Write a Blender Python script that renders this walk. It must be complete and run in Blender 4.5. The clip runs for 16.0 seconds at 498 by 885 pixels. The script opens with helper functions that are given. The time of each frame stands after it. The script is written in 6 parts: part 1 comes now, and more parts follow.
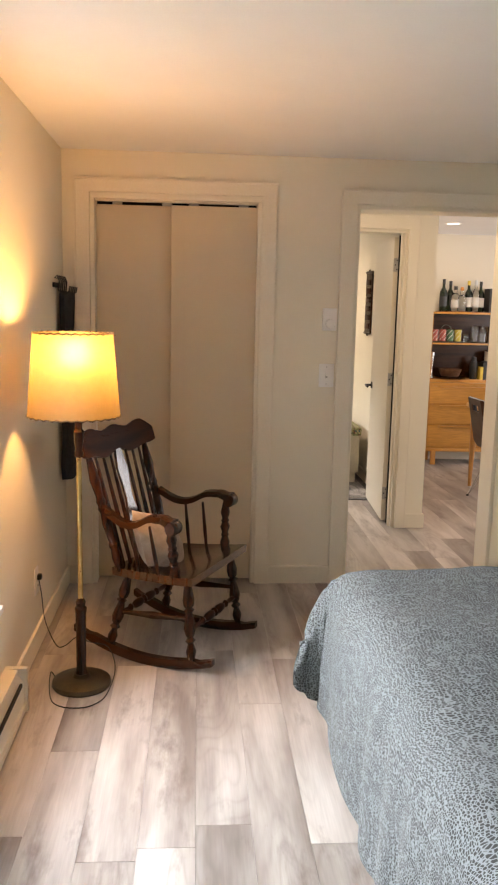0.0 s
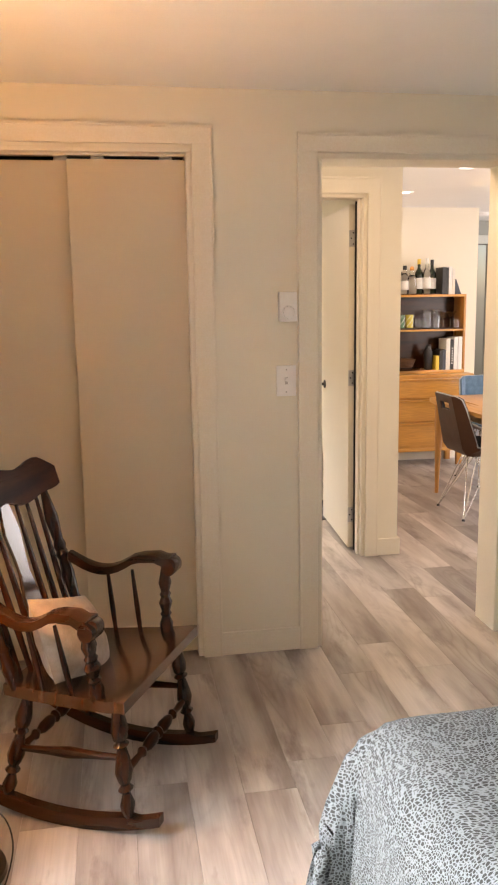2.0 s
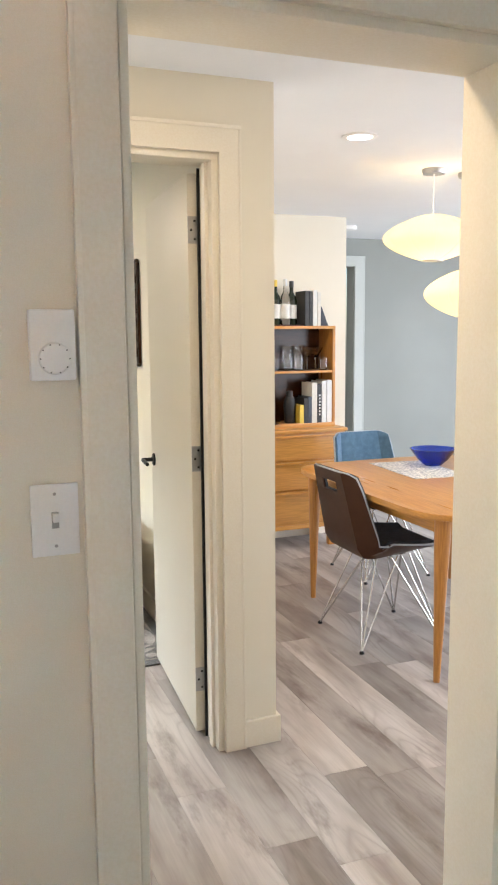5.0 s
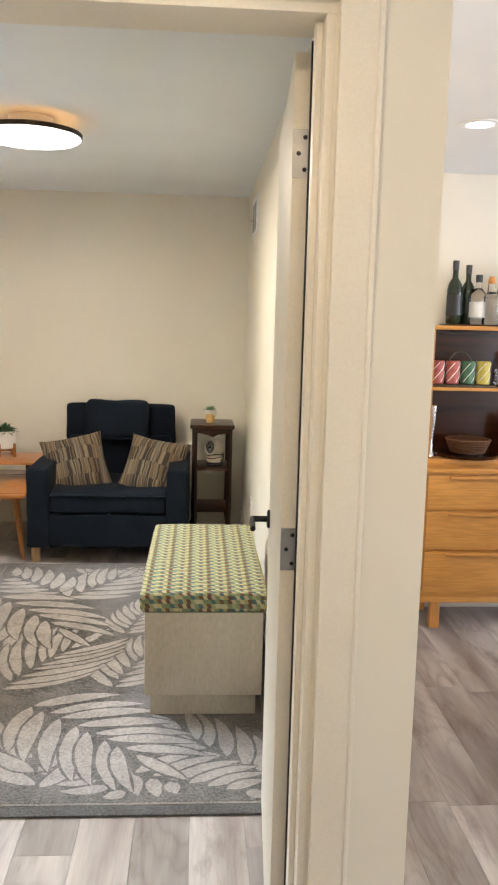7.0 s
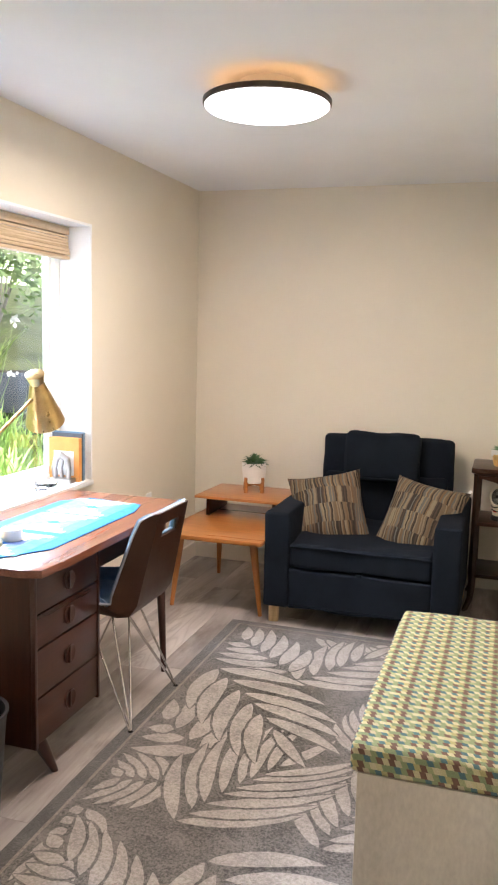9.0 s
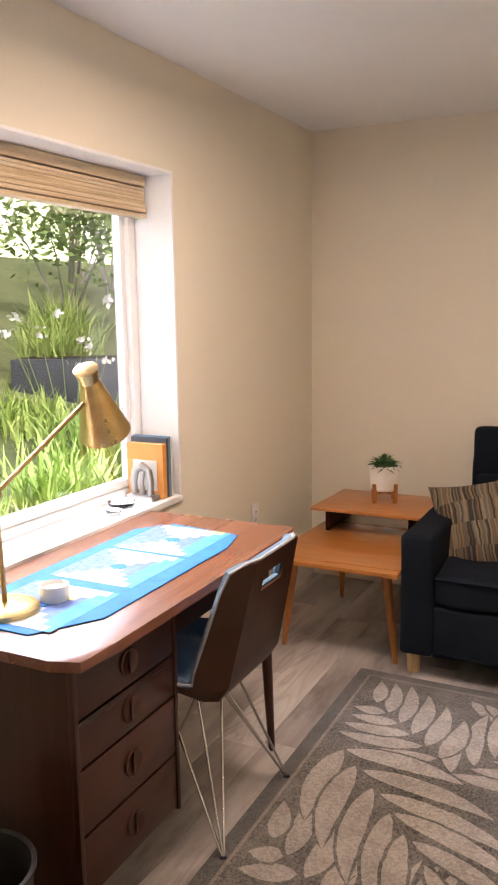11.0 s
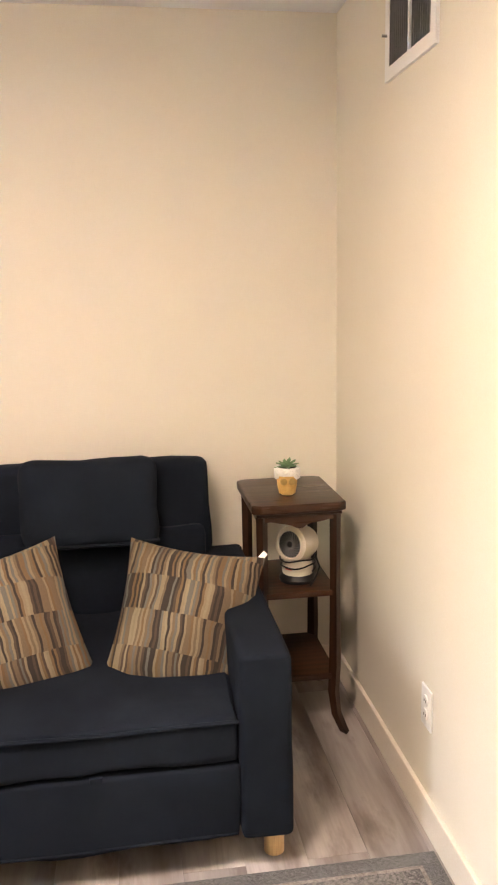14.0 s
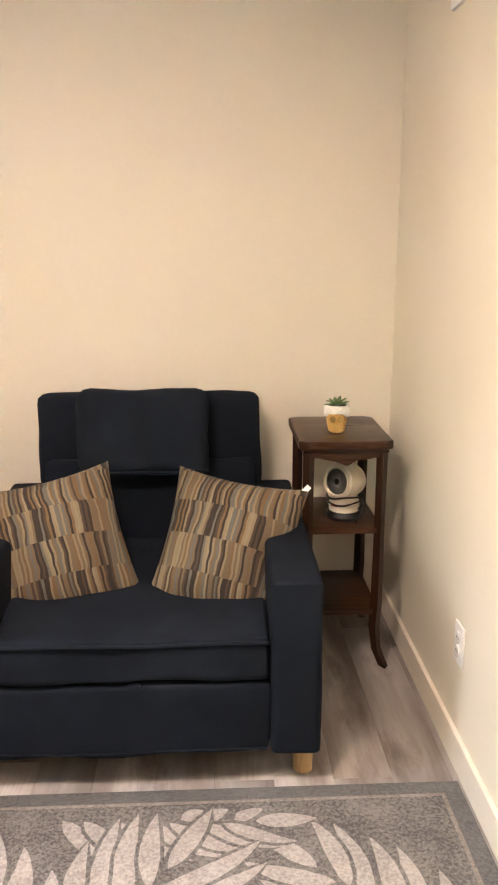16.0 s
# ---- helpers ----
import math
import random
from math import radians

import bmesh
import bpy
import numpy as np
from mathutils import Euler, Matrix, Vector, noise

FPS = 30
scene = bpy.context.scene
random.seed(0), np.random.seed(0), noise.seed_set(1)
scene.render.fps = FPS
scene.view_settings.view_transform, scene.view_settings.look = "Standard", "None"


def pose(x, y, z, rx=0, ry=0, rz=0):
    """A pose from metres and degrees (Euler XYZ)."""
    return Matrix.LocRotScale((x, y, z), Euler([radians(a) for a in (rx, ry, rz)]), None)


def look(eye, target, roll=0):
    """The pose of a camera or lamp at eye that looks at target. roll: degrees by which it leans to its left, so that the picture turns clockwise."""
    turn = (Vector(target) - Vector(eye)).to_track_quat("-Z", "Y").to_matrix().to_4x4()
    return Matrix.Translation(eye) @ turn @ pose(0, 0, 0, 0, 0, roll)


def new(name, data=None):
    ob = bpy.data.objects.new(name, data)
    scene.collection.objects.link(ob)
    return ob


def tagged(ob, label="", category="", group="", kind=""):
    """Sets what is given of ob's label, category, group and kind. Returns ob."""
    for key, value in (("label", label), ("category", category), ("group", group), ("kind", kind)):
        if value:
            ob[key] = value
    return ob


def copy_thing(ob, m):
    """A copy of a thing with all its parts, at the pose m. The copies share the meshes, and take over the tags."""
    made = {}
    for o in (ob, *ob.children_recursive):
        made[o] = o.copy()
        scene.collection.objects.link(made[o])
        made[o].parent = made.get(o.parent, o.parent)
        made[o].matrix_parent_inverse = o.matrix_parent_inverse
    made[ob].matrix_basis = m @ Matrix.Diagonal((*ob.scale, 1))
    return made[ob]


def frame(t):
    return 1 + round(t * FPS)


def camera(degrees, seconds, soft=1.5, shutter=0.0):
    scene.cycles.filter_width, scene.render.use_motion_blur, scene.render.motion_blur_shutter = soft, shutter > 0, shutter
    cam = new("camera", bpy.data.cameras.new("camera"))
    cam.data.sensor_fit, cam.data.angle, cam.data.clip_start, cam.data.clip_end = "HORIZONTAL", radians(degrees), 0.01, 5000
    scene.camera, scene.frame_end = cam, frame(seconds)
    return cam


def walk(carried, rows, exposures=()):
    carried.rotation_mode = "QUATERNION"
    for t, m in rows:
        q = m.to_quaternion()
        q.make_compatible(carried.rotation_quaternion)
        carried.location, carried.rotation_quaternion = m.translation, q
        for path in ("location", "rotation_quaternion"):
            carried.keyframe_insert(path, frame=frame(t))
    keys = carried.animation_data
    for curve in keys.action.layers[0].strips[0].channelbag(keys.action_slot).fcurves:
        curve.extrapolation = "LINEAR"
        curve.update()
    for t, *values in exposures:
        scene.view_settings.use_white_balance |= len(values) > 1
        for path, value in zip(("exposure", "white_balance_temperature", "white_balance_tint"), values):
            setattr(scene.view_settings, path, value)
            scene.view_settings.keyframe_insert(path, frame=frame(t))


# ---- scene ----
cam = camera(34.4, 16.0, soft=2.1)

PATH = [
    (0, (0.561, -0.011, 1.489), (0.694, 1.957, 1.163), 1.3),
    (0.5, (0.543, 0.211, 1.455), (0.573, 2.185, 1.135), 0.7),
    (1, (0.504, 0.469, 1.46), (0.632, 2.436, 1.121), 0.0),
    (1.5, (0.52, 0.737, 1.452), (0.743, 2.693, 1.103), -0.5),
    (2, (0.571, 1.059, 1.466), (0.892, 3.004, 1.123), -0.9),
    (2.5, (0.579, 1.346, 1.46), (0.982, 3.279, 1.142), -1.0),
    (3, (0.587, 1.656, 1.484), (1.082, 3.572, 1.195), -1.0),
    (3.5, (0.684, 1.964, 1.491), (1.255, 3.862, 1.226), -1.3),
    (4.2, (0.8, 2.36, 1.48), (1.465, 4.228, 1.215), -1.0),
    (4.8, (1.0, 2.76, 1.468), (1.723, 4.605, 1.200), -0.6),
    (5.3, (1.185, 3.02, 1.456), (1.882, 4.875, 1.185), -0.1),
    (5.8, (1.359, 3.284, 1.448), (1.969, 5.169, 1.176), 0.3),
    (6, (1.425, 3.398, 1.46), (1.971, 5.302, 1.185), 0.7),
    (6.5, (1.576, 3.685, 1.452), (1.91, 5.636, 1.168), 1.3),
    (7, (1.725, 3.942, 1.479), (1.854, 5.917, 1.195), 1.4),
    (7.5, (1.783, 4.196, 1.465), (1.707, 6.176, 1.187), 1.4),
    (8, (1.814, 4.46, 1.495), (1.553, 6.424, 1.223), 1.6),
    (8.5, (1.848, 4.712, 1.491), (1.395, 6.643, 1.229), 1.6),
    (9, (1.839, 4.933, 1.5), (1.234, 6.821, 1.233), 1.4),
    (9.8, (1.765, 5.28, 1.498), (0.972, 7.095, 1.223), 0.7),
    (10.6, (1.61, 5.62, 1.492), (0.707, 7.377, 1.179), -0.4),
    (11.1, (1.515, 5.82, 1.487), (0.650, 7.593, 1.157), -0.9),
    (11.5, (1.453, 5.98, 1.483), (0.688, 7.796, 1.142), -1.0),
    (12, (1.417, 6.167, 1.502), (0.833, 8.049, 1.162), -1.4),
    (12.5, (1.396, 6.369, 1.434), (1.052, 8.314, 1.121), -1.4),
    (13, (1.392, 6.597, 1.452), (1.309, 8.569, 1.126), -1.2),
    (13.5, (1.362, 6.777, 1.448), (1.469, 8.743, 1.1), -1.1),
    (14, (1.31, 7.005, 1.473), (1.601, 8.949, 1.102), -1.1),
    (14.5, (1.252, 7.125, 1.457), (1.648, 9.048, 1.074), -1.0),
    (15, (1.275, 7.113, 1.447), (1.712, 9.023, 1.05), -0.9),
    (15.5, (1.345, 7.052, 1.44), (1.714, 8.968, 1.006), -0.3),
    (16, (1.393, 6.941, 1.434), (1.489, 8.878, 0.944), -0.0),
]
EXPOSURES = [
    (0.0, -0.5, 7400, 21),
    (1.0, -0.6, 7500, 22),
    (2.0, -0.12, 7700, 24),
    (2.7, 0.1, 7500, 23),
    (3.5, 0.2, 6700, 17),
    (6.0, -0.22, 6000, 12),
    (7.5, 0.0, 6000, 15),
    (9.0, 0.05, 5950, 21),
    (11.5, -0.55, 7600, 37),
    (12.0, -0.3, 8600, 47),
    (12.5, 0.35, 7300, 30),
    (13.0, 0.55, 6800, 24),
    (14.0, 0.48, 6700, 27),
    (15.4, 0.36, 6700, 28),
    (16.0, 0.4, 6600, 25),
]
walk(cam, [(t, look(eye, target, roll)) for t, eye, target, roll in PATH], EXPOSURES)

# ---- light and world ----
world = bpy.data.worlds.new("world")
scene.world = world
world.use_nodes = True
wn = world.node_tree.nodes
sky = wn.new("ShaderNodeTexSky")
sky.sky_type, sky.sun_disc = "NISHITA", False
sky.sun_elevation, sky.sun_rotation = radians(50), radians(125)
world.node_tree.links.new(sky.outputs[0], wn["Background"].inputs[0])
wn["Background"].inputs[1].default_value = 0.15


def lamp(name, kind, energy, color, m, **settings):
    data = bpy.data.lights.new(name, kind)
    data.energy, data.color = energy, color
    if kind == "AREA":
        data.shape, data.size, data.size_y = settings["shape"], settings["size"], settings["size_y"]
    elif kind == "SUN":
        data.angle = settings["angle"]
    else:
        data.shadow_soft_size = settings["radius"]
    ob = new(name, data)
    ob.matrix_world = m
    return ob


lamp("sun", "SUN", 5.0, (1.0, 0.95, 0.86), look((7, 3, 15), (-3, 10, 0)), angle=radians(4))
# sky light at the windows; the south lamp is added fill, no window known there
lamp("bedroom_window_light", "AREA", 480, (0.74, 0.89, 1.0), look((-1.3, 2.5, 2.0), (1.2, 1.55, 0.35)), shape="RECTANGLE", size=1.9, size_y=1.3)
lamp("office_window_light", "AREA", 380, (0.80, 0.92, 1.0), look((-1.5, 8.6, 2.72), (1.5, 7.25, 0.25)), shape="RECTANGLE", size=2.0, size_y=0.9)
lamp("dining_window_light", "AREA", 190, (0.86, 0.93, 1.0), look((7.42, 6.3, 1.35), (3.0, 6.2, -0.3)), shape="RECTANGLE", size=3.0, size_y=1.9)
# added fill from the south, brightens the hall casing and office door jamb
lamp("south_fill_light", "AREA", 44, (0.95, 0.97, 1.0), look((5.2, 4.50, 1.40), (2.4, 5.6, 1.0)), shape="RECTANGLE", size=1.7, size_y=1.4)
# lamps of the place; the hall downlight at x 1.62 is unseen
lamp("office_ceiling_bulb", "AREA", 45, (1.0, 0.85, 0.64), look((0.945, 7.84, 2.282), (0.945, 7.841, 0)), shape="DISK", size=0.40, size_y=0.40)
lamp("floor_lamp_bulb", "POINT", 42, (1.0, 0.53, 0.17), pose(0.108, 3.03, 1.315), radius=0.045)
lamp("pendant_bulb_high", "POINT", 4, (1.0, 0.74, 0.42), pose(3.47, 6.43, 1.93), radius=0.05)
lamp("pendant_bulb_low", "POINT", 3, (1.0, 0.74, 0.42), pose(3.70, 6.45, 1.66), radius=0.05)
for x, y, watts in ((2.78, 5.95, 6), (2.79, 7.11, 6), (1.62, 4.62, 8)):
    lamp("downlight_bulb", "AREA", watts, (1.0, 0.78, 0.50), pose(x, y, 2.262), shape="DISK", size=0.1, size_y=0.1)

# ---- materials ----


def graph(name):
    mat = bpy.data.materials.new(name)
    mat.use_nodes = True
    return mat, mat.node_tree.nodes, mat.node_tree.links, mat.node_tree.nodes["Principled BSDF"]


def noise_node(nodes, links, vec, scale, detail=4.0, rough=0.55):
    n = nodes.new("ShaderNodeTexNoise")
    n.inputs["Scale"].default_value, n.inputs["Detail"].default_value, n.inputs["Roughness"].default_value = scale, detail, rough
    links.new(vec, n.inputs["Vector"])
    return n.outputs["Fac"]


def coords(nodes, links, stretch=(1, 1, 1), shift=False):
    tc = nodes.new("ShaderNodeTexCoord")
    mp = nodes.new("ShaderNodeMapping")
    mp.inputs["Scale"].default_value = stretch
    links.new(tc.outputs["Object"], mp.inputs["Vector"])
    if shift:
        info = nodes.new("ShaderNodeObjectInfo")
        mul = nodes.new("ShaderNodeMath")
        mul.operation = "MULTIPLY"
        mul.inputs[1].default_value = 37.0
        links.new(info.outputs["Random"], mul.inputs[0])
        links.new(mul.outputs[0], mp.inputs["Location"])
    return mp.outputs["Vector"]


def ramp(nodes, links, fac, stops, constant=False):
    r = nodes.new("ShaderNodeValToRGB")
    cr = r.color_ramp
    cr.interpolation = "CONSTANT" if constant else "LINEAR"
    while len(cr.elements) < len(stops):
        cr.elements.new(0.5)
    for e, (p, c) in zip(cr.elements, stops):
        e.position, e.color = p, (*c, 1)
    links.new(fac, r.inputs["Fac"])
    return r.outputs["Color"]


def math_node(nodes, links, op, a, b=0.0):
    m = nodes.new("ShaderNodeMath")
    m.operation = op
    for i, v in enumerate((a, b)):
        if isinstance(v, (int, float)):
            m.inputs[i].default_value = v
        else:
            links.new(v, m.inputs[i])
    return m.outputs[0]


def mix_colors(nodes, links, fac, a, b, blend="MIX"):
    m = nodes.new("ShaderNodeMix")
    m.data_type, m.blend_type = "RGBA", blend
    for sock, v in ((m.inputs[0], fac), (m.inputs[6], a), (m.inputs[7], b)):
        if isinstance(v, (int, float)):
            sock.default_value = v
        elif isinstance(v, tuple):
            sock.default_value = (*v, 1)
        else:
            links.new(v, sock)
    return m.outputs[2]


def bump(nodes, links, bsdf, height, strength, distance=0.002):
    b = nodes.new("ShaderNodeBump")
    b.inputs["Strength"].default_value, b.inputs["Distance"].default_value = strength, distance
    links.new(height, b.inputs["Height"])
    links.new(b.outputs[0], bsdf.inputs["Normal"])


def surface(name, dark, light, rough=0.5, scale=6.0, stretch=(1, 1, 1), metal=0.0, fine=220.0, relief=0.15, vary=0.0, spread=(0.3, 0.7), shift=False, coat=0.0, sheen=0.0, spec=0.5):
    """A two-scale mottled surface: broad patches between two colours, fine relief on top."""
    mat, nodes, links, bsdf = graph(name)
    vec = coords(nodes, links, stretch, shift or vary > 0)
    col = ramp(nodes, links, noise_node(nodes, links, vec, scale), [(spread[0], dark), (spread[1], light)])
    grain = noise_node(nodes, links, vec, fine, 2.0)
    col = mix_colors(nodes, links, 0.12, col, ramp(nodes, links, grain, [(0.3, (0.25, 0.25, 0.25)), (0.7, (0.9, 0.9, 0.9))]), "OVERLAY")
    if vary:
        info = nodes.new("ShaderNodeObjectInfo")
        hsv = nodes.new("ShaderNodeHueSaturation")
        links.new(math_node(nodes, links, "ADD", math_node(nodes, links, "MULTIPLY", info.outputs["Random"], 2 * vary), 1 - vary), hsv.inputs["Value"])
        links.new(col, hsv.inputs["Color"])
        col = hsv.outputs["Color"]
    links.new(col, bsdf.inputs["Base Color"])
    r = math_node(nodes, links, "ADD", math_node(nodes, links, "MULTIPLY", noise_node(nodes, links, vec, scale * 2.3), 0.16), rough - 0.08)
    links.new(r, bsdf.inputs["Roughness"])
    bsdf.inputs["Metallic"].default_value = metal
    bsdf.inputs["Coat Weight"].default_value = coat
    bsdf.inputs["Sheen Weight"].default_value = sheen
    bsdf.inputs["Specular IOR Level"].default_value = spec
    if relief:
        bump(nodes, links, bsdf, grain, relief)
    return mat


def wood(name, dark, light, along="y", rough=0.4, scale=5.0, vary=0.0, coat=0.0, rings=0.35, spec=0.4):
    """Wood with grain drawn out along one axis and finer pores."""
    mat, nodes, links, bsdf = graph(name)
    k = {"x": (0.07, 1, 1), "y": (1, 0.07, 1), "z": (1, 1, 0.07)}[along]
    vec = coords(nodes, links, k, True)
    broad = noise_node(nodes, links, vec, scale * 2.2, 5.0, 0.6)
    wave = nodes.new("ShaderNodeTexWave")
    wave.inputs["Scale"].default_value, wave.inputs["Distortion"].default_value, wave.inputs["Detail"].default_value = scale * 1.3, 9.0, 3.0
    wave.bands_direction = {"x": "Y", "y": "X", "z": "X"}[along]
    links.new(vec, wave.inputs["Vector"])
    fac = math_node(nodes, links, "ADD", math_node(nodes, links, "MULTIPLY", broad, 1 - rings), math_node(nodes, links, "MULTIPLY", wave.outputs["Fac"], rings))
    col = ramp(nodes, links, fac, [(0.28, dark), (0.72, light)])
    pores = noise_node(nodes, links, vec, scale * 45, 2.0)
    col = mix_colors(nodes, links, 0.22, col, ramp(nodes, links, pores, [(0.35, (0.2, 0.2, 0.2)), (0.65, (0.8, 0.8, 0.8))]), "OVERLAY")
    if vary:
        info = nodes.new("ShaderNodeObjectInfo")
        hsv = nodes.new("ShaderNodeHueSaturation")
        links.new(math_node(nodes, links, "ADD", math_node(nodes, links, "MULTIPLY", info.outputs["Random"], 2 * vary), 1 - vary), hsv.inputs["Value"])
        links.new(col, hsv.inputs["Color"])
        col = hsv.outputs["Color"]
    links.new(col, bsdf.inputs["Base Color"])
    links.new(math_node(nodes, links, "ADD", math_node(nodes, links, "MULTIPLY", broad, 0.2), rough - 0.1), bsdf.inputs["Roughness"])
    bsdf.inputs["Coat Weight"].default_value = coat
    bsdf.inputs["Coat Roughness"].default_value = 0.2
    bsdf.inputs["Specular IOR Level"].default_value = spec
    bump(nodes, links, bsdf, pores, 0.12, 0.001)
    return mat


def glow(name, color, strength):
    mat, nodes, links, bsdf = graph(name)
    bsdf.inputs["Base Color"].default_value = (0.8, 0.8, 0.78, 1)
    bsdf.inputs["Emission Color"].default_value = (*color, 1)
    bsdf.inputs["Emission Strength"].default_value = strength
    return mat


def clear_glass(name, tint=(1, 1, 1), rough=0.0):
    mat, nodes, links, bsdf = graph(name)
    bsdf.inputs["Base Color"].default_value = (*tint, 1)
    bsdf.inputs["Transmission Weight"].default_value = 1.0
    bsdf.inputs["Roughness"].default_value = rough
    bsdf.inputs["IOR"].default_value = 1.45
    return mat


WALL = surface("wall_paint", (0.73, 0.675, 0.56), (0.77, 0.715, 0.60), 0.75, 1.5, fine=420, relief=0.10)
GREY_WALL = surface("grey_wall_paint", (0.290, 0.300, 0.278), (0.330, 0.341, 0.318), 0.75, 1.5, fine=420, relief=0.10)
CEILING = surface("ceiling_paint", (0.78, 0.79, 0.80), (0.82, 0.83, 0.84), 0.85, 2.0, fine=300, relief=0.18)
TRIM = surface("trim_paint", (0.74, 0.68, 0.57), (0.78, 0.72, 0.61), 0.45, 2.0, fine=160, relief=0.06)
GREY_TRIM = surface("grey_trim_paint", (0.47, 0.49, 0.46), (0.52, 0.54, 0.51), 0.5, 2.0, fine=160, relief=0.06)
CLOSET_PAINT = surface("tan_closet_paint", (0.555, 0.470, 0.350), (0.605, 0.515, 0.390), 0.6, 1.2, fine=700, relief=0.02)
DOOR_PAINT = surface("door_paint", (0.68, 0.62, 0.51), (0.73, 0.66, 0.54), 0.5, 1.2, fine=160, relief=0.06)
WHITE_PAINT = surface("white_window_paint", (0.78, 0.79, 0.79), (0.84, 0.85, 0.85), 0.4, 3.0, fine=150, relief=0.04)
PLASTIC = surface("white_plastic", (0.82, 0.81, 0.80), (0.86, 0.85, 0.84), 0.35, 4.0, relief=0.02)
BLACK_METAL = surface("black_metal", (0.012, 0.012, 0.013), (0.022, 0.022, 0.024), 0.45, 20, metal=0.6, relief=0.05)
STEEL = surface("brushed_steel", (0.40, 0.39, 0.38), (0.52, 0.51, 0.50), 0.38, 14, metal=1.0, fine=400, relief=0.06)
CHROME = surface("chrome_wire", (0.55, 0.54, 0.53), (0.66, 0.65, 0.64), 0.22, 8, metal=1.0, relief=0.0)
BRASS = surface("aged_brass", (0.46, 0.31, 0.12), (0.62, 0.44, 0.19), 0.30, 16, metal=1.0, relief=0.05)
BRONZE = surface("dark_bronze", (0.045, 0.035, 0.022), (0.09, 0.07, 0.045), 0.42, 14, metal=0.7, relief=0.1)
# near-black that stands in for the shade in gaps, slots and cavities
GAP_SHADE = surface("cavity_shade", (0.006, 0.006, 0.006), (0.012, 0.012, 0.012), 0.9, 8, relief=0.0)
WALNUT = wood("dark_stained_wood", (0.017, 0.0045, 0.0014), (0.048, 0.0138, 0.0042), "y", 0.30, 6, coat=0.0, spec=0.05)
WALNUT_X = wood("dark_stained_wood_x", (0.017, 0.0045, 0.0014), (0.048, 0.0138, 0.0042), "x", 0.22, 6, coat=0.08, spec=0.3)
WALNUT_Z = wood("dark_stained_wood_z", (0.016, 0.0044, 0.0014), (0.046, 0.0132, 0.0041), "z", 0.22, 6, coat=0.08, spec=0.3)
MAPLE_Y = wood("honey_maple", (0.36, 0.128, 0.026), (0.44, 0.172, 0.042), "y", 0.30, 3, coat=0.2, rings=0.12)
MAPLE_X = wood("honey_maple_x", (0.36, 0.128, 0.026), (0.44, 0.172, 0.042), "x", 0.30, 3, coat=0.2, rings=0.12)
MAPLE_Z = wood("honey_maple_z", (0.32, 0.115, 0.026), (0.40, 0.155, 0.042), "z", 0.30, 3, coat=0.2, rings=0.2)
# same teak as the drawers, lightened: window light is put into the colour
DESK_TOP = wood("window_lit_teak_top", (0.15, 0.052, 0.026), (0.225, 0.085, 0.044), "y", 0.26, 3, coat=0.3, rings=0.15)
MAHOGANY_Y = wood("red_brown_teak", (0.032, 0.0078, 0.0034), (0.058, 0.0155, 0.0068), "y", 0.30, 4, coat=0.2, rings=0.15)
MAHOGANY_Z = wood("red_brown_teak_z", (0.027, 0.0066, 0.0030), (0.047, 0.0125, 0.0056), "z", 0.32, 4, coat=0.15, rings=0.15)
POLISHED = wood("polished_dark_wood", (0.026, 0.0075, 0.0025), (0.065, 0.020, 0.0065), "z", 0.16, 6, coat=0.7, spec=0.5)
GOLD_Y = wood("golden_maple", (0.50, 0.232, 0.050), (0.565, 0.272, 0.064), "y", 0.30, 3, coat=0.2, rings=0.12)
GOLD_X = wood("golden_maple_x", (0.50, 0.232, 0.050), (0.565, 0.272, 0.064), "x", 0.30, 3, coat=0.2, rings=0.12)
GOLD_Z = wood("golden_maple_z", (0.42, 0.182, 0.040), (0.50, 0.225, 0.055), "z", 0.30, 3, coat=0.2, rings=0.12)
STAND_WOOD = wood("antique_oak", (0.016, 0.0055, 0.0022), (0.046, 0.0165, 0.0064), "x", 0.30, 7, coat=0.0, spec=0.3)
STAND_WOOD_Z = wood("antique_oak_z", (0.012, 0.0046, 0.0020), (0.032, 0.0122, 0.0052), "z", 0.34, 7, coat=0.15)
PALE_WOOD = wood("pale_birch", (0.55, 0.36, 0.17), (0.68, 0.47, 0.25), "z", 0.5, 5)
WHITEWASH = surface("whitewashed_ply", (0.42, 0.375, 0.295), (0.56, 0.51, 0.42), 0.6, 7.0, stretch=(1, 1, 0.45), fine=90, relief=0.1, spread=(0.25, 0.8))
VENEER = surface("brown_chair_shell", (0.040, 0.0150, 0.0068), (0.060, 0.0240, 0.0112), 0.36, 7.0, fine=500, relief=0.08, spec=0.2)
SHELL_EDGE = surface("grey_chair_piping", (0.30, 0.33, 0.37), (0.40, 0.43, 0.47), 0.5, 20, relief=0.1)
NAVY = surface("charcoal_navy_canvas", (0.0050, 0.0073, 0.0124), (0.0096, 0.0134, 0.0210), 0.9, 5, fine=700, relief=0.35, spec=0.12)
BLUE_FABRIC = surface("blue_wool_fabric", (0.055, 0.12, 0.20), (0.09, 0.18, 0.28), 0.9, 30, fine=600, relief=0.4, sheen=0.3)
DARK_FABRIC = surface("black_blue_fabric", (0.010, 0.014, 0.022), (0.02, 0.026, 0.038), 0.9, 30, fine=600, relief=0.4)
FUR = surface("cream_fleece", (0.23, 0.170, 0.130), (0.42, 0.335, 0.27), 0.95, 14, fine=260, relief=0.9, sheen=0.4)
LEAF = surface("succulent_green", (0.028, 0.085, 0.026), (0.075, 0.180, 0.055), 0.5, 18, relief=0.1, vary=0.2)
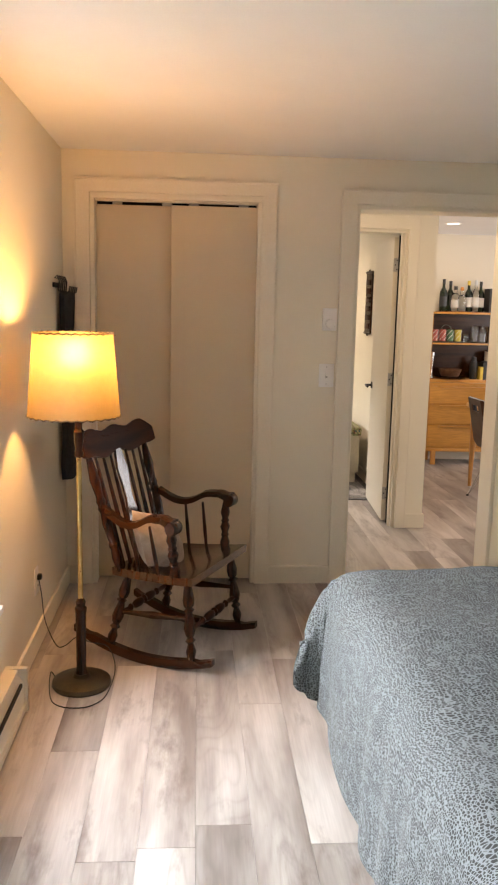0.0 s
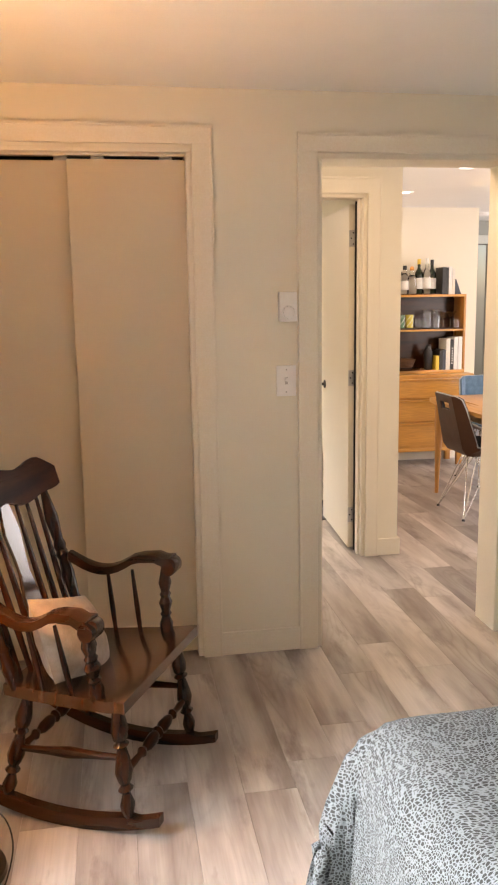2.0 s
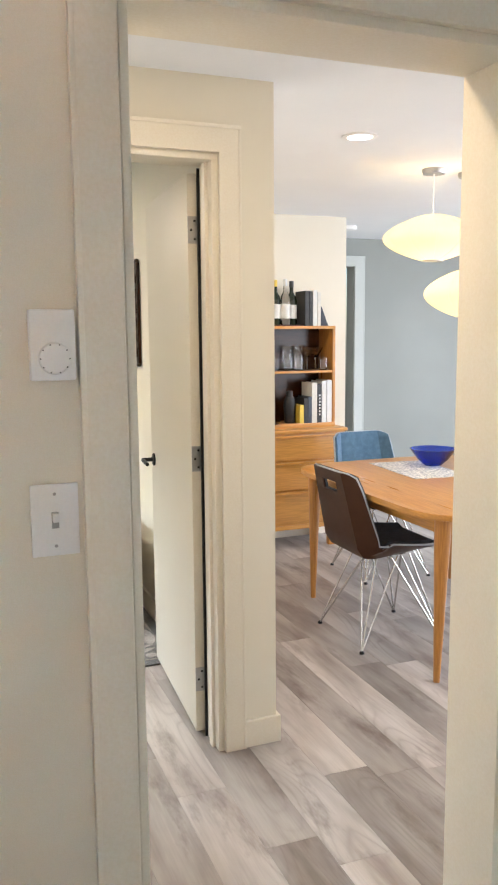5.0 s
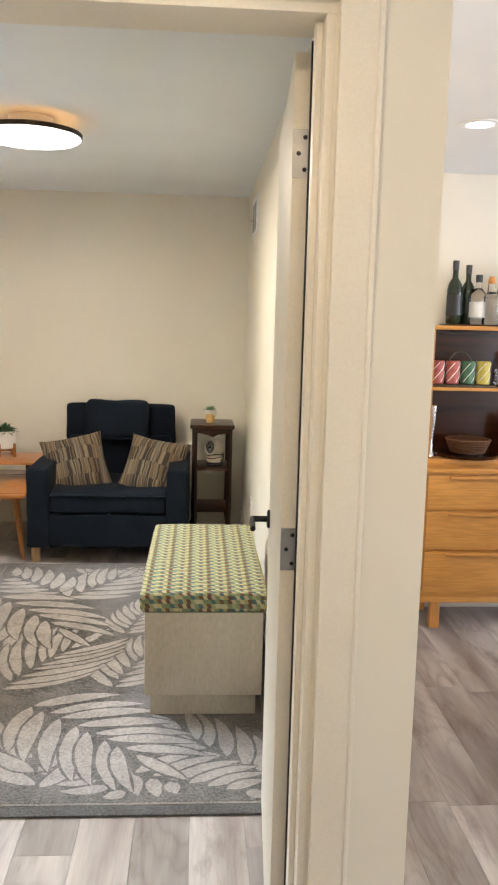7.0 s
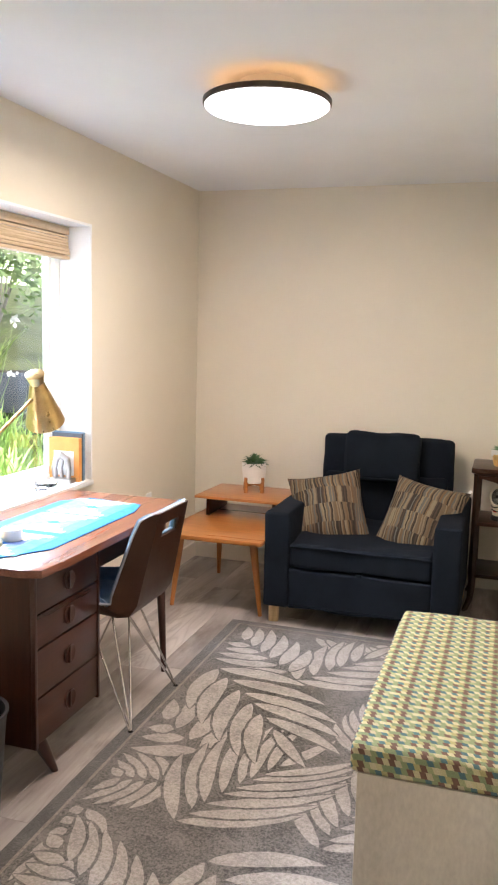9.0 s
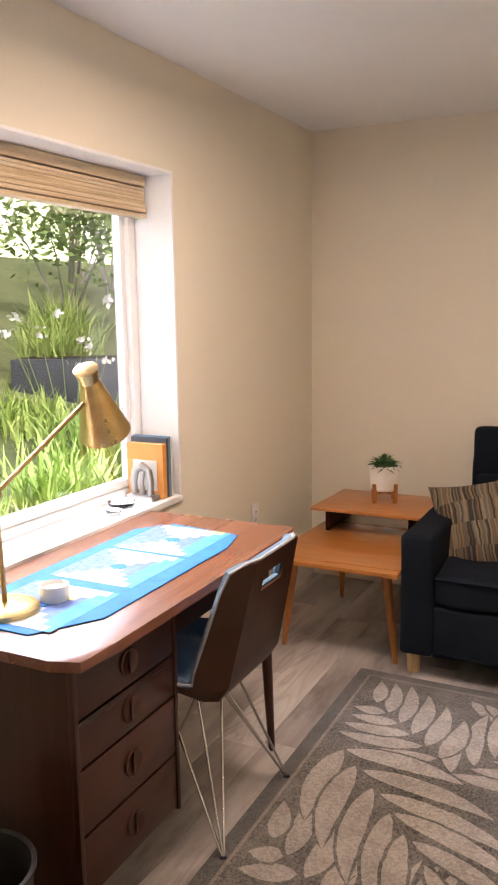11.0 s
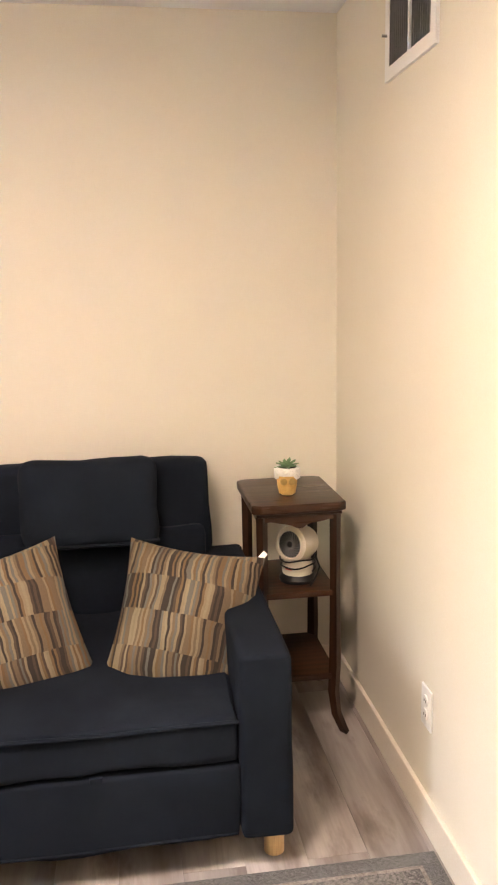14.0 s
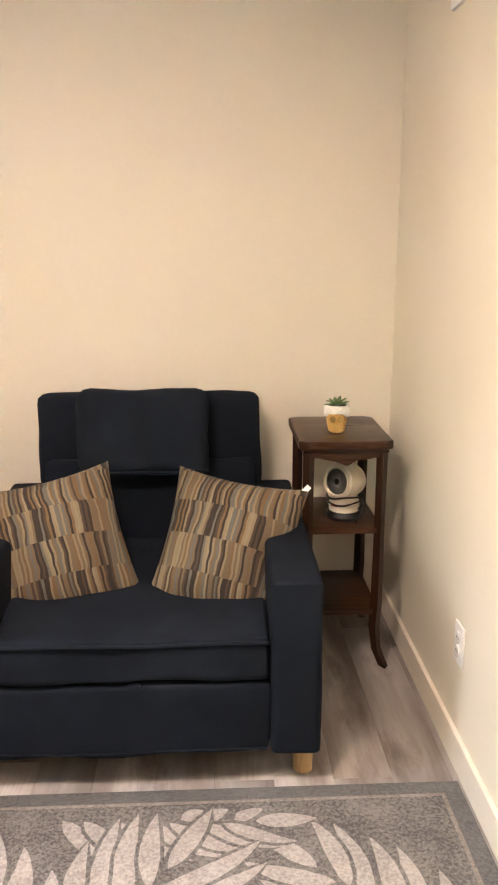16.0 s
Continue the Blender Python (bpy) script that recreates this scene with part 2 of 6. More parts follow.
PALE_LEAF = surface("pale_succulent", (0.10, 0.20, 0.075), (0.22, 0.35, 0.16), 0.5, 18, relief=0.1)
SOIL = surface("dark_soil", (0.02, 0.014, 0.009), (0.06, 0.045, 0.03), 0.95, 60, relief=0.6)
CERAMIC = surface("white_ceramic", (0.74, 0.71, 0.66), (0.80, 0.77, 0.72), 0.35, 10, relief=0.03)


def plank_material():
    """Greige plank: soft tone patches, cathedral grain lines, a few smoky knots."""
    mat, nodes, links, bsdf = graph("greige_vinyl_plank")
    info, geo = nodes.new("ShaderNodeObjectInfo"), nodes.new("ShaderNodeNewGeometry")
    own = math_node(nodes, links, "FRACT", math_node(nodes, links, "ADD", info.outputs["Random"], geo.outputs["Random Per Island"]))
    shift = math_node(nodes, links, "MULTIPLY", own, 41.0)
    tc = nodes.new("ShaderNodeTexCoord")

    def drawn(along):
        mp = nodes.new("ShaderNodeMapping")
        mp.inputs["Scale"].default_value = (1, along, 1)
        links.new(tc.outputs["Object"], mp.inputs["Vector"])
        links.new(shift, mp.inputs["Location"])
        return mp.outputs["Vector"]
    vec = drawn(0.16)
    broad = noise_node(nodes, links, vec, 7.0, 4.0, 0.55)
    col = ramp(nodes, links, broad, [(0.32, (0.200, 0.166, 0.150)), (0.47, (0.335, 0.296, 0.274)), (0.66, (0.495, 0.455, 0.430))])
    rings = noise_node(nodes, links, vec, 5.0, 1.5, 0.4)
    saw = math_node(nodes, links, "PINGPONG", math_node(nodes, links, "MULTIPLY", rings, 50.0), 1.0)
    line = ramp(nodes, links, saw, [(0.0, (1, 1, 1)), (0.35, (0.25, 0.25, 0.25)), (0.8, (0, 0, 0))])
    where = ramp(nodes, links, noise_node(nodes, links, vec, 3.2, 2.0), [(0.46, (0.03, 0.03, 0.03)), (0.66, (0.42, 0.42, 0.42))])
    col = mix_colors(nodes, links, math_node(nodes, links, "MULTIPLY", line, where), col, (0.150, 0.112, 0.095))
    smoke = noise_node(nodes, links, drawn(0.28), 8.0, 5.0, 0.65)
    col = mix_colors(nodes, links, ramp(nodes, links, smoke, [(0.54, (0, 0, 0)), (0.72, (0.8, 0.8, 0.8))]), col, (0.125, 0.090, 0.076))
    fine = noise_node(nodes, links, drawn(0.03), 150.0, 3.0, 0.6)
    col = mix_colors(nodes, links, 0.15, col, ramp(nodes, links, fine, [(0.3, (0.3, 0.3, 0.3)), (0.7, (0.72, 0.72, 0.72))]), "OVERLAY")
    hsv = nodes.new("ShaderNodeHueSaturation")
    links.new(math_node(nodes, links, "ADD", math_node(nodes, links, "MULTIPLY", own, 0.40), 0.80), hsv.inputs["Value"])
    links.new(col, hsv.inputs["Color"])
    links.new(hsv.outputs["Color"], bsdf.inputs["Base Color"])
    links.new(math_node(nodes, links, "ADD", math_node(nodes, links, "MULTIPLY", fine, 0.2), 0.24), bsdf.inputs["Roughness"])
    bump(nodes, links, bsdf, fine, 0.12, 0.001)
    return mat


PLANK = plank_material()


def pile(name, dark, light):
    """Short carpet pile: speckled yarn with strong fine relief."""
    mat, nodes, links, bsdf = graph(name)
    vec = coords(nodes, links)
    yarn = noise_node(nodes, links, vec, 110.0, 4.0, 0.85)
    patch = noise_node(nodes, links, vec, 9.0, 3.0)
    f = math_node(nodes, links, "ADD", math_node(nodes, links, "MULTIPLY", yarn, 0.75), math_node(nodes, links, "MULTIPLY", patch, 0.25))
    links.new(ramp(nodes, links, f, [(0.42, dark), (0.58, light)]), bsdf.inputs["Base Color"])
    bsdf.inputs["Roughness"].default_value = 0.92
    bsdf.inputs["Sheen Weight"].default_value = 0.3
    bump(nodes, links, bsdf, yarn, 0.7, 0.004)
    return mat


RUG_DARK = pile("rug_grey_pile", (0.034, 0.030, 0.027), (0.195, 0.176, 0.160))
RUG_LIGHT = pile("rug_beige_pile", (0.23, 0.203, 0.180), (0.42, 0.376, 0.340))
RUG_TAN = pile("rug_tan_line", (0.14, 0.118, 0.096), (0.29, 0.255, 0.220))
RUG_EDGE = pile("rug_edge_pile", (0.035, 0.033, 0.031), (0.115, 0.11, 0.105))


def striped_fabric():
    """Rows of short upright stripes, each row shifted, in browns, greys and ochre."""
    mat, nodes, links, bsdf = graph("striped_cushion_fabric")
    vec = coords(nodes, links)
    sep = nodes.new("ShaderNodeSeparateXYZ")
    links.new(vec, sep.inputs[0])
    wob = math_node(nodes, links, "MULTIPLY", math_node(nodes, links, "SUBTRACT", noise_node(nodes, links, vec, 9.0, 2.0), 0.5), 0.03)
    u = math_node(nodes, links, "ADD", sep.outputs["X"], wob)
    row = math_node(nodes, links, "FLOOR", math_node(nodes, links, "MULTIPLY", math_node(nodes, links, "ADD", sep.outputs["Y"], math_node(nodes, links, "MULTIPLY", sep.outputs["X"], 0.04)), 9.8))
    jitter = nodes.new("ShaderNodeTexWhiteNoise")
    jitter.noise_dimensions = "1D"
    links.new(row, jitter.inputs["W"])
    cell = math_node(nodes, links, "FLOOR", math_node(nodes, links, "ADD", math_node(nodes, links, "MULTIPLY", u, 150.0), math_node(nodes, links, "MULTIPLY", jitter.outputs["Value"], 9.0)))
    pair = math_node(nodes, links, "ADD", cell, math_node(nodes, links, "MULTIPLY", row, 71.0))
    pick = nodes.new("ShaderNodeTexWhiteNoise")
    pick.noise_dimensions = "1D"
    links.new(pair, pick.inputs["W"])
    col = ramp(nodes, links, pick.outputs["Value"], [(0.0, (0.024, 0.016, 0.012)), (0.18, (0.120, 0.084, 0.050)), (0.38, (0.180, 0.138, 0.086)), (0.55, (0.095, 0.092, 0.078)), (0.70, (0.125, 0.075, 0.034)), (0.82, (0.055, 0.034, 0.022)), (0.92, (0.200, 0.158, 0.102))], True)
    weave = noise_node(nodes, links, vec, 500.0, 2.0)
    col = mix_colors(nodes, links, 0.35, col, ramp(nodes, links, weave, [(0.3, (0.25, 0.25, 0.25)), (0.7, (0.75, 0.75, 0.75))]), "OVERLAY")
    links.new(col, bsdf.inputs["Base Color"])
    bsdf.inputs["Roughness"].default_value = 0.9
    bump(nodes, links, bsdf, weave, 0.4, 0.002)
    return mat


STRIPES = striped_fabric()


def chip_fabric():
    """Bench fabric: stepped rows of small chips in yellow, green, teal, sand and brown."""
    mat, nodes, links, bsdf = graph("geometric_bench_fabric")
    vec = coords(nodes, links)
    sep = nodes.new("ShaderNodeSeparateXYZ")
    links.new(vec, sep.inputs[0])
    v = math_node(nodes, links, "MULTIPLY", math_node(nodes, links, "ADD", sep.outputs["Y"], math_node(nodes, links, "MULTIPLY", sep.outputs["Z"], 0.9)), 66.0)
    rowid = math_node(nodes, links, "FLOOR", v)
    u = math_node(nodes, links, "ADD", math_node(nodes, links, "MULTIPLY", sep.outputs["X"], 66.0), math_node(nodes, links, "MULTIPLY", rowid, 0.0))
    u = math_node(nodes, links, "ADD", u, math_node(nodes, links, "MULTIPLY", math_node(nodes, links, "FRACT", v), 0.45))
    colid = math_node(nodes, links, "FLOOR", u)
    # bands that run lengthwise: teal and green, then yellow and brown
    band = math_node(nodes, links, "MODULO", math_node(nodes, links, "ADD", colid, 400.0), 5.0)
    tone = math_node(nodes, links, "MODULO", math_node(nodes, links, "ADD", rowid, math_node(nodes, links, "MULTIPLY", colid, 2.0)), 3.0)
    key = math_node(nodes, links, "ADD", math_node(nodes, links, "MULTIPLY", band, 0.19), math_node(nodes, links, "MULTIPLY", math_node(nodes, links, "ABSOLUTE", tone), 0.065))
    col = ramp(nodes, links, key, [(0.0, (0.328, 0.296, 0.124)), (0.06, (0.454, 0.397, 0.224)), (0.125, (0.167, 0.211, 0.103)), (0.19, (0.449, 0.379, 0.162)), (0.25, (0.119, 0.061, 0.039)), (0.32, (0.393, 0.342, 0.214)), (0.38, (0.054, 0.118, 0.131)), (0.45, (0.275, 0.301, 0.147)), (0.51, (0.473, 0.421, 0.255)), (0.57, (0.409, 0.339, 0.134)), (0.63, (0.198, 0.236, 0.114)), (0.70, (0.134, 0.070, 0.044)), (0.76, (0.432, 0.387, 0.208)), (0.83, (0.063, 0.134, 0.140)), (0.89, (0.357, 0.337, 0.184))], True)
    weave = noise_node(nodes, links, vec, 450.0, 2.0)
    col = mix_colors(nodes, links, 0.3, col, ramp(nodes, links, weave, [(0.3, (0.25, 0.25, 0.25)), (0.7, (0.75, 0.75, 0.75))]), "OVERLAY")
    links.new(col, bsdf.inputs["Base Color"])
    bsdf.inputs["Roughness"].default_value = 0.85
    bump(nodes, links, bsdf, weave, 0.3, 0.002)
    return mat


CHIPS = chip_fabric()


def duvet_fabric():
    """Pale cotton printed all over with small charcoal dabs that run in swirls."""
    mat, nodes, links, bsdf = graph("dabbed_cotton_duvet")
    vec = coords(nodes, links)
    swirl = nodes.new("ShaderNodeTexNoise")
    swirl.inputs["Scale"].default_value = 4.5
    links.new(vec, swirl.inputs["Vector"])
    bent = nodes.new("ShaderNodeVectorMath")
    bent.operation = "MULTIPLY_ADD"
    links.new(swirl.outputs["Color"], bent.inputs[0])
    bent.inputs[1].default_value = (0.11, 0.11, 0.11)
    links.new(vec, bent.inputs[2])
    squash = nodes.new("ShaderNodeMapping")
    squash.inputs["Scale"].default_value = (0.72, 1.12, 1.0)
    links.new(bent.outputs[0], squash.inputs["Vector"])
    cells = nodes.new("ShaderNodeTexVoronoi")
    cells.feature = "DISTANCE_TO_EDGE"
    cells.inputs["Scale"].default_value, cells.inputs["Randomness"].default_value = 155.0, 0.7
    links.new(squash.outputs[0], cells.inputs["Vector"])
    col = ramp(nodes, links, cells.outputs["Distance"], [(0.06, (0.180, 0.200, 0.211)), (0.18, (0.040, 0.041, 0.041))])
    links.new(col, bsdf.inputs["Base Color"])
    bsdf.inputs["Roughness"].default_value = 0.9
    bsdf.inputs["Specular IOR Level"].default_value = 0.15
    bump(nodes, links, bsdf, noise_node(nodes, links, vec, 45.0, 3.0), 0.35, 0.006)
    return mat


DUVET = duvet_fabric()


def shade_fabric(name, color, warm, strength):
    """Thin lampshade: lets the bulb's light through."""
    mat, nodes, links, bsdf = graph(name)
    out = nodes["Material Output"]
    tr = nodes.new("ShaderNodeBsdfTranslucent")
    df = nodes.new("ShaderNodeBsdfDiffuse")
    tr.inputs[0].default_value = (*warm, 1)
    df.inputs[0].default_value = (*color, 1)
    em = nodes.new("ShaderNodeEmission")
    em.inputs[0].default_value, em.inputs[1].default_value = (*warm, 1), strength
    mx = nodes.new("ShaderNodeMixShader")
    mx.inputs[0].default_value = 0.5
    ad = nodes.new("ShaderNodeAddShader")
    links.new(tr.outputs[0], mx.inputs[1])
    links.new(df.outputs[0], mx.inputs[2])
    links.new(mx.outputs[0], ad.inputs[0])
    links.new(em.outputs[0], ad.inputs[1])
    links.new(ad.outputs[0], out.inputs["Surface"])
    nodes.remove(bsdf)
    return mat



def parchment():
    """Lampshade paper: scatters the bulb's light, more of it straight on than aside."""
    mat, nodes, links, bsdf = graph("parchment_shade")
    out = nodes["Material Output"]
    vec = coords(nodes, links)
    tone = ramp(nodes, links, noise_node(nodes, links, vec, 30.0, 4.0), [(0.3, (0.150, 0.112, 0.050)), (0.7, (0.180, 0.136, 0.064))])
    tr = nodes.new("ShaderNodeBsdfTranslucent")
    links.new(tone, tr.inputs[0])
    df = nodes.new("ShaderNodeBsdfDiffuse")
    df.inputs[0].default_value = (0.50, 0.40, 0.26, 1)
    rf = nodes.new("ShaderNodeBsdfRefraction")
    rf.inputs["Color"].default_value = (0.16, 0.125, 0.07, 1)
    rf.inputs["Roughness"].default_value, rf.inputs["IOR"].default_value = 0.9, 1.45
    m1, m2 = nodes.new("ShaderNodeMixShader"), nodes.new("ShaderNodeMixShader")
    m1.inputs[0].default_value, m2.inputs[0].default_value = 0.25, 0.22
    links.new(tr.outputs[0], m1.inputs[1])
    links.new(df.outputs[0], m1.inputs[2])
    links.new(m1.outputs[0], m2.inputs[1])
    links.new(rf.outputs[0], m2.inputs[2])
    links.new(m2.outputs[0], out.inputs["Surface"])
    nodes.remove(bsdf)
    return mat


PARCHMENT = parchment()
PENDANT = shade_fabric("pendant_membrane", (0.85, 0.80, 0.66), (0.80, 0.70, 0.46), 0.18)
DISC_GLOW = glow("disc_diffuser", (1.0, 0.95, 0.88), 5.0)
RIM_GLOW = glow("disc_back_glow", (1.0, 0.50, 0.16), 5.0)
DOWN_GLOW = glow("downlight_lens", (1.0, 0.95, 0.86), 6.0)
PANE = clear_glass("window_pane")
GLASS = clear_glass("drinking_glass")

# ---- shapes ----


def link_mesh(name, bm, mat, smooth=35):
    me = bpy.data.meshes.new(name)
    bmesh.ops.recalc_face_normals(bm, faces=bm.faces)
    bm.to_mesh(me)
    bm.free()
    for m in mat if isinstance(mat, tuple) else (mat,):
        me.materials.append(m)
    if smooth:
        me.shade_smooth()
        me.set_sharp_from_angle(angle=radians(smooth))
    return new(name, me)


def part(name, bm, mat, parent, label="", smooth=35):
    ob = link_mesh(name, bm, mat, smooth)
    ob.parent = parent
    return tagged(ob, label)


def thing(name, x, y, z, rz, label, category, group=""):
    ob = new(name)
    ob.empty_display_size = 0.1
    ob.matrix_world = pose(x, y, z, 0, 0, rz)
    return tagged(ob, label, category, group)


def single(name, bm, mat, label, category, m=None, group="", smooth=35):
    ob = link_mesh(name, bm, mat, smooth)
    if m is not None:
        ob.matrix_world = m
    return tagged(ob, label, category, group)


def structure(name, bm, mat, label, category, smooth=0):
    return tagged(link_mesh(name, bm, mat, smooth), label, category, "", "structure")


def add_box(bm, x0, x1, y0, y1, z0, z1):
    v = [bm.verts.new((x, y, z)) for z in (z0, z1) for x, y in ((x0, y0), (x1, y0), (x1, y1), (x0, y1))]
    for f in ((0, 3, 2, 1), (4, 5, 6, 7), (0, 1, 5, 4), (1, 2, 6, 5), (2, 3, 7, 6), (3, 0, 4, 7)):
        bm.faces.new([v[i] for i in f])
    return v


def box(x0, x1, y0, y1, z0, z1, bevel=0.0, segs=2):
    bm = bmesh.new()
    add_box(bm, x0, x1, y0, y1, z0, z1)
    if bevel:
        bmesh.ops.bevel(bm, geom=bm.edges[:], offset=bevel, segments=segs, profile=0.6, affect="EDGES")
    return bm


def boxes(*rows):
    bm = bmesh.new()
    for r in rows:
        add_box(bm, *r)
    return bm


def merged(*parts):
    out = bmesh.new()
    for b in parts:
        me = bpy.data.meshes.new("tmp")
        b.to_mesh(me)
        b.free()
        out.from_mesh(me)
        bpy.data.meshes.remove(me)
    return out


def moved(bm, m):
    bmesh.ops.transform(bm, matrix=m, verts=bm.verts)
    return bm


def lathe(profile, n=28, cap=True):
    """A turned body from (radius, height) pairs."""
    bm = bmesh.new()
    rings = []
    for r, z in profile:
        rings.append([bm.verts.new((max(r, 1e-4) * math.cos(2 * math.pi * i / n), max(r, 1e-4) * math.sin(2 * math.pi * i / n), z)) for i in range(n)])
    for a, b in zip(rings, rings[1:]):
        for i in range(n):
            bm.faces.new((a[i], a[(i + 1) % n], b[(i + 1) % n], b[i]))
    if cap:
        bm.faces.new(rings[0][::-1])
        bm.faces.new(rings[-1])
    return bm


def between(p, q):
    """The pose that takes the z axis from p towards q."""
    p, q = Vector(p), Vector(q)
    return Matrix.Translation(p) @ (q - p).to_track_quat("Z", "Y").to_matrix().to_4x4()


def turned(p, q, profile, n=14):
    """A turned rod from p to q; profile: (share of the length, radius)."""
    length = (Vector(q) - Vector(p)).length
    return moved(lathe([(r, t * length) for t, r in profile], n), between(p, q))


def rod(p, q, r0, r1=None, n=10):
    return turned(p, q, [(0, r0), (1, r0 if r1 is None else r1)], n)


def tube(points, r, n=8):
    """A bent rod along points; r: one radius or one a point."""
    bm = bmesh.new()
    pts = [Vector(p) for p in points]
    rad = r if isinstance(r, (list, tuple)) else [r] * len(pts)
    rings = []
    side = None
    for i, p in enumerate(pts):
        d = (pts[min(i + 1, len(pts) - 1)] - pts[max(i - 1, 0)]).normalized()
        if side is None:
            side = d.cross(Vector((0, 0, 1)) if abs(d.z) < 0.9 else Vector((1, 0, 0))).normalized()
        side = (side - d * side.dot(d)).normalized()
        up = d.cross(side)
        rings.append([bm.verts.new(p + rad[i] * (math.cos(2 * math.pi * k / n) * side + math.sin(2 * math.pi * k / n) * up)) for k in range(n)])
    for a, b in zip(rings, rings[1:]):
        for k in range(n):
            bm.faces.new((a[k], a[(k + 1) % n], b[(k + 1) % n], b[k]))
    bm.faces.new(rings[0][::-1])
    bm.faces.new(rings[-1])
    return bm


def slab(points, z0, z1, bevel=0.0, segs=2):
    """A flat plate with the outline given."""
    bm = bmesh.new()
    lo = [bm.verts.new((x, y, z0)) for x, y in points]
    hi = [bm.verts.new((x, y, z1)) for x, y in points]
    n = len(points)
    bm.faces.new(lo[::-1])
    bm.faces.new(hi)
    for i in range(n):
        bm.faces.new((lo[i], lo[(i + 1) % n], hi[(i + 1) % n], hi[i]))
    if bevel:
        bmesh.ops.bevel(bm, geom=bm.edges[:], offset=bevel, segments=segs, profile=0.6, affect="EDGES")
    return bm


def sheet(fn, nu, nv, thick=0.0, skip=None):
    """A surface from fn(u, v), 0 to 1 both ways; thick: a second skin pushed along the normals."""
    bm = bmesh.new()
    g = [[Vector(fn(i / nu, j / nv)) for j in range(nv + 1)] for i in range(nu + 1)]
    skins = [g]
    if thick:
        h = []
        for i in range(nu + 1):
            row = []
            for j in range(nv + 1):
                du = g[min(i + 1, nu)][j] - g[max(i - 1, 0)][j]
                dv = g[i][min(j + 1, nv)] - g[i][max(j - 1, 0)]
                row.append(g[i][j] + du.cross(dv).normalized() * thick)
            h.append(row)
        skins.append(h)
    vs = [[[bm.verts.new(p) for p in row] for row in s] for s in skins]
    keep = {(i, j) for i in range(nu) for j in range(nv) if not (skip and skip(i, j))}
    for s in vs:
        for i, j in keep:
            bm.faces.new((s[i][j], s[i + 1][j], s[i + 1][j + 1], s[i][j + 1]))
    if thick:
        a, b = vs
        for i, j in keep:
            for (di, dj), (p, q) in (((-1, 0), ((0, 0), (0, 1))), ((1, 0), ((1, 0), (1, 1))), ((0, -1), ((0, 0), (1, 0))), ((0, 1), ((0, 1), (1, 1)))):
                if (i + di, j + dj) not in keep:
                    c, d = (i + p[0], j + p[1]), (i + q[0], j + q[1])
                    bm.faces.new((a[c[0]][c[1]], a[d[0]][d[1]], b[d[0]][d[1]], b[c[0]][c[1]]))
    return bm


def cushion(w, h, t, n=18, pinch=0.07, sag=0.0):
    """A stuffed square cushion in the xy plane with drawn-in sides and pointed corners."""
    bm = bmesh.new()
    rows = {}
    for s in (1, -1):
        for i in range(n + 1):
            for j in range(n + 1):
                u, v = 2 * i / n - 1, 2 * j / n - 1
                edge = i in (0, n) or j in (0, n)
                if edge and s < 0:
                    rows[s, i, j] = rows[1, i, j]
                    continue
                fill = max(0.0, (1 - u * u) * (1 - v * v)) ** 0.55
                x = w / 2 * u * (1 - pinch * (1 - v * v))
                y = h / 2 * v * (1 - pinch * (1 - u * u)) - sag * (1 - abs(u)) * 0.02
                lump = (0.009 * noise.noise((u * 2.3 + 5, v * 2.3, s)) + 0.004 * noise.noise((u * 5 + 2 * v, v * 4 + 3, s + 4))) * fill
                rows[s, i, j] = bm.verts.new((x, y, s * (t / 2 * fill + lump)))
        for i in range(n):
            for j in range(n):
                f = [rows[s, a, b] for a, b in ((i, j), (i + 1, j), (i + 1, j + 1), (i, j + 1))]
                bm.faces.new(f if s > 0 else f[::-1])
    return bm


def wall(axis, a0, a1, s0, s1, z0, z1, openings=()):
    """A wall that runs along the other axis from s0 to s1, with openings (s0, s1, z0, z1) through it."""
    bm = bmesh.new()

    def put(p0, p1, q0, q1):
        if p1 - p0 > 1e-5 and q1 - q0 > 1e-5:
            add_box(bm, *((a0, a1, p0, p1, q0, q1) if axis == "x" else (p0, p1, a0, a1, q0, q1)))
    at = s0
    for o0, o1, oz0, oz1 in sorted(openings):
        put(at, o0, z0, z1)
        put(o0, o1, z0, oz0)
        put(o0, o1, oz1, z1)
        at = o1
    put(at, s1, z0, z1)
    return bm


# ---- rooms ----
WX, NY, HY, OY, EX = -0.125, 4.24, 5.40, 9.897, 2.075
TOP = 2.55
structure("floor", box(-0.40, 8.0, -2.4, 10.1, -0.16, -0.006), SOIL, "grey-brown wood-look vinyl plank floor", "floor")
structure("wall_west", wall("x", -0.40, WX, -2.4, 10.1, -0.16, TOP, [(1.25, 2.75, 0.415, 1.99), (6.95, 8.48, 0.735, 2.0)]), WALL, "cream painted outer wall with two deep window openings", "wall")
# openings at x 4.3 to 6.1 are unseen, added for the south fill lamp
structure("wall_bedroom_north", wall("y", NY, 4.42, WX, 7.6, 0, TOP, [(0.02, 0.885, 0, 2.045), (1.385, 2.206, 0, 2.03), (4.3, 6.1, 0.7, 2.1)]), WALL, "cream painted wall with closet and doorway openings", "wall")
structure("wall_bedroom_far_east", wall("y", 4.0, 4.1, 3.5, 7.6, 0, TOP, [(4.3, 6.1, 0.7, 2.1)]), WALL, "plain outer wall beyond the bedroom", "wall")
structure("wall_bedroom_south", wall("y", -2.4, -2.25, WX, 3.5, 0, TOP), WALL, "cream painted bedroom wall", "wall")
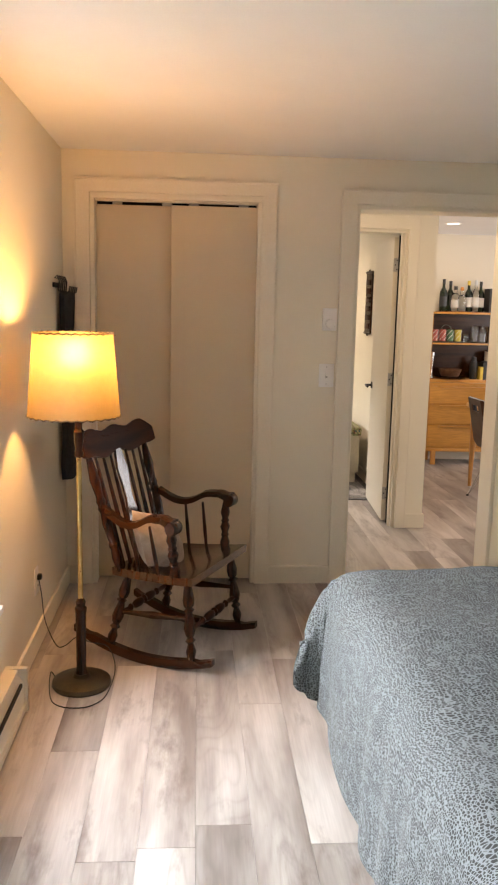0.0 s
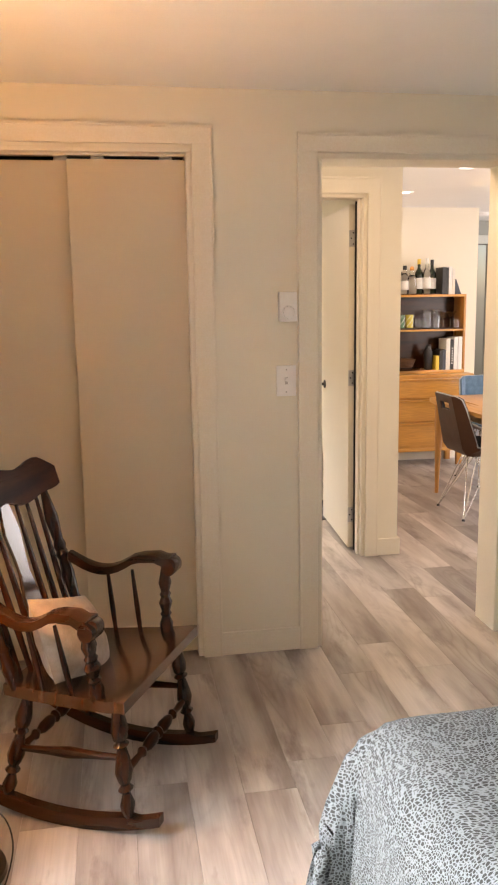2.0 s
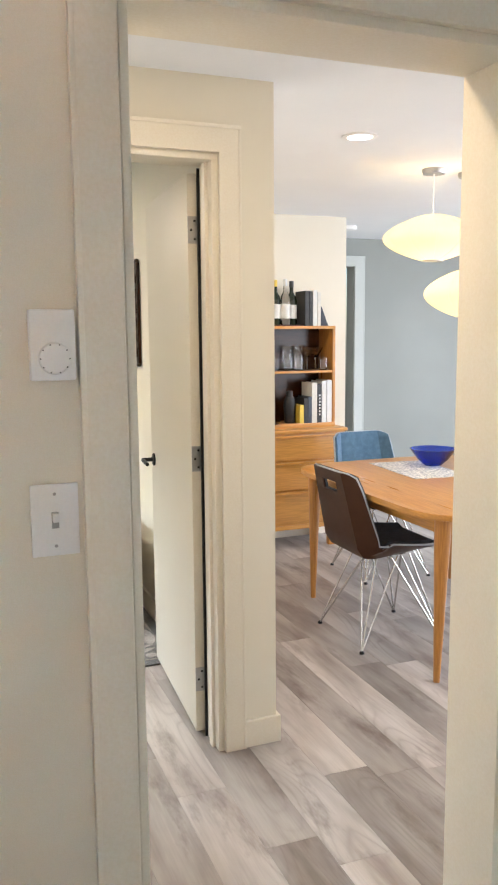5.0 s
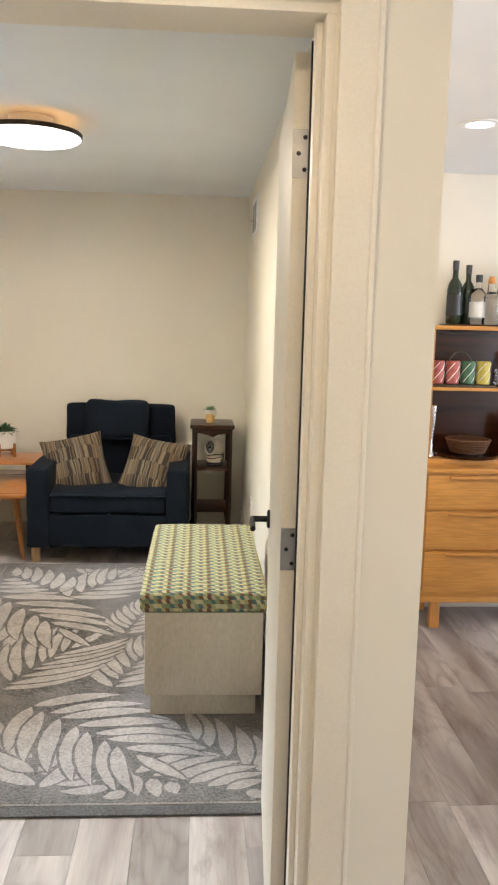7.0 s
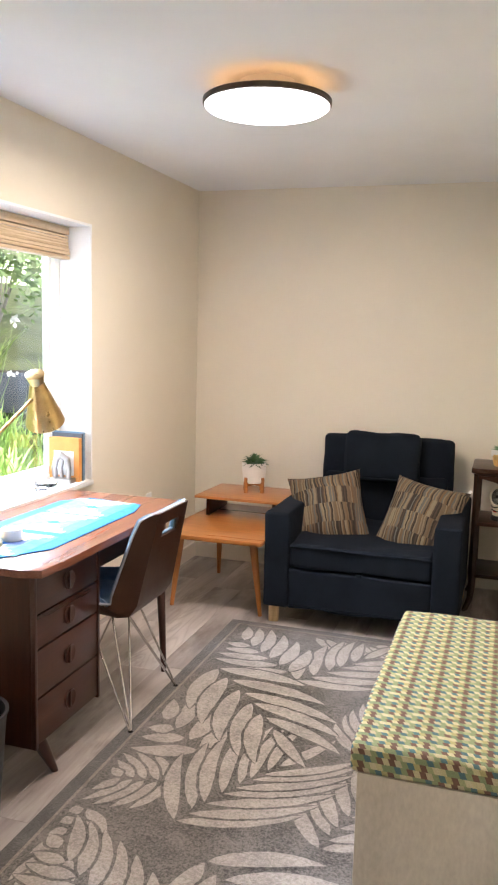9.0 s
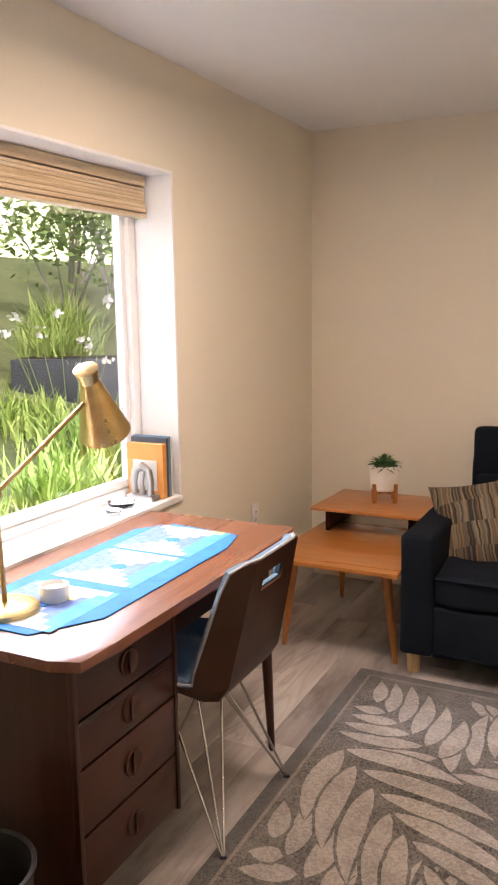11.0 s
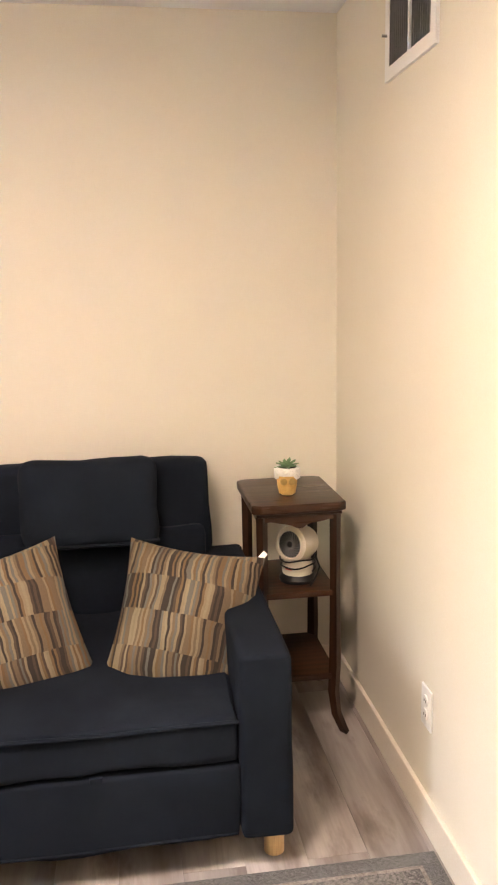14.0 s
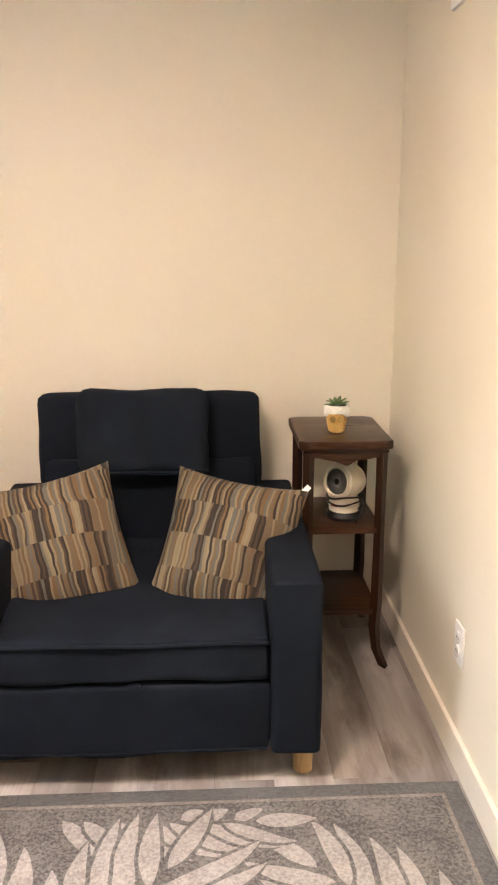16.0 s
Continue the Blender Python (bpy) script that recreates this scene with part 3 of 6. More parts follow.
structure("wall_bedroom_east", wall("x", 3.4, 3.5, -2.25, NY, 0, TOP), WALL, "cream painted bedroom wall", "wall")
structure("wall_hall_west", wall("x", 0.99, 1.09, 4.42, HY, 0, TOP), WALL, "cream painted end wall of the small hall", "wall")
structure("wall_office_south", wall("y", HY, 5.52, WX, 2.155, 0, TOP, [(1.19, 1.952, 0, 2.03)]), WALL, "cream painted wall with the office doorway", "wall")
structure("wall_office_east", wall("x", EX, 2.155, 5.52, OY, 0, TOP), WALL, "cream painted office wall with vent and outlet", "wall")
structure("wall_office_north", wall("y", OY, 10.02, WX, 2.155, 0, TOP), WALL, "cream painted wall behind the dark armchair", "wall")
structure("wall_dining_north", wall("y", 8.08, 8.20, 2.155, 3.857, 0, TOP), WALL, "off-white wall behind the maple cabinet", "wall")
structure("wall_passage_west", wall("x", 3.74, 3.857, 8.20, 9.2, 0, TOP), WALL, "off-white passage wall", "wall")
structure("wall_passage_north", wall("y", 9.2, 9.32, 3.74, 7.6, 0, TOP, [(3.80, 4.53, 0, 2.03)]), GREY_WALL, "blue-grey wall at the end of the passage", "wall")
structure("wall_dining_east", wall("x", 7.5, 7.62, 4.42, 9.2, 0, TOP, [(4.8, 7.8, 0.4, 2.1)]), WALL, "off-white dining room wall with a wide window", "wall")
structure("ceiling_bedroom", box(WX, 3.4, -2.25, NY, 2.262, 2.40), CEILING, "white painted bedroom ceiling", "ceiling")
structure("ceiling_office", box(WX, EX, 5.52, OY, 2.40, 2.54), CEILING, "white painted office ceiling", "ceiling")
structure("ceiling_dining", boxes((2.155, 7.5, 4.42, 8.08, 2.272, 2.40), (1.09, 2.155, 4.42, HY, 2.272, 2.40), (3.857, 7.5, 8.08, 9.2, 2.272, 2.40)), CEILING, "white painted hall and dining ceiling", "ceiling")
structure("roof", box(-0.8, 8.2, -2.8, 10.5, 2.56, 2.70), CEILING, "flat roof slab over the rooms", "roof")
structure("wall_closet_back", wall("y", 5.0, 5.06, WX, 0.99, 0, TOP), WALL, "plain back wall of the closet", "wall")
# dark sheet painted as the unlit room seen through the door gap
structure("far_room_back", boxes((3.74, 4.7, 9.9, 9.96, 0, TOP)), GAP_SHADE, "near-black sheet for the shade behind the far door", "wall")


def casing(name, x0, x1, top, face, width=0.085, deep=0.018, side=-1, head=0.085, mat=None, label="cream painted door casing"):
    """Flat trim round an opening on a wall that faces -y (side -1) or +y, with a lining through the wall."""
    root = new(name)
    tagged(root, label, "trim", "", "structure")
    y0, y1 = sorted((face, face + side * deep))
    for n, r in (("casing_side", (x0 - width, x0 - 0.006, y0, y1, 0, top + 0.006)), ("casing_side", (x1 + 0.006, x1 + width, y0, y1, 0, top + 0.006)), ("casing_head", (x0 - width, x1 + width, y0, y1, top + 0.006, top + head))):
        part(n, box(*r, 0.0008, 1), mat or TRIM, root)
    # a thin raised bead along the outer edge
    for r in ((x0 - width - 0.004, x0 - width + 0.006, y0 - 0.0015, y1, 0, top + head + 0.002), (x1 + width - 0.006, x1 + width + 0.004, y0 - 0.0015, y1, 0, top + head + 0.002), (x0 - width - 0.004, x1 + width + 0.004, y0 - 0.004, y1, top + head - 0.006, top + head + 0.006)):
        part("bead", box(*r, 0.002), mat or TRIM, root)
    return root


def lining(name, x0, x1, top, y0, y1):
    root = tagged(new(name), "painted door jamb lining with stop", "door jamb", "", "structure")
    for n, r in (("jamb", (x0, x0 + 0.016, y0 - 0.002, y1 + 0.002, 0, top - 0.016)), ("jamb", (x1 - 0.016, x1, y0 - 0.002, y1 + 0.002, 0, top - 0.016)), ("head_jamb", (x0, x1, y0 - 0.002, y1 + 0.002, top - 0.016, top))):
        part(n, box(*r, 0.002), TRIM, root)
    return root


casing("trim_closet", 0.02, 0.885, 2.052, NY, 0.080, head=0.070)
casing("trim_bedroom_door", 1.385, 2.206, 2.03, NY, 0.080, head=0.072)
casing("trim_office_door", 1.19, 1.952, 2.03, HY, 0.078)
casing("trim_far_door", 3.90, 4.53, 2.03, 9.2, 0.10, mat=GREY_TRIM, label="pale grey painted door casing")
lining("jamb_closet", 0.02, 0.885, 2.045, NY, 4.42)
lining("jamb_bedroom_door", 1.385, 2.206, 2.03, NY, 4.42)
lining("jamb_office_door", 1.19, 1.952, 2.03, HY, 5.52)
# door stops
for n, (x0, x1, y0, y1) in (("stop_office_door", (1.924, 1.936, 5.435, 5.47)), ("stop_bedroom_door", (1.401, 1.413, 4.30, 4.335))):
    structure(n, box(x0, x1, y0, y1, 0, 2.014, 0.002), TRIM, "painted door stop strip on the jamb", "trim")


def skirting(name, runs, high=0.10, deep=0.014):
    bm = bmesh.new()
    for x0, x1, y0, y1 in runs:
        b = box(x0, x1, y0, y1, 0.0, high, 0.004)
        me = bpy.data.meshes.new("tmp")
        b.to_mesh(me)
        b.free()
        bm.from_mesh(me)
        bpy.data.meshes.remove(me)
    return structure(name, bm, TRIM, "cream painted flat baseboard", "baseboard")


skirting("baseboard_bedroom", [(0.967, 1.303, NY - 0.014, NY), (-0.111, -0.061, NY - 0.014, NY), (2.292, 3.4, NY - 0.014, NY), (WX, -0.111, 2.80, NY)])
skirting("baseboard_office", [(WX, WX + 0.014, 5.52, OY), (WX + 0.014, EX - 0.014, OY - 0.014, OY), (EX - 0.014, EX, 5.54, OY)])
skirting("baseboard_hall", [(2.032, 2.169, HY - 0.014, HY), (2.155, 2.169, HY, 8.08), (2.169, 3.857, 8.066, 8.08), (4.64, 7.5, 9.186, 9.2)])

# closet bypass doors and track
for i, (x0, x1, y) in enumerate(((0.03, 0.475, 4.335), (0.425, 0.872, 4.293))):
    d = thing("closet_door", (x0 + x1) / 2, y, 0.012, 0, "tan flat sliding closet door panel, closed", "closet door", "closet sliding doors")
    w = (x1 - x0) / 2
    part("panel", box(-w, w, -0.016, 0.016, 0, 1.996, 0.003), CLOSET_PAINT, d)
    part("roller_bracket", box(-w * 0.6, -w * 0.6 + 0.05, -0.004, 0.004, 1.998, 2.022, 0.001), STEEL, d, "small metal roller bracket")
    part("roller_bracket", box(w * 0.55, w * 0.55 + 0.05, -0.004, 0.004, 1.998, 2.022, 0.001), STEEL, d, "small metal roller bracket")
track = thing("closet_track", 0.4525, 4.31, 2.022, 0, "cream metal head track above the closet doors", "door track")
part("rail", box(-0.416, 0.416, -0.035, -0.029, -0.002, 0.016, 0.001), TRIM, track)
part("channel", box(-0.416, 0.416, -0.029, 0.045, 0.012, 0.02, 0.001), BLACK_METAL, track, "dark channel")
# dark sheet behind the doors gives the closet its shade
structure("closet_dark", boxes((0.03, 0.875, 4.372, 4.376, 0.0, 2.04)), GAP_SHADE, "near-black sheet for the shade inside the closet", "closet interior")


def hinge(x, y, z, parent, side=1):
    h = part("hinge", merged(box(x - 0.018 * side - 0.018, x - 0.018 * side + 0.018, y - 0.0025, y + 0.0005, z - 0.045, z + 0.045, 0.0008, 1), moved(lathe([(0.006, -0.05), (0.006, 0.05)], 10), pose(x + 0.003 * side, y - 0.004, z))), STEEL, parent, "brushed steel butt hinge")
    for dz in (-0.03, 0.0, 0.03):
        s = part("screw", moved(lathe([(0.0045, 0), (0.003, 0.0015)], 8), pose(x - 0.018 * side + (0.006 if dz else -0.006), y - 0.0025, z + dz, 90, 0, 0)), BLACK_METAL, h)
    return h


# office door, standing open at a right angle into the office
leaf = thing("door_office", 1.900, 5.548, 0.012, -3.4, "cream flush door standing open against the office wall", "door")
part("leaf", box(0, 0.036, 0, 0.735, 0, 1.985, 0.002), DOOR_PAINT, leaf)
for z in (0.20, 1.015, 1.80):
    hinge(0.036, 0.0, z, leaf)
for s in (-1, 1):
    x = 0.018 + s * 0.018
    rose = part("handle", merged(moved(lathe([(0.027, 0), (0.027, 0.006), (0.020, 0.009)], 20), pose(x, 0.675, 0.915, 0, 90 * s, 0)), rod((x, 0.675, 0.915), (x + s * 0.05, 0.675, 0.915), 0.009), tube([(x + s * 0.05, 0.680, 0.915), (x + s * 0.052, 0.63, 0.913), (x + s * 0.050, 0.575, 0.910)], 0.008)), BLACK_METAL, leaf, "black lever handle")

# added black strip: shade of the hinge-side gap, put in as colour
single("door_seal", box(1.928, 1.937, 5.523, 5.531, 0.0, 2.01), BLACK_METAL, "black strip for the shade in the office door gap", "door seal", smooth=0)

# bedroom door, standing open into the bedroom
leaf2 = thing("door_bedroom", 2.210, 4.232, 0.012, 0, "cream flush door standing open into the bedroom", "door")
part("leaf", box(0, 0.036, -0.75, -0.004, 0, 1.985, 0.002), DOOR_PAINT, leaf2)
part("handle", merged(moved(lathe([(0.027, 0), (0.027, 0.006), (0.020, 0.009)], 20), pose(0, -0.69, 0.915, 0, -90, 0)), rod((0, -0.69, 0.915), (-0.05, -0.69, 0.915), 0.009), tube([(-0.05, -0.695, 0.915), (-0.05, -0.59, 0.912)], 0.008)), BLACK_METAL, leaf2, "black lever handle")
strike = single("strike_plate", box(1.401, 1.4035, 4.335, 4.362, 0.865, 0.955, 0.001), STEEL, "small brushed steel strike plate on the door jamb", "strike plate")
# far door
far = thing("door_far", 3.92, 9.26, 0.012, 0, "dark grey door standing ajar at the passage end", "door")
part("leaf", moved(box(0, 0.56, 0, 0.036, 0, 1.99, 0.002), pose(0, 0, 0, 0, 0, 12)), GREY_WALL, far)
part("handle", moved(lathe([(0.022, 0), (0.024, 0.03), (0.012, 0.05)], 16), pose(0.5, 0.10, 0.93, 90, 0, 12)), STEEL, far)


def window(name, x0, x1, y0, y1, z0, z1, mullions, label):
    """A white framed window set in the outer part of a west wall, with sill board and panes."""
    root = tagged(new(name), label, "window", "", "structure")
    xg = x0 + 0.07
    for n, r in (("frame_side", (xg - 0.035, xg + 0.035, y0, y0 + 0.05, z0, z1)), ("frame_side", (xg - 0.035, xg + 0.035, y1 - 0.05, y1, z0, z1)), ("frame_bottom", (xg - 0.035, xg + 0.035, y0 + 0.05, y1 - 0.05, z0, z0 + 0.055)), ("frame_top", (xg - 0.035, xg + 0.035, y0 + 0.05, y1 - 0.05, z1 - 0.05, z1))):
        part(n, box(*r, 0.004), WHITE_PAINT, root)
    edges = [y0 + 0.05, *mullions, y1 - 0.05]
    for m in mullions:
        part("mullion", box(xg - 0.03, xg + 0.03, m - 0.02, m + 0.02, z0 + 0.055, z1 - 0.05, 0.003), WHITE_PAINT, root)
    for a, b in zip(edges, edges[1:]):
        s = part("sash", merged(box(xg - 0.02, xg + 0.016, a + 0.002, a + 0.03, z0 + 0.057, z1 - 0.052, 0.002), box(xg - 0.02, xg + 0.016, b - 0.03, b - 0.002, z0 + 0.057, z1 - 0.052, 0.002), box(xg - 0.02, xg + 0.016, a + 0.03, b - 0.03, z0 + 0.057, z0 + 0.09, 0.002), box(xg - 0.02, xg + 0.016, a + 0.03, b - 0.03, z1 - 0.085, z1 - 0.052, 0.002)), WHITE_PAINT, root)
        g = part("pane", box(xg - 0.004, xg + 0.001, a + 0.03, b - 0.03, z0 + 0.09, z1 - 0.085), PANE, s, "clear glass pane", 0)
        g.visible_shadow = False
    part("sill", box(xg + 0.036, x1 + 0.018, y0 + 0.006, y1 - 0.006, z0 + 0.001, z0 + 0.026, 0.004), WHITE_PAINT, root, "white painted deep window sill")
    for r in ((xg + 0.036, x1 - 0.001, y0 + 0.0, y0 + 0.005, z0 + 0.026, z1), (xg + 0.036, x1 - 0.001, y1 - 0.005, y1 - 0.0, z0 + 0.026, z1), (xg + 0.036, x1 - 0.001, y0 + 0.005, y1 - 0.005, z1 - 0.005, z1)):
        part("reveal", box(*r), WHITE_PAINT, root)
    for r in ((x1 - 0.002, x1 + 0.004, y0 - 0.006, y0 + 0.006, z0 + 0.026, z1 + 0.006), (x1 - 0.002, x1 + 0.004, y1 - 0.006, y1 + 0.006, z0 + 0.026, z1 + 0.006), (x1 - 0.002, x1 + 0.004, y0, y1, z1 - 0.006, z1 + 0.006)):
        part("edge_bead", box(*r, 0.002), WHITE_PAINT, root)
    return root


window("window_bedroom", -0.40, WX, 1.25, 2.75, 0.415, 1.99, [2.0], "white framed bedroom window in a deep reveal")
window("window_office", -0.40, WX, 6.95, 8.48, 0.735, 2.0, [], "white framed office window with a deep sill")

# woven blind, drawn up at the head of the office window
BAMBOO = wood("woven_bamboo", (0.46, 0.34, 0.20), (0.66, 0.53, 0.36), "y", 0.6, 14)
blind = thing("roman_blind", -0.265, 7.715, 2.0, 0, "tan woven bamboo blind drawn up under the window head", "blind")
part("headrail", box(-0.03, 0.03, -0.755, 0.755, -0.045, -0.007, 0.003), BAMBOO, blind, "bamboo-faced head rail")
for k in range(5):
    part("fold", box(-0.028 + 0.004 * k, 0.022 + 0.004 * k, -0.75, 0.75, -0.078 - 0.016 * k, -0.064 - 0.016 * k, 0.004), BAMBOO, blind)
for k in range(6):
    part("slat", box(0.022, 0.027, -0.75, 0.75, -0.062 - 0.013 * k, -0.051 - 0.013 * k, 0.0015), BAMBOO, blind)
part("bottom_rail", box(-0.01, 0.034, -0.752, 0.752, -0.162, -0.146, 0.004), BAMBOO, blind)

# ---- office ----
# ceiling lamp
cl = thing("ceiling_light", 0.945, 7.84, 2.40, 0, "round flat ceiling light with dark rim, switched on", "ceiling light")
part("mount", lathe([(0.10, -0.066), (0.10, 0.0)], 48), PLASTIC, cl, "white mounting pan")
part("back_light", lathe([(0.165, -0.061), (0.188, -0.061), (0.188, -0.058), (0.165, -0.058)], 48, False), RIM_GLOW, cl, "warm light ring facing the ceiling")
part("rim", lathe([(0.20, -0.060), (0.228, -0.061), (0.233, -0.065), (0.233, -0.080), (0.226, -0.083), (0.218, -0.079)], 64), BRONZE, cl, "thin dark rim")
part("diffuser", lathe([(0.225, -0.074), (0.225, -0.088), (0.212, -0.097), (0.12, -0.104), (0.001, -0.106)], 64), DISC_GLOW, cl, "glowing white diffuser")

# rug
rug = thing("area_rug", 0, 0, 0, 0, "grey and beige low-pile rug with carved leaf pattern", "rug")
RX0, RX1, RY0, RY1 = 0.533, 2.053, 6.21, 8.805
part("edge_band", box(RX0, RX1, RY0, RY1, 0.001, 0.008, 0.002), RUG_EDGE, rug, "dark serged edge band")
part("border", box(RX0 + 0.050, RX1 - 0.050, RY0 + 0.050, RY1 - 0.050, 0.004, 0.0095), RUG_TAN, rug, "pale border line")
part("field", box(RX0 + 0.062, RX1 - 0.062, RY0 + 0.062, RY1 - 0.062, 0.004, 0.0105), RUG_DARK, rug, "mottled grey field")


def spindle(bm, x, y, ang, length, width, curl, z):
    """One carved leaf: a bent, pointed blade with a dark cut line round it, ending at the border."""
    n = 14
    a, px, py, spine = ang, x, y, []
    for i in range(n + 1):
        spine.append((px, py, a))
        px, py = px + math.cos(a) * length / n, py + math.sin(a) * length / n
        a += curl * (0.3 + 1.4 * i / n) / n
        if not (RX0 + 0.085 < px < RX1 - 0.085 and RY0 + 0.085 < py < RY1 - 0.085):
            break
    m = len(spine)
    if m < 5:
        return
    for grow, dz, tone in ((0.010, 0.0, 1), (0.0, 0.000003, 0)):
        left, right = [], []
        for i, (qx, qy, b) in enumerate(spine):
            t = i / (m - 1)
            w = max(0.001, 0.5 * width * math.sin(math.pi * t ** 0.8) ** 0.8 * (1 + 0.10 * noise.noise((qx * 30, qy * 30, 1)))) + grow * min(1.0, 6 * (1 - t) + 0.2)
            left.append(bm.verts.new((qx - math.sin(b) * w, qy + math.cos(b) * w, z + dz)))
            right.append(bm.verts.new((qx + math.sin(b) * w, qy - math.cos(b) * w, z + dz)))
        for i in range(m - 1):
            bm.faces.new((left[i], right[i], right[i + 1], left[i + 1])).material_index = tone


def frond(bm, level, x, y, heading, length, curl, n, leaf, spread):
    """A feathered spray: a bent stem with paired leaves that sweep towards its tip."""
    z = 0.0109 + 0.00010 * level
    a, px, py, stem = radians(heading), x, y, []
    for i in range(21):
        stem.append((px, py, a))
        px, py = px + math.cos(a) * length / 20, py + math.sin(a) * length / 20
        a += radians(curl) / 20
    gap = length * 0.9 / n
    for k in range(n):
        t = 0.02 + 0.9 * k / n
        for s in (1, -1):
            qx, qy, b = stem[min(20, int((t + (0.02 if s > 0 else 0.0)) * 20))]
            off = radians(spread * (1 - 0.45 * t)) * s
            ln = leaf * (0.80 + 0.40 * math.sin(math.pi * (0.15 + 0.75 * t))) * (1 - 0.25 * t)
            z += 0.000006
            spindle(bm, qx - math.sin(b) * 0.006 * s, qy + math.cos(b) * 0.006 * s, b + off, ln, min(0.105, max(0.030, 0.80 * gap * math.sin(abs(off)) + 0.012)), -0.5 * s, z)
    qx, qy, b = stem[18]
    spindle(bm, qx, qy, b, leaf * 0.7, 0.05, 0.1, z + 0.00001)


leaves = bmesh.new()
sprays = ((1.950, 8.080, 118, 0.60, 20, 7, 0.26, 56), (1.620, 7.960, -62, 0.50, 20, 7, 0.24, 56), (0.660, 7.020, -88, 0.36, 18, 6, 0.16, 56),
          (0.740, 6.280, 48, 0.30, 16, 5, 0.17, 56), (1.520, 6.330, 150, 0.30, -20, 5, 0.15, 56), (1.950, 6.420, 136, 0.44, -8, 5, 0.26, 54),
          (1.011, 8.701, -6, 0.54, 6, 7, 0.22, 46), (1.036, 6.574, 149, 0.48, -10, 6, 0.25, 56), (1.400, 7.660, 80, 0.44, -10, 7, 0.22, 50),
          (1.400, 7.080, 76, 0.48, -14, 7, 0.27, 52), (1.046, 8.184, 50, 0.46, 12, 5, 0.34, 54), (1.536, 6.429, -21, 0.42, 8, 6, 0.24, 62),
          (1.248, 6.280, 100, 0.38, 10, 4, 0.23, 56), (0.846, 7.251, -169, 0.28, 0, 6, 0.19, 70), (0.861, 7.481, 139, 0.40, 8, 4, 0.26, 66),
          (1.109, 6.909, -38, 0.62, -6, 7, 0.34, 64), (0.985, 8.251, 137, 0.55, 0, 6, 0.28, 62), (0.947, 7.063, 66, 0.52, -10, 7, 0.40, 52),
          (0.688, 8.169, -46, 0.66, -8, 5, 0.41, 50))
for level, row in enumerate(sprays):
    frond(leaves, level, *row)
part("leaf_pattern", leaves, (RUG_LIGHT, RUG_DARK), rug, "raised beige leaf sprays", 0)


# armchair bed
def fabric_box(x0, x1, y0, y1, z0, z1, round_=0.022, lump=0.005, cuts=5, seed=0.0):
    """A soft upholstered block with rolled edges and slight unevenness."""
    bm = box(x0, x1, y0, y1, z0, z1, round_, 3)
    bmesh.ops.subdivide_edges(bm, edges=[e for e in bm.edges if e.calc_length() > 0.12], cuts=cuts, use_grid_fill=True)
    bmesh.ops.recalc_face_normals(bm, faces=bm.faces)
    for v in bm.verts:
        n = noise.noise((v.co.x * 6 + seed, v.co.y * 6, v.co.z * 6)) + 0.5 * noise.noise((v.co.x * 15, v.co.y * 15 + seed, v.co.z * 15))
        v.co += v.normal * lump * n
    return bm


ac = thing("armchair", 1.185, 9.30, 0, 0, "charcoal-navy upholstered sleeper armchair with wooden feet", "armchair")
for s in (-1, 1):
    part("arm", fabric_box(s * 0.4255 - 0.0665, s * 0.4255 + 0.0665, -0.50, 0.40, 0.105, 0.602, 0.020, 0.004, 5, 3 + s), NAVY, ac)
    for yy in (-0.405, 0.36):
        part("foot", moved(lathe([(0.027, 0.0), (0.029, 0.11)], 20), pose(s * 0.455, yy, 0)), PALE_WOOD, ac, "pale turned wooden foot")
part("front_panel", fabric_box(-0.357, 0.357, -0.488, -0.40, 0.108, 0.311, 0.010, 0.010, 8, 9), NAVY, ac)
part("base", box(-0.357, 0.357, -0.40, 0.40, 0.13, 0.31, 0.01), NAVY, ac)
seat = part("seat_cushion", fabric_box(-0.357, 0.357, -0.495, 0.28, 0.322, 0.448, 0.022, 0.012, 10, 1), NAVY, ac)
part("hem", tube([(-0.35, -0.490, 0.124), (-0.1, -0.495, 0.121), (0.15, -0.493, 0.125), (0.35, -0.490, 0.123)], 0.0035), NAVY, ac)
part("piping", tube([(-0.355, -0.494, 0.432), (-0.2, -0.499, 0.436), (0.05, -0.499, 0.431), (0.25, -0.499, 0.436), (0.355, -0.494, 0.432)], 0.0055), NAVY, seat)
part("pull_tab", moved(box(-0.016, 0.016, -0.010, 0.006, -0.009, 0.007, 0.006), pose(0.005, -0.498, 0.320)), NAVY, ac, "small fabric pull tab")
part("seat_back", moved(fabric_box(-0.357, 0.357, -0.07, 0.07, 0.0, 0.30, 0.03, 0.008, 7, 5), pose(0, 0.30, 0.40, -12, 0, 0)), NAVY, ac)
part("backrest", moved(fabric_box(-0.385, 0.385, -0.055, 0.065, 0.0, 0.33, 0.035, 0.007, 7, 7), pose(0, 0.375, 0.59, -7, 0, 0)), NAVY, ac)
head = part("head_cushion", moved(fabric_box(-0.222, 0.207, -0.075, 0.055, -0.155, 0.125, 0.045, 0.009, 6, 11), pose(-0.005, 0.262, 0.828, -11, 0, 0)), NAVY, ac, "draped head cushion")
part("hem", tube([(-0.222, -0.068, -0.140), (-0.1, -0.080, -0.146), (0.1, -0.080, -0.146), (0.207, -0.068, -0.140)], 0.006), NAVY, head).matrix_local = pose(-0.005, 0.262, 0.828, -11, 0, 0)

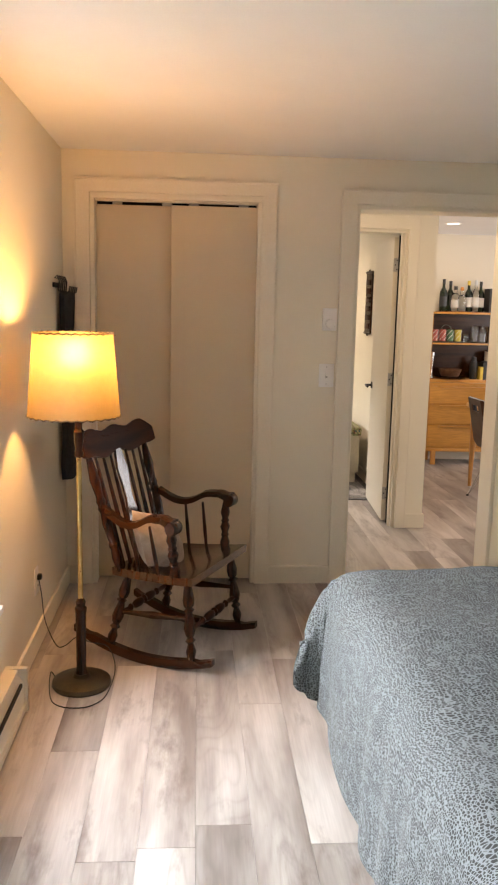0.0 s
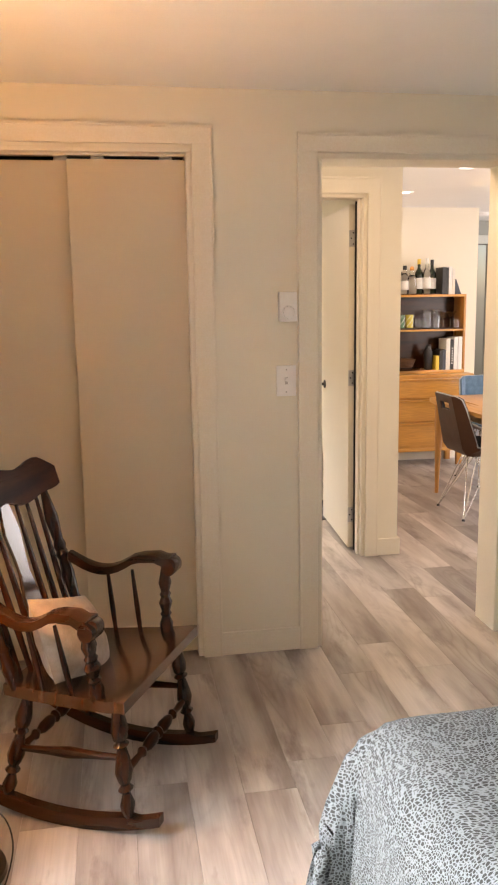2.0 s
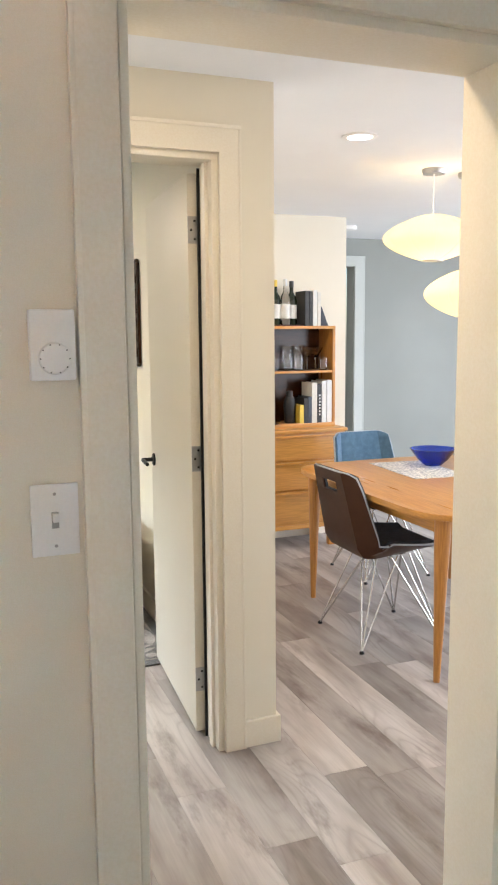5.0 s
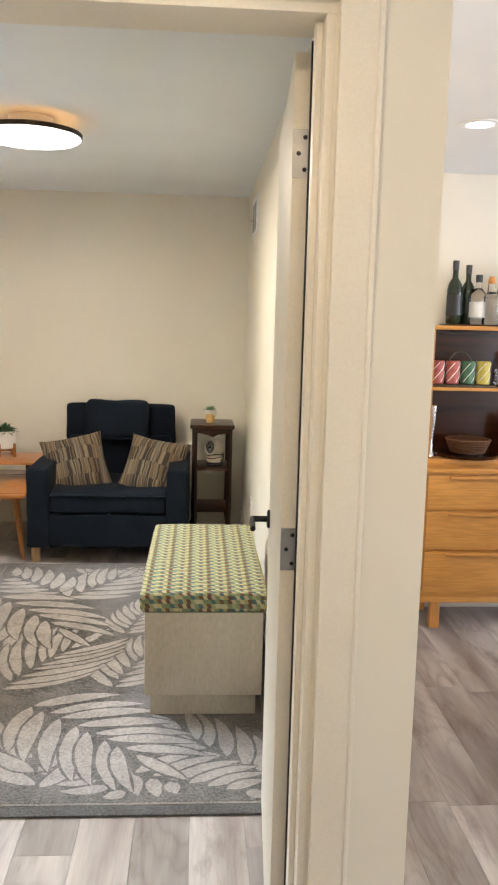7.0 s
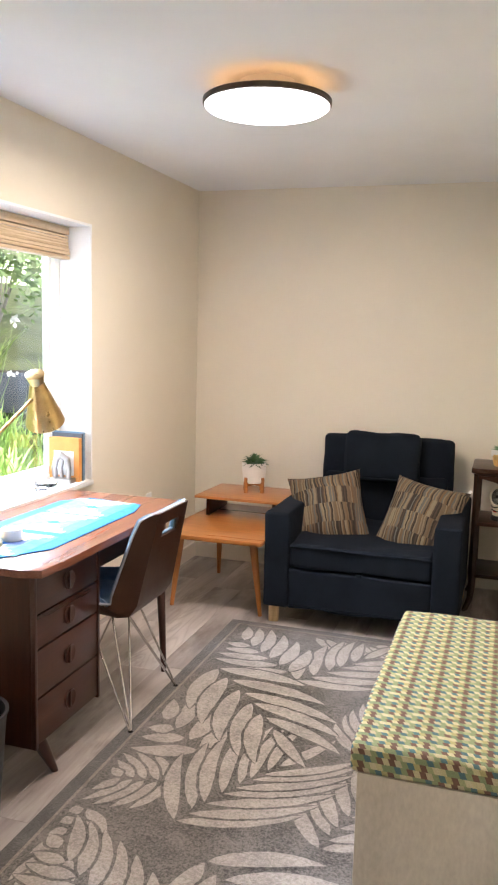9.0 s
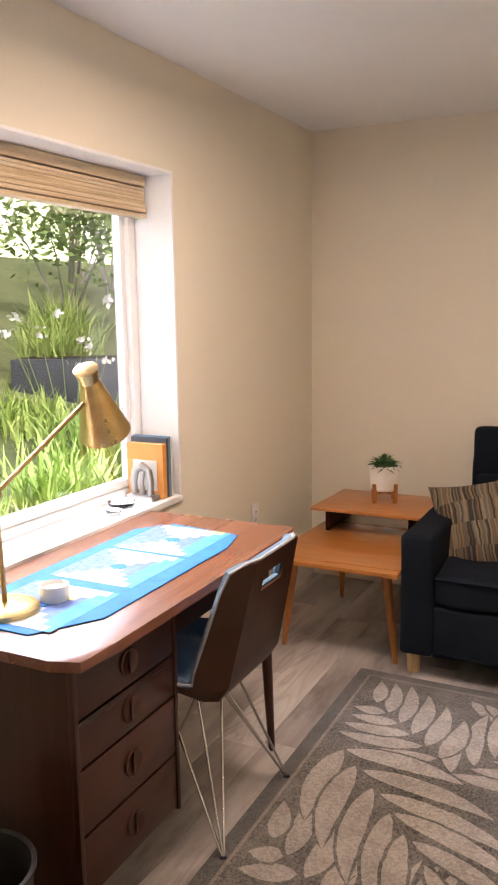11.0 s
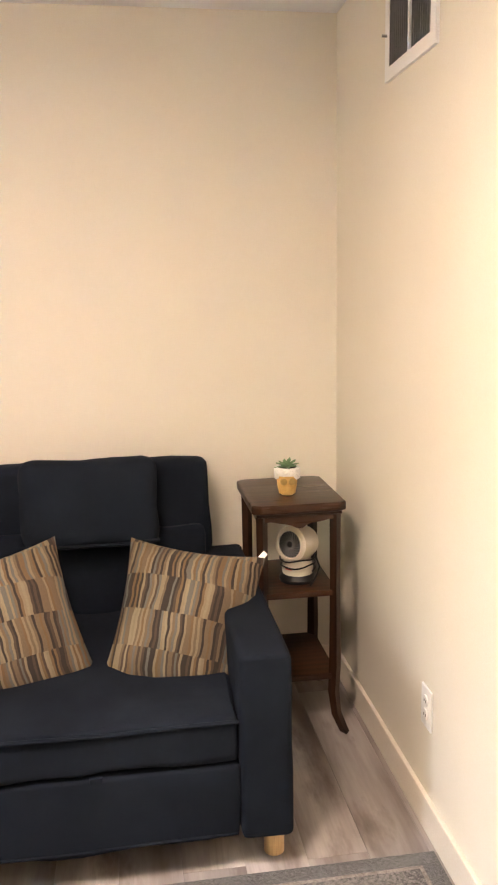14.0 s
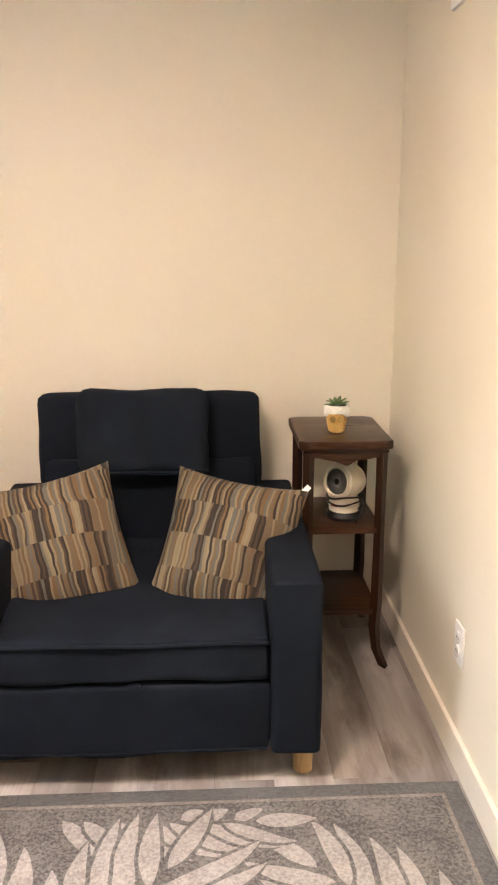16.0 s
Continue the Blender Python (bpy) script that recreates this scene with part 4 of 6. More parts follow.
# striped cushions on it
for i, (x, y, z, tilt, lean, rz) in enumerate(((0.942, 9.205, 0.548, 56, 12, 8), (1.438, 9.190, 0.540, 56, -9, -10))):
    c = thing("throw_cushion", x, y, z, 0, ("striped brown and grey throw cushion on the armchair", "striped cushion leaning in the armchair corner, white tag")[i], "cushion", "striped cushions on the armchair")
    c.matrix_world = pose(x, y, z, tilt, 0, rz) @ pose(0, 0, 0, 0, 0, lean)
    part("cover", cushion(0.41, 0.45, 0.24, 26, 0.085), STRIPES, c)
    if i:
        part("tag", moved(box(-0.008, 0.008, 0, 0.034, -0.0008, 0.0008), pose(0.184, 0.208, 0, 10, 0, -35)), PLASTIC, c, "white care tag")

# two-tier end table
et = thing("end_table", 0.405, 9.21, 0, 0, "honey maple two-tier end table in the corner", "end table")
part("lower_top", slab([(-0.30, -0.44), (0.285, -0.44), (0.27, 0.42), (-0.27, 0.42)], 0.422, 0.442, 0.006), MAPLE_X, et)
part("upper_top", slab([(-0.265, 0.005), (0.265, 0.005), (0.25, 0.43), (-0.25, 0.43)], 0.548, 0.565, 0.006), MAPLE_X, et)
for s in (-1, 1):
    part("upright", box(s * 0.20 - 0.010, s * 0.20 + 0.010, 0.06, 0.38, 0.442, 0.548, 0.003), WALNUT, et, "darker upright panel")
    part("leg", turned((s * 0.205, -0.33, 0.422), (-0.268, -0.30, 0.0) if s < 0 else (0.242, -0.29, 0.0), [(0, 0.023), (0.15, 0.022), (1, 0.011)]), MAPLE_Z, et)
    part("leg", turned((s * 0.22, 0.33, 0.422), (s * 0.235, 0.37, 0.0), [(0, 0.023), (0.15, 0.022), (1, 0.011)]), MAPLE_Z, et)
    part("apron", box(s * 0.225 - 0.009, s * 0.225 + 0.009, -0.33, 0.33, 0.385, 0.422, 0.002), MAPLE_Y, et)
part("apron", box(-0.215, 0.215, -0.345, -0.327, 0.392, 0.422, 0.002), MAPLE_X, et)


def succulent(bm, rings, size, up, seed):
    """A rosette of pointed fleshy leaves."""
    rng = random.Random(seed)
    for ring, (n, tilt, ln) in enumerate(rings):
        for k in range(n):
            a = 2 * math.pi * (k + 0.5 * (ring % 2)) / n + rng.uniform(-0.15, 0.15)
            lift = radians(tilt + rng.uniform(-8, 8))
            length = size * ln * rng.uniform(0.85, 1.1)
            d = Vector((math.cos(a) * math.cos(lift), math.sin(a) * math.cos(lift), math.sin(lift)))
            side = Vector((-math.sin(a), math.cos(a), 0))
            nor = d.cross(side)
            pts = []
            for t, w in ((0, 0.10), (0.35, 0.17), (0.7, 0.15), (1.0, 0.012)):
                c = Vector((0, 0, up)) + d * length * t - Vector((0, 0, 0.12 * length * t * t))
                pts.append([bm.verts.new(c + side * w * length + nor * 0.03 * length), bm.verts.new(c - nor * 0.06 * length), bm.verts.new(c - side * w * length + nor * 0.03 * length), bm.verts.new(c + nor * 0.02 * length)])
            for p, q in zip(pts, pts[1:]):
                for m in range(4):
                    bm.faces.new((p[m], p[(m + 1) % 4], q[(m + 1) % 4], q[m]))
    return bm


def spiky(bm, n, length, up, seed):
    """A tuft of thin arching blades."""
    rng = random.Random(seed)
    for _ in range(n):
        a, lift, ln = rng.uniform(0, 2 * math.pi), radians(rng.uniform(15, 85)), length * rng.uniform(0.6, 1.1)
        d = Vector((math.cos(a) * math.cos(lift), math.sin(a) * math.cos(lift), math.sin(lift)))
        side = Vector((-math.sin(a), math.cos(a), 0))
        prev = None
        for t, w in ((0, 0.004), (0.4, 0.006), (0.75, 0.004), (1.0, 0.0006)):
            c = Vector((rng.uniform(-0.004, 0.004), 0, up)) + d * ln * t - Vector((0, 0, 0.35 * ln * t * t))
            cur = [bm.verts.new(c + side * w), bm.verts.new(c - side * w), bm.verts.new(c + d.cross(side) * w * 0.7)]
            if prev:
                for m in range(3):
                    bm.faces.new((prev[m], prev[(m + 1) % 3], cur[(m + 1) % 3], cur[m]))
            prev = cur
    return bm


pp = thing("potted_plant", 0.425, 9.46, 0.565, 20, "small green plant in ribbed white pot on wooden stand", "potted plant")
pot = part("pot", lathe([(0.045, 0.045)] + [(0.052 + 0.006 * k / 10 + (0.0015 if k % 2 else 0), 0.05 + 0.009 * k) for k in range(11)] + [(0.054, 0.142), (0.051, 0.128)], 40), CERAMIC, pp)
part("soil", lathe([(0.05, 0.12), (0.05, 0.129)], 24), SOIL, pot)
for k in range(4):
    a = math.pi / 2 * k
    part("stand_leg", moved(box(0.048, 0.062, -0.007, 0.007, 0, 0.075, 0.002), pose(0, 0, 0, 0, 0, 45 + 90 * k)), MAPLE_Z, pp)
part("stand_bar", moved(box(-0.056, 0.056, -0.007, 0.007, 0.032, 0.044, 0.002), pose(0, 0, 0, 0, 0, 45)), MAPLE_X, pp)
part("stand_bar", moved(box(-0.056, 0.056, -0.007, 0.007, 0.0325, 0.0435, 0.002), pose(0, 0, 0, 0, 0, 135)), MAPLE_X, pp)
part("foliage", spiky(succulent(bmesh.new(), ((8, 15, 0.9), (7, 45, 0.8), (5, 70, 0.6)), 0.066, 0.130, 4), 130, 0.085, 0.130, 5), LEAF, pp, "spiky green foliage")

pp.scale = (1.25, 1.25, 1.25)

# plant stand in the corner
PS_FIT = 0.93
ps = thing("plant_stand", 1.83, 9.60, 0, 0, "antique dark oak plant stand with three tiers", "plant stand")
part("top", slab([(-0.165, -0.19), (-0.135, -0.21), (0.135, -0.21), (0.165, -0.19), (0.165, 0.19), (0.135, 0.21), (-0.135, 0.21), (-0.165, 0.19)], 0.778, 0.808, 0.008, 3), STAND_WOOD, ps)
part("top_moulding", box(-0.150, 0.150, -0.193, 0.193, 0.766, 0.778, 0.004), STAND_WOOD, ps)
for y in (-0.178, 0.178):
    # scalloped apron
    pts = [(-0.14, 0.766), (0.14, 0.766)] + [(0.14 - 0.28 * k / 20, 0.748 - 0.022 * math.exp(-((k - 10) / 3.2) ** 2) - 0.004 * math.cos(k * 1.3)) for k in range(21)]
    part("apron", moved(slab(pts, -0.008, 0.008, 0.002, 1), Matrix.Translation((0, y, 0)) @ pose(0, 0, 0, 90, 0, 0)), STAND_WOOD, ps, "scalloped carved apron")
for x in (-0.129, 0.129):
    part("side_apron", box(x - 0.008, x + 0.008, -0.17, 0.17, 0.735, 0.766, 0.002), STAND_WOOD, ps)
    for y in (-0.175, 0.175):
        fx, fy = (1 if x > 0 else -1), (1 if y > 0 else -1)
        prof = [(x, y, 0.766), (x, y, 0.5), (x, y, 0.24), (x - 0.004 * fx, y - 0.004 * fy, 0.15), (x + 0.004 * fx, y + 0.004 * fy, 0.07), (x + 0.026 * fx, y + 0.022 * fy, 0.018), (x + 0.040 * fx, y + 0.034 * fy, 0.008)]
        part("leg", tube(prof, [0.020, 0.019, 0.022, 0.021, 0.018, 0.016, 0.008], 4), STAND_WOOD_Z, ps, "square leg curving to a splayed foot")
part("middle_shelf", box(-0.137, 0.137, -0.183, 0.183, 0.487, 0.507, 0.004), STAND_WOOD, ps)
part("lower_shelf", box(-0.137, 0.137, -0.183, 0.183, 0.194, 0.214, 0.004), STAND_WOOD, ps)

ps.scale = (PS_FIT, PS_FIT, 1.0)
GOLDEN = surface("golden_glaze", (0.62, 0.36, 0.10), (0.74, 0.47, 0.17), 0.35, 30, relief=0.05)
hp = thing("novelty_planter", 1.815, 9.545, 0.808, -8, "white and gold head-shaped planter with a succulent", "planter")
part("pot", lathe([(0.018, 0.0), (0.026, 0.006), (0.031, 0.03), (0.033, 0.05), (0.036, 0.066)], 28), GOLDEN, hp, "golden glazed lower part")
crown = bmesh.new()
for k in range(60):
    a, zz = 2.399 * k, 0.058 + 0.026 * (k / 60)
    if -2.3 < math.atan2(math.sin(a), math.cos(a)) < -0.85 and zz < 0.072:
        continue
    bmesh.ops.create_icosphere(crown, subdivisions=1, radius=0.0095, matrix=Matrix.Translation((0.034 * math.cos(a), 0.034 * math.sin(a), zz)))
part("rim", merged(crown, lathe([(0.030, 0.060), (0.038, 0.066), (0.039, 0.088), (0.033, 0.090), (0.032, 0.076)], 28)), CERAMIC, hp, "white curly rim")
for s in (-1, 1):
    part("ring", moved(lathe([(0.009, -0.001), (0.011, 0.001), (0.009, 0.003)], 18), pose(s * 0.0125, -0.0335, 0.048, 90, 0, s * 16)), BRASS, hp)
part("soil", lathe([(0.031, 0.076), (0.031, 0.086)], 20), SOIL, hp)
part("succulent", succulent(bmesh.new(), ((9, 18, 1.0), (8, 42, 0.85), (6, 65, 0.65), (3, 82, 0.5)), 0.046, 0.088, 8), PALE_LEAF, hp, "pale green succulent rosette")

hp.scale = (1.05, 1.05, 1.05)
CREAM = surface("cream_plastic", (0.66, 0.58, 0.45), (0.72, 0.64, 0.51), 0.3, 6, relief=0.02)
fan_heater = thing("desk_fan", 1.85, 9.555, 0.507, -46, "small cream retro air circulator fan, cord wrapped round", "fan")
part("foot", lathe([(0.070, 0.0), (0.072, 0.012), (0.062, 0.030)], 30), BLACK_METAL, fan_heater, "black round foot")
part("stand", lathe([(0.058, 0.024), (0.060, 0.055), (0.052, 0.085)], 30), CREAM, fan_heater)
body = part("housing", moved(lathe([(0.001, -0.082), (0.03, -0.078), (0.058, -0.06), (0.070, -0.02), (0.072, 0.03), (0.068, 0.045), (0.058, 0.046)], 36), pose(0, 0, 0.145, 82, 0, 0)), CREAM, fan_heater, "rounded cream housing")
part("grille", moved(lathe([(0.056, 0.050), (0.060, 0.058), (0.052, 0.058), (0.050, 0.046)], 36, False), pose(0, 0, 0.145, 82, 0, 0)), CREAM, fan_heater)
# shade behind the grille, as a near-black disc
part("dark_back", moved(lathe([(0.052, 0.046), (0.052, 0.048)], 28), pose(0, 0, 0.145, 82, 0, 0)), GAP_SHADE, fan_heater)
blades = bmesh.new()
for k in range(22):
    a = 2 * math.pi * k / 22
    pts = [((0.012 + 0.041 * t) * math.cos(a + 0.7 * t), (0.012 + 0.041 * t) * math.sin(a + 0.7 * t), 0.051) for t in (0, 0.33, 0.66, 1)]
    b = tube(pts, 0.0014, 5)
    me = bpy.data.meshes.new("tmp")
    b.to_mesh(me)
    b.free()
    blades.from_mesh(me)
    bpy.data.meshes.remove(me)
part("vanes", moved(blades, pose(0, 0, 0.145, 82, 0, 0)), STEEL, fan_heater, "swirled grille vanes")
part("hub", moved(lathe([(0.014, 0.046), (0.012, 0.055), (0.004, 0.057)], 16), pose(0, 0, 0.145, 82, 0, 0)), BLACK_METAL, fan_heater)
part("cord", tube([(0.068 * math.cos(0.3 * k), 0.068 * math.sin(0.3 * k), 0.045 + 0.0012 * k + 0.004 * math.sin(k)) for k in range(46)] + [(0.10, 0.0, 0.07), (0.105, -0.03, 0.045), (0.09, -0.05, 0.006)], 0.0035, 6), BLACK_METAL, fan_heater, "black wrapped cord")
part("label", moved(box(-0.014, 0.014, -0.001, 0.001, -0.004, 0.004), pose(0.0, -0.0615, 0.058)), surface("red_label", (0.5, 0.03, 0.02), (0.6, 0.05, 0.03), 0.4, relief=0), fan_heater, "red label")

fan_heater.scale = (0.88, 0.88, 0.88)

# outlet and return-air vent on the east wall
ot = thing("wall_outlet", EX, 8.925, 0.352, 0, "white duplex wall outlet", "outlet", "wall outlets")
part("plate", box(-0.006, 0.0, -0.036, 0.036, -0.058, 0.058, 0.002), PLASTIC, ot)
for dz in (-0.02, 0.02):
    sk = part("socket", moved(lathe([(0.017, 0), (0.016, 0.003)], 20), pose(-0.006, 0, dz, 0, -90, 0)), PLASTIC, ot)
    for dy in (-0.006, 0.006):
        part("slot", box(-0.0098, -0.0088, dy - 0.001, dy + 0.001, dz - 0.004, dz + 0.004), GAP_SHADE, sk)
vt = thing("wall_vent", EX, 9.145, 2.16, 0, "white metal return-air grille high on the wall", "vent")
part("frame", boxes((-0.010, 0, -0.19, -0.155, -0.12, 0.12), (-0.010, 0, 0.155, 0.19, -0.12, 0.12), (-0.010, 0, -0.155, 0.155, -0.12, -0.085), (-0.010, 0, -0.155, 0.155, 0.085, 0.12), (-0.010, 0, -0.006, 0.006, -0.085, 0.085)), PLASTIC, vt)
# shade behind the slats, as a near-black plate
part("backing", box(-0.002, -0.001, -0.155, 0.155, -0.085, 0.085), GAP_SHADE, vt)
for k in range(20):
    y = -0.148 + 0.0156 * k
    if abs(y) > 0.01:
        part("slat", moved(box(-0.006, 0.0055, -0.0007, 0.0007, -0.085, 0.085), pose(-0.006, y, 0, 0, 0, 35)), STEEL, vt)
part("damper_lever", moved(lathe([(0.004, 0), (0.004, 0.014)], 8), pose(-0.01, 0.175, 0.0, 0, -90, 0)), STEEL, vt)

# dark carved hanging on the east wall
wh = thing("wall_hanging", EX, 7.06, 1.57, 0, "narrow dark carved wooden wall hanging", "wall art")
part("panel", box(-0.018, -0.002, -0.11, 0.11, -0.26, 0.26, 0.003), WALNUT_Z, wh)
for s in (-1, 1):
    part("end_rod", merged(rod((-0.016, -0.12, s * 0.262), (-0.016, 0.12, s * 0.262), 0.010), rod((-0.016, 0, s * 0.26), (-0.016, 0, s * 0.285), 0.007)), BRONZE, wh, "rod with finial")
for k in range(6):
    part("carved_row", box(-0.026, -0.018, -0.085, 0.085, -0.225 + 0.075 * k, -0.175 + 0.075 * k, 0.006), WALNUT, wh)

# storage bench
bn = thing("storage_bench", 1.76, 7.335, 0, 0, "whitewashed storage bench with patterned green and yellow seat", "bench")
part("plinth", box(-0.198, 0.203, -0.492, 0.495, 0.0095, 0.105, 0.003), WHITEWASH, bn)
part("box", box(-0.218, 0.222, -0.532, 0.515, 0.105, 0.428, 0.004), WHITEWASH, bn)
part("seat_pad", fabric_box(-0.238, 0.240, -0.540, 0.525, 0.428, 0.505, 0.022, 0.004, 6, 2), CHIPS, bn, "padded seat in geometric fabric")

# desk
dk = thing("desk", 0.18, 7.64, 0, 0, "red-brown teak pedestal desk under the window", "desk")
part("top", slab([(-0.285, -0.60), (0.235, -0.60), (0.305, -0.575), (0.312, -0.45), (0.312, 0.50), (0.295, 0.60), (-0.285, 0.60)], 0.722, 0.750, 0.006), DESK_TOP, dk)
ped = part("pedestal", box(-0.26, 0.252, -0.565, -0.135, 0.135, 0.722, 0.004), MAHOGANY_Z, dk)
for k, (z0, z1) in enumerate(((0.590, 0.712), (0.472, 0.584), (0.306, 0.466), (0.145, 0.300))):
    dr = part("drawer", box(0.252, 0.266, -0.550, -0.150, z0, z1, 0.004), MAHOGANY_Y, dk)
    zc = (z0 + z1) / 2
    part("pull", moved(lathe([(0.033, 0.0), (0.035, 0.004), (0.032, 0.007), (0.024, 0.003), (0.001, 0.001)], 28), pose(0.266, -0.35, zc, 0, 90, 0)), MAHOGANY_Y, dr, "round recessed wooden pull")
    part("grip", box(0.267, 0.274, -0.354, -0.346, zc - 0.028, zc + 0.028, 0.002), MAHOGANY_Z, dr)
for y0, y1 in ((-0.565, -0.550), (-0.150, -0.135)):
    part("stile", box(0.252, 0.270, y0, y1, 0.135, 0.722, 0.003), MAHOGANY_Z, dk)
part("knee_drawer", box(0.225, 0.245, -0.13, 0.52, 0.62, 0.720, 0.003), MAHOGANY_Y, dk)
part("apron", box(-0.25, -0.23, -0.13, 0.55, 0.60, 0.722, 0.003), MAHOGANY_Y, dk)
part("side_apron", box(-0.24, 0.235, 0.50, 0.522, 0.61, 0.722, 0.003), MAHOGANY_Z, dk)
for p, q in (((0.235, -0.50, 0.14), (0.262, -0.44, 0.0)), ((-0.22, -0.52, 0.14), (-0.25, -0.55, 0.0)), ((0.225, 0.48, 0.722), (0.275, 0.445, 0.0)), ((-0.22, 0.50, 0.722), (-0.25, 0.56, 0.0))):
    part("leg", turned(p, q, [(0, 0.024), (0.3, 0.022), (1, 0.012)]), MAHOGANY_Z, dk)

# quilted runner on the desk
BLUE_Q = surface("bright_blue_cotton", (0.003, 0.12, 0.38), (0.010, 0.17, 0.46), 0.85, 20, fine=500, relief=0.3)
PALE_Q = surface("pale_blue_cotton", (0.03, 0.22, 0.42), (0.07, 0.29, 0.48), 0.85, 25, fine=500, relief=0.3)
CREAM_Q = surface("cream_cotton", (0.46, 0.42, 0.23), (0.54, 0.49, 0.30), 0.85, 25, fine=500, relief=0.3)
PERI_Q = surface("periwinkle_cotton", (0.07, 0.135, 0.36), (0.14, 0.22, 0.46), 0.85, 60, fine=500, relief=0.3)
WHITE_Q = surface("white_cotton", (0.36, 0.42, 0.43), (0.46, 0.51, 0.51), 0.85, 40, fine=500, relief=0.3)
qr = thing("table_runner", 0.185, 7.625, 0.750, 0, "blue quilted table runner with cream zigzag diamonds", "table runner")
part("cloth", slab([(-0.19, -0.30), (-0.10, -0.50), (0.10, -0.50), (0.20, -0.34), (0.20, 0.30), (0.165, 0.435), (-0.10, 0.47), (-0.19, 0.36)], 0.0005, 0.004, 0.001, 1), BLUE_Q, qr)
for cy in (-0.33, 0.0, 0.30):
    # a small diamond with four stepped wedges round it
    for k in range(4):
        d, e = 0.020 + 0.030 * k, 0.030
        for t in (-1, 1):
            y0, y1 = sorted((cy + t * d, cy + t * (d + e)))
            part("patch", box(-d - 0.3 * e, d + 0.3 * e, y0, y1, 0.004, 0.0050), CREAM_Q if t > 0 else WHITE_Q, qr, "", 0)
            x0, x1 = sorted((t * d, t * (d + e)))
            part("patch", box(x0, x1, cy - d - e, cy + d + e, 0.004, 0.0046), PERI_Q if k < 2 or t < 0 else PALE_Q, qr, "", 0)
    part("centre_diamond", slab([(-0.028, cy), (0, cy - 0.03), (0.028, cy), (0, cy + 0.03)], 0.004, 0.0052), BLUE_Q, qr, "", 0)

# brass task lamp
tl = thing("desk_lamp", 0.13, 7.22, 0.750, 0, "brass cone-shaded task lamp on the desk", "desk lamp")
part("base", lathe([(0.085, 0.0045), (0.085, 0.016), (0.07, 0.024), (0.012, 0.028)], 32), BRASS, tl)
part("stem", rod((0, 0, 0.02), (-0.01, 0.0, 0.30), 0.007), BRASS, tl)
part("arm", rod((-0.01, 0.0, 0.30), (-0.005, 0.375, 0.495), 0.0065), BRASS, tl)
part("joint", moved(lathe([(0.012, -0.012), (0.014, 0), (0.012, 0.012)], 16), pose(-0.01, 0, 0.30, 0, 90, 0)), BRASS, tl)
part("shade", moved(lathe([(0.030, 0.150), (0.036, 0.148), (0.026, 0.108), (0.030, 0.098), (0.076, -0.075), (0.074, -0.0755), (0.028, 0.096), (0.02, 0.10)], 36), pose(0.0, 0.415, 0.455, 30, 8, 0)), BRASS, tl, "perforated brass cone shade")
part("knob", moved(lathe([(0.008, 0), (0.008, 0.03)], 12), pose(-0.005, 0.365, 0.485, -60, 0, 0)), BRASS, tl)

# candle jar
single("candle_jar", lathe([(0.036, 0.004), (0.038, 0.008), (0.038, 0.045), (0.034, 0.047), (0.033, 0.036), (0.001, 0.036)], 32), CERAMIC, "small white candle jar on the runner", "candle", pose(0.19, 7.335, 0.750))

# things on the sill
ORANGE = surface("orange_cover", (0.62, 0.26, 0.06), (0.70, 0.32, 0.09), 0.5, 12, relief=0.05)
PAPER = surface("paper_edges", (0.62, 0.60, 0.55), (0.74, 0.72, 0.66), 0.9, 60, stretch=(1, 20, 1), relief=0.2)
SLATE = surface("slate_cover", (0.04, 0.05, 0.07), (0.07, 0.085, 0.11), 0.5, 12, relief=0.05)
TEAL = surface("blue_cover", (0.10, 0.20, 0.30), (0.16, 0.28, 0.40), 0.5, 12, relief=0.05)
WHITE_COVER = surface("white_cover", (0.66, 0.66, 0.64), (0.74, 0.74, 0.72), 0.5, 12, relief=0.05)
BLACK_COVER = surface("black_cover", (0.015, 0.015, 0.016), (0.03, 0.03, 0.032), 0.45, 12, relief=0.05)
YELLOW_COVER = surface("yellow_cover", (0.66, 0.46, 0.05), (0.74, 0.54, 0.09), 0.45, 12, relief=0.05)


def book(x, y, z, w, d, h, cover, rz, label, tilt=0.0, group=""):
    """A standing book: w thick along local x, d deep, h high; the spine at -y."""
    b = thing("book", x, y, z, 0, label, "book", group)
    b.matrix_world = pose(x, y, z, 0, tilt, rz)
    part("cover", boxes((-w / 2, -w / 2 + 0.002, -d / 2, d / 2, 0, h), (w / 2 - 0.002, w / 2, -d / 2, d / 2, 0, h), (-w / 2 + 0.002, w / 2 - 0.002, -d / 2, -d / 2 + 0.003, 0, h)), cover, b, "", 0)
    part("pages", box(-w / 2 + 0.002, w / 2 - 0.002, -d / 2 + 0.003, d / 2 - 0.004, 0.004, h - 0.004), PAPER, b, "", 0)
    return b


SZ = 0.761
for k, (w, h, cover, label) in enumerate(((0.028, 0.215, ORANGE, "orange and white paperback on the sill"), (0.012, 0.235, SLATE, "thin dark slate book on the sill"), (0.016, 0.240, TEAL, "blue-grey book on the sill"), (0.012, 0.238, WHITE_COVER, "thin pale book on the sill"))):
    book(-0.215, 8.385 + (0, 0.022, 0.038, 0.054)[k], SZ, w, 0.165, h, cover, 90, label, 0, "books on the sill")
single("cover_panel", boxes((-0.27, -0.16, 8.3695, 8.3705, SZ + 0.03, SZ + 0.15)), WHITE_COVER, "white printed panel on the orange book", "book cover", smooth=0)
be = thing("bookend", -0.205, 8.335, SZ, 0, "grey metal horse-head style bookend on the sill", "bookend")
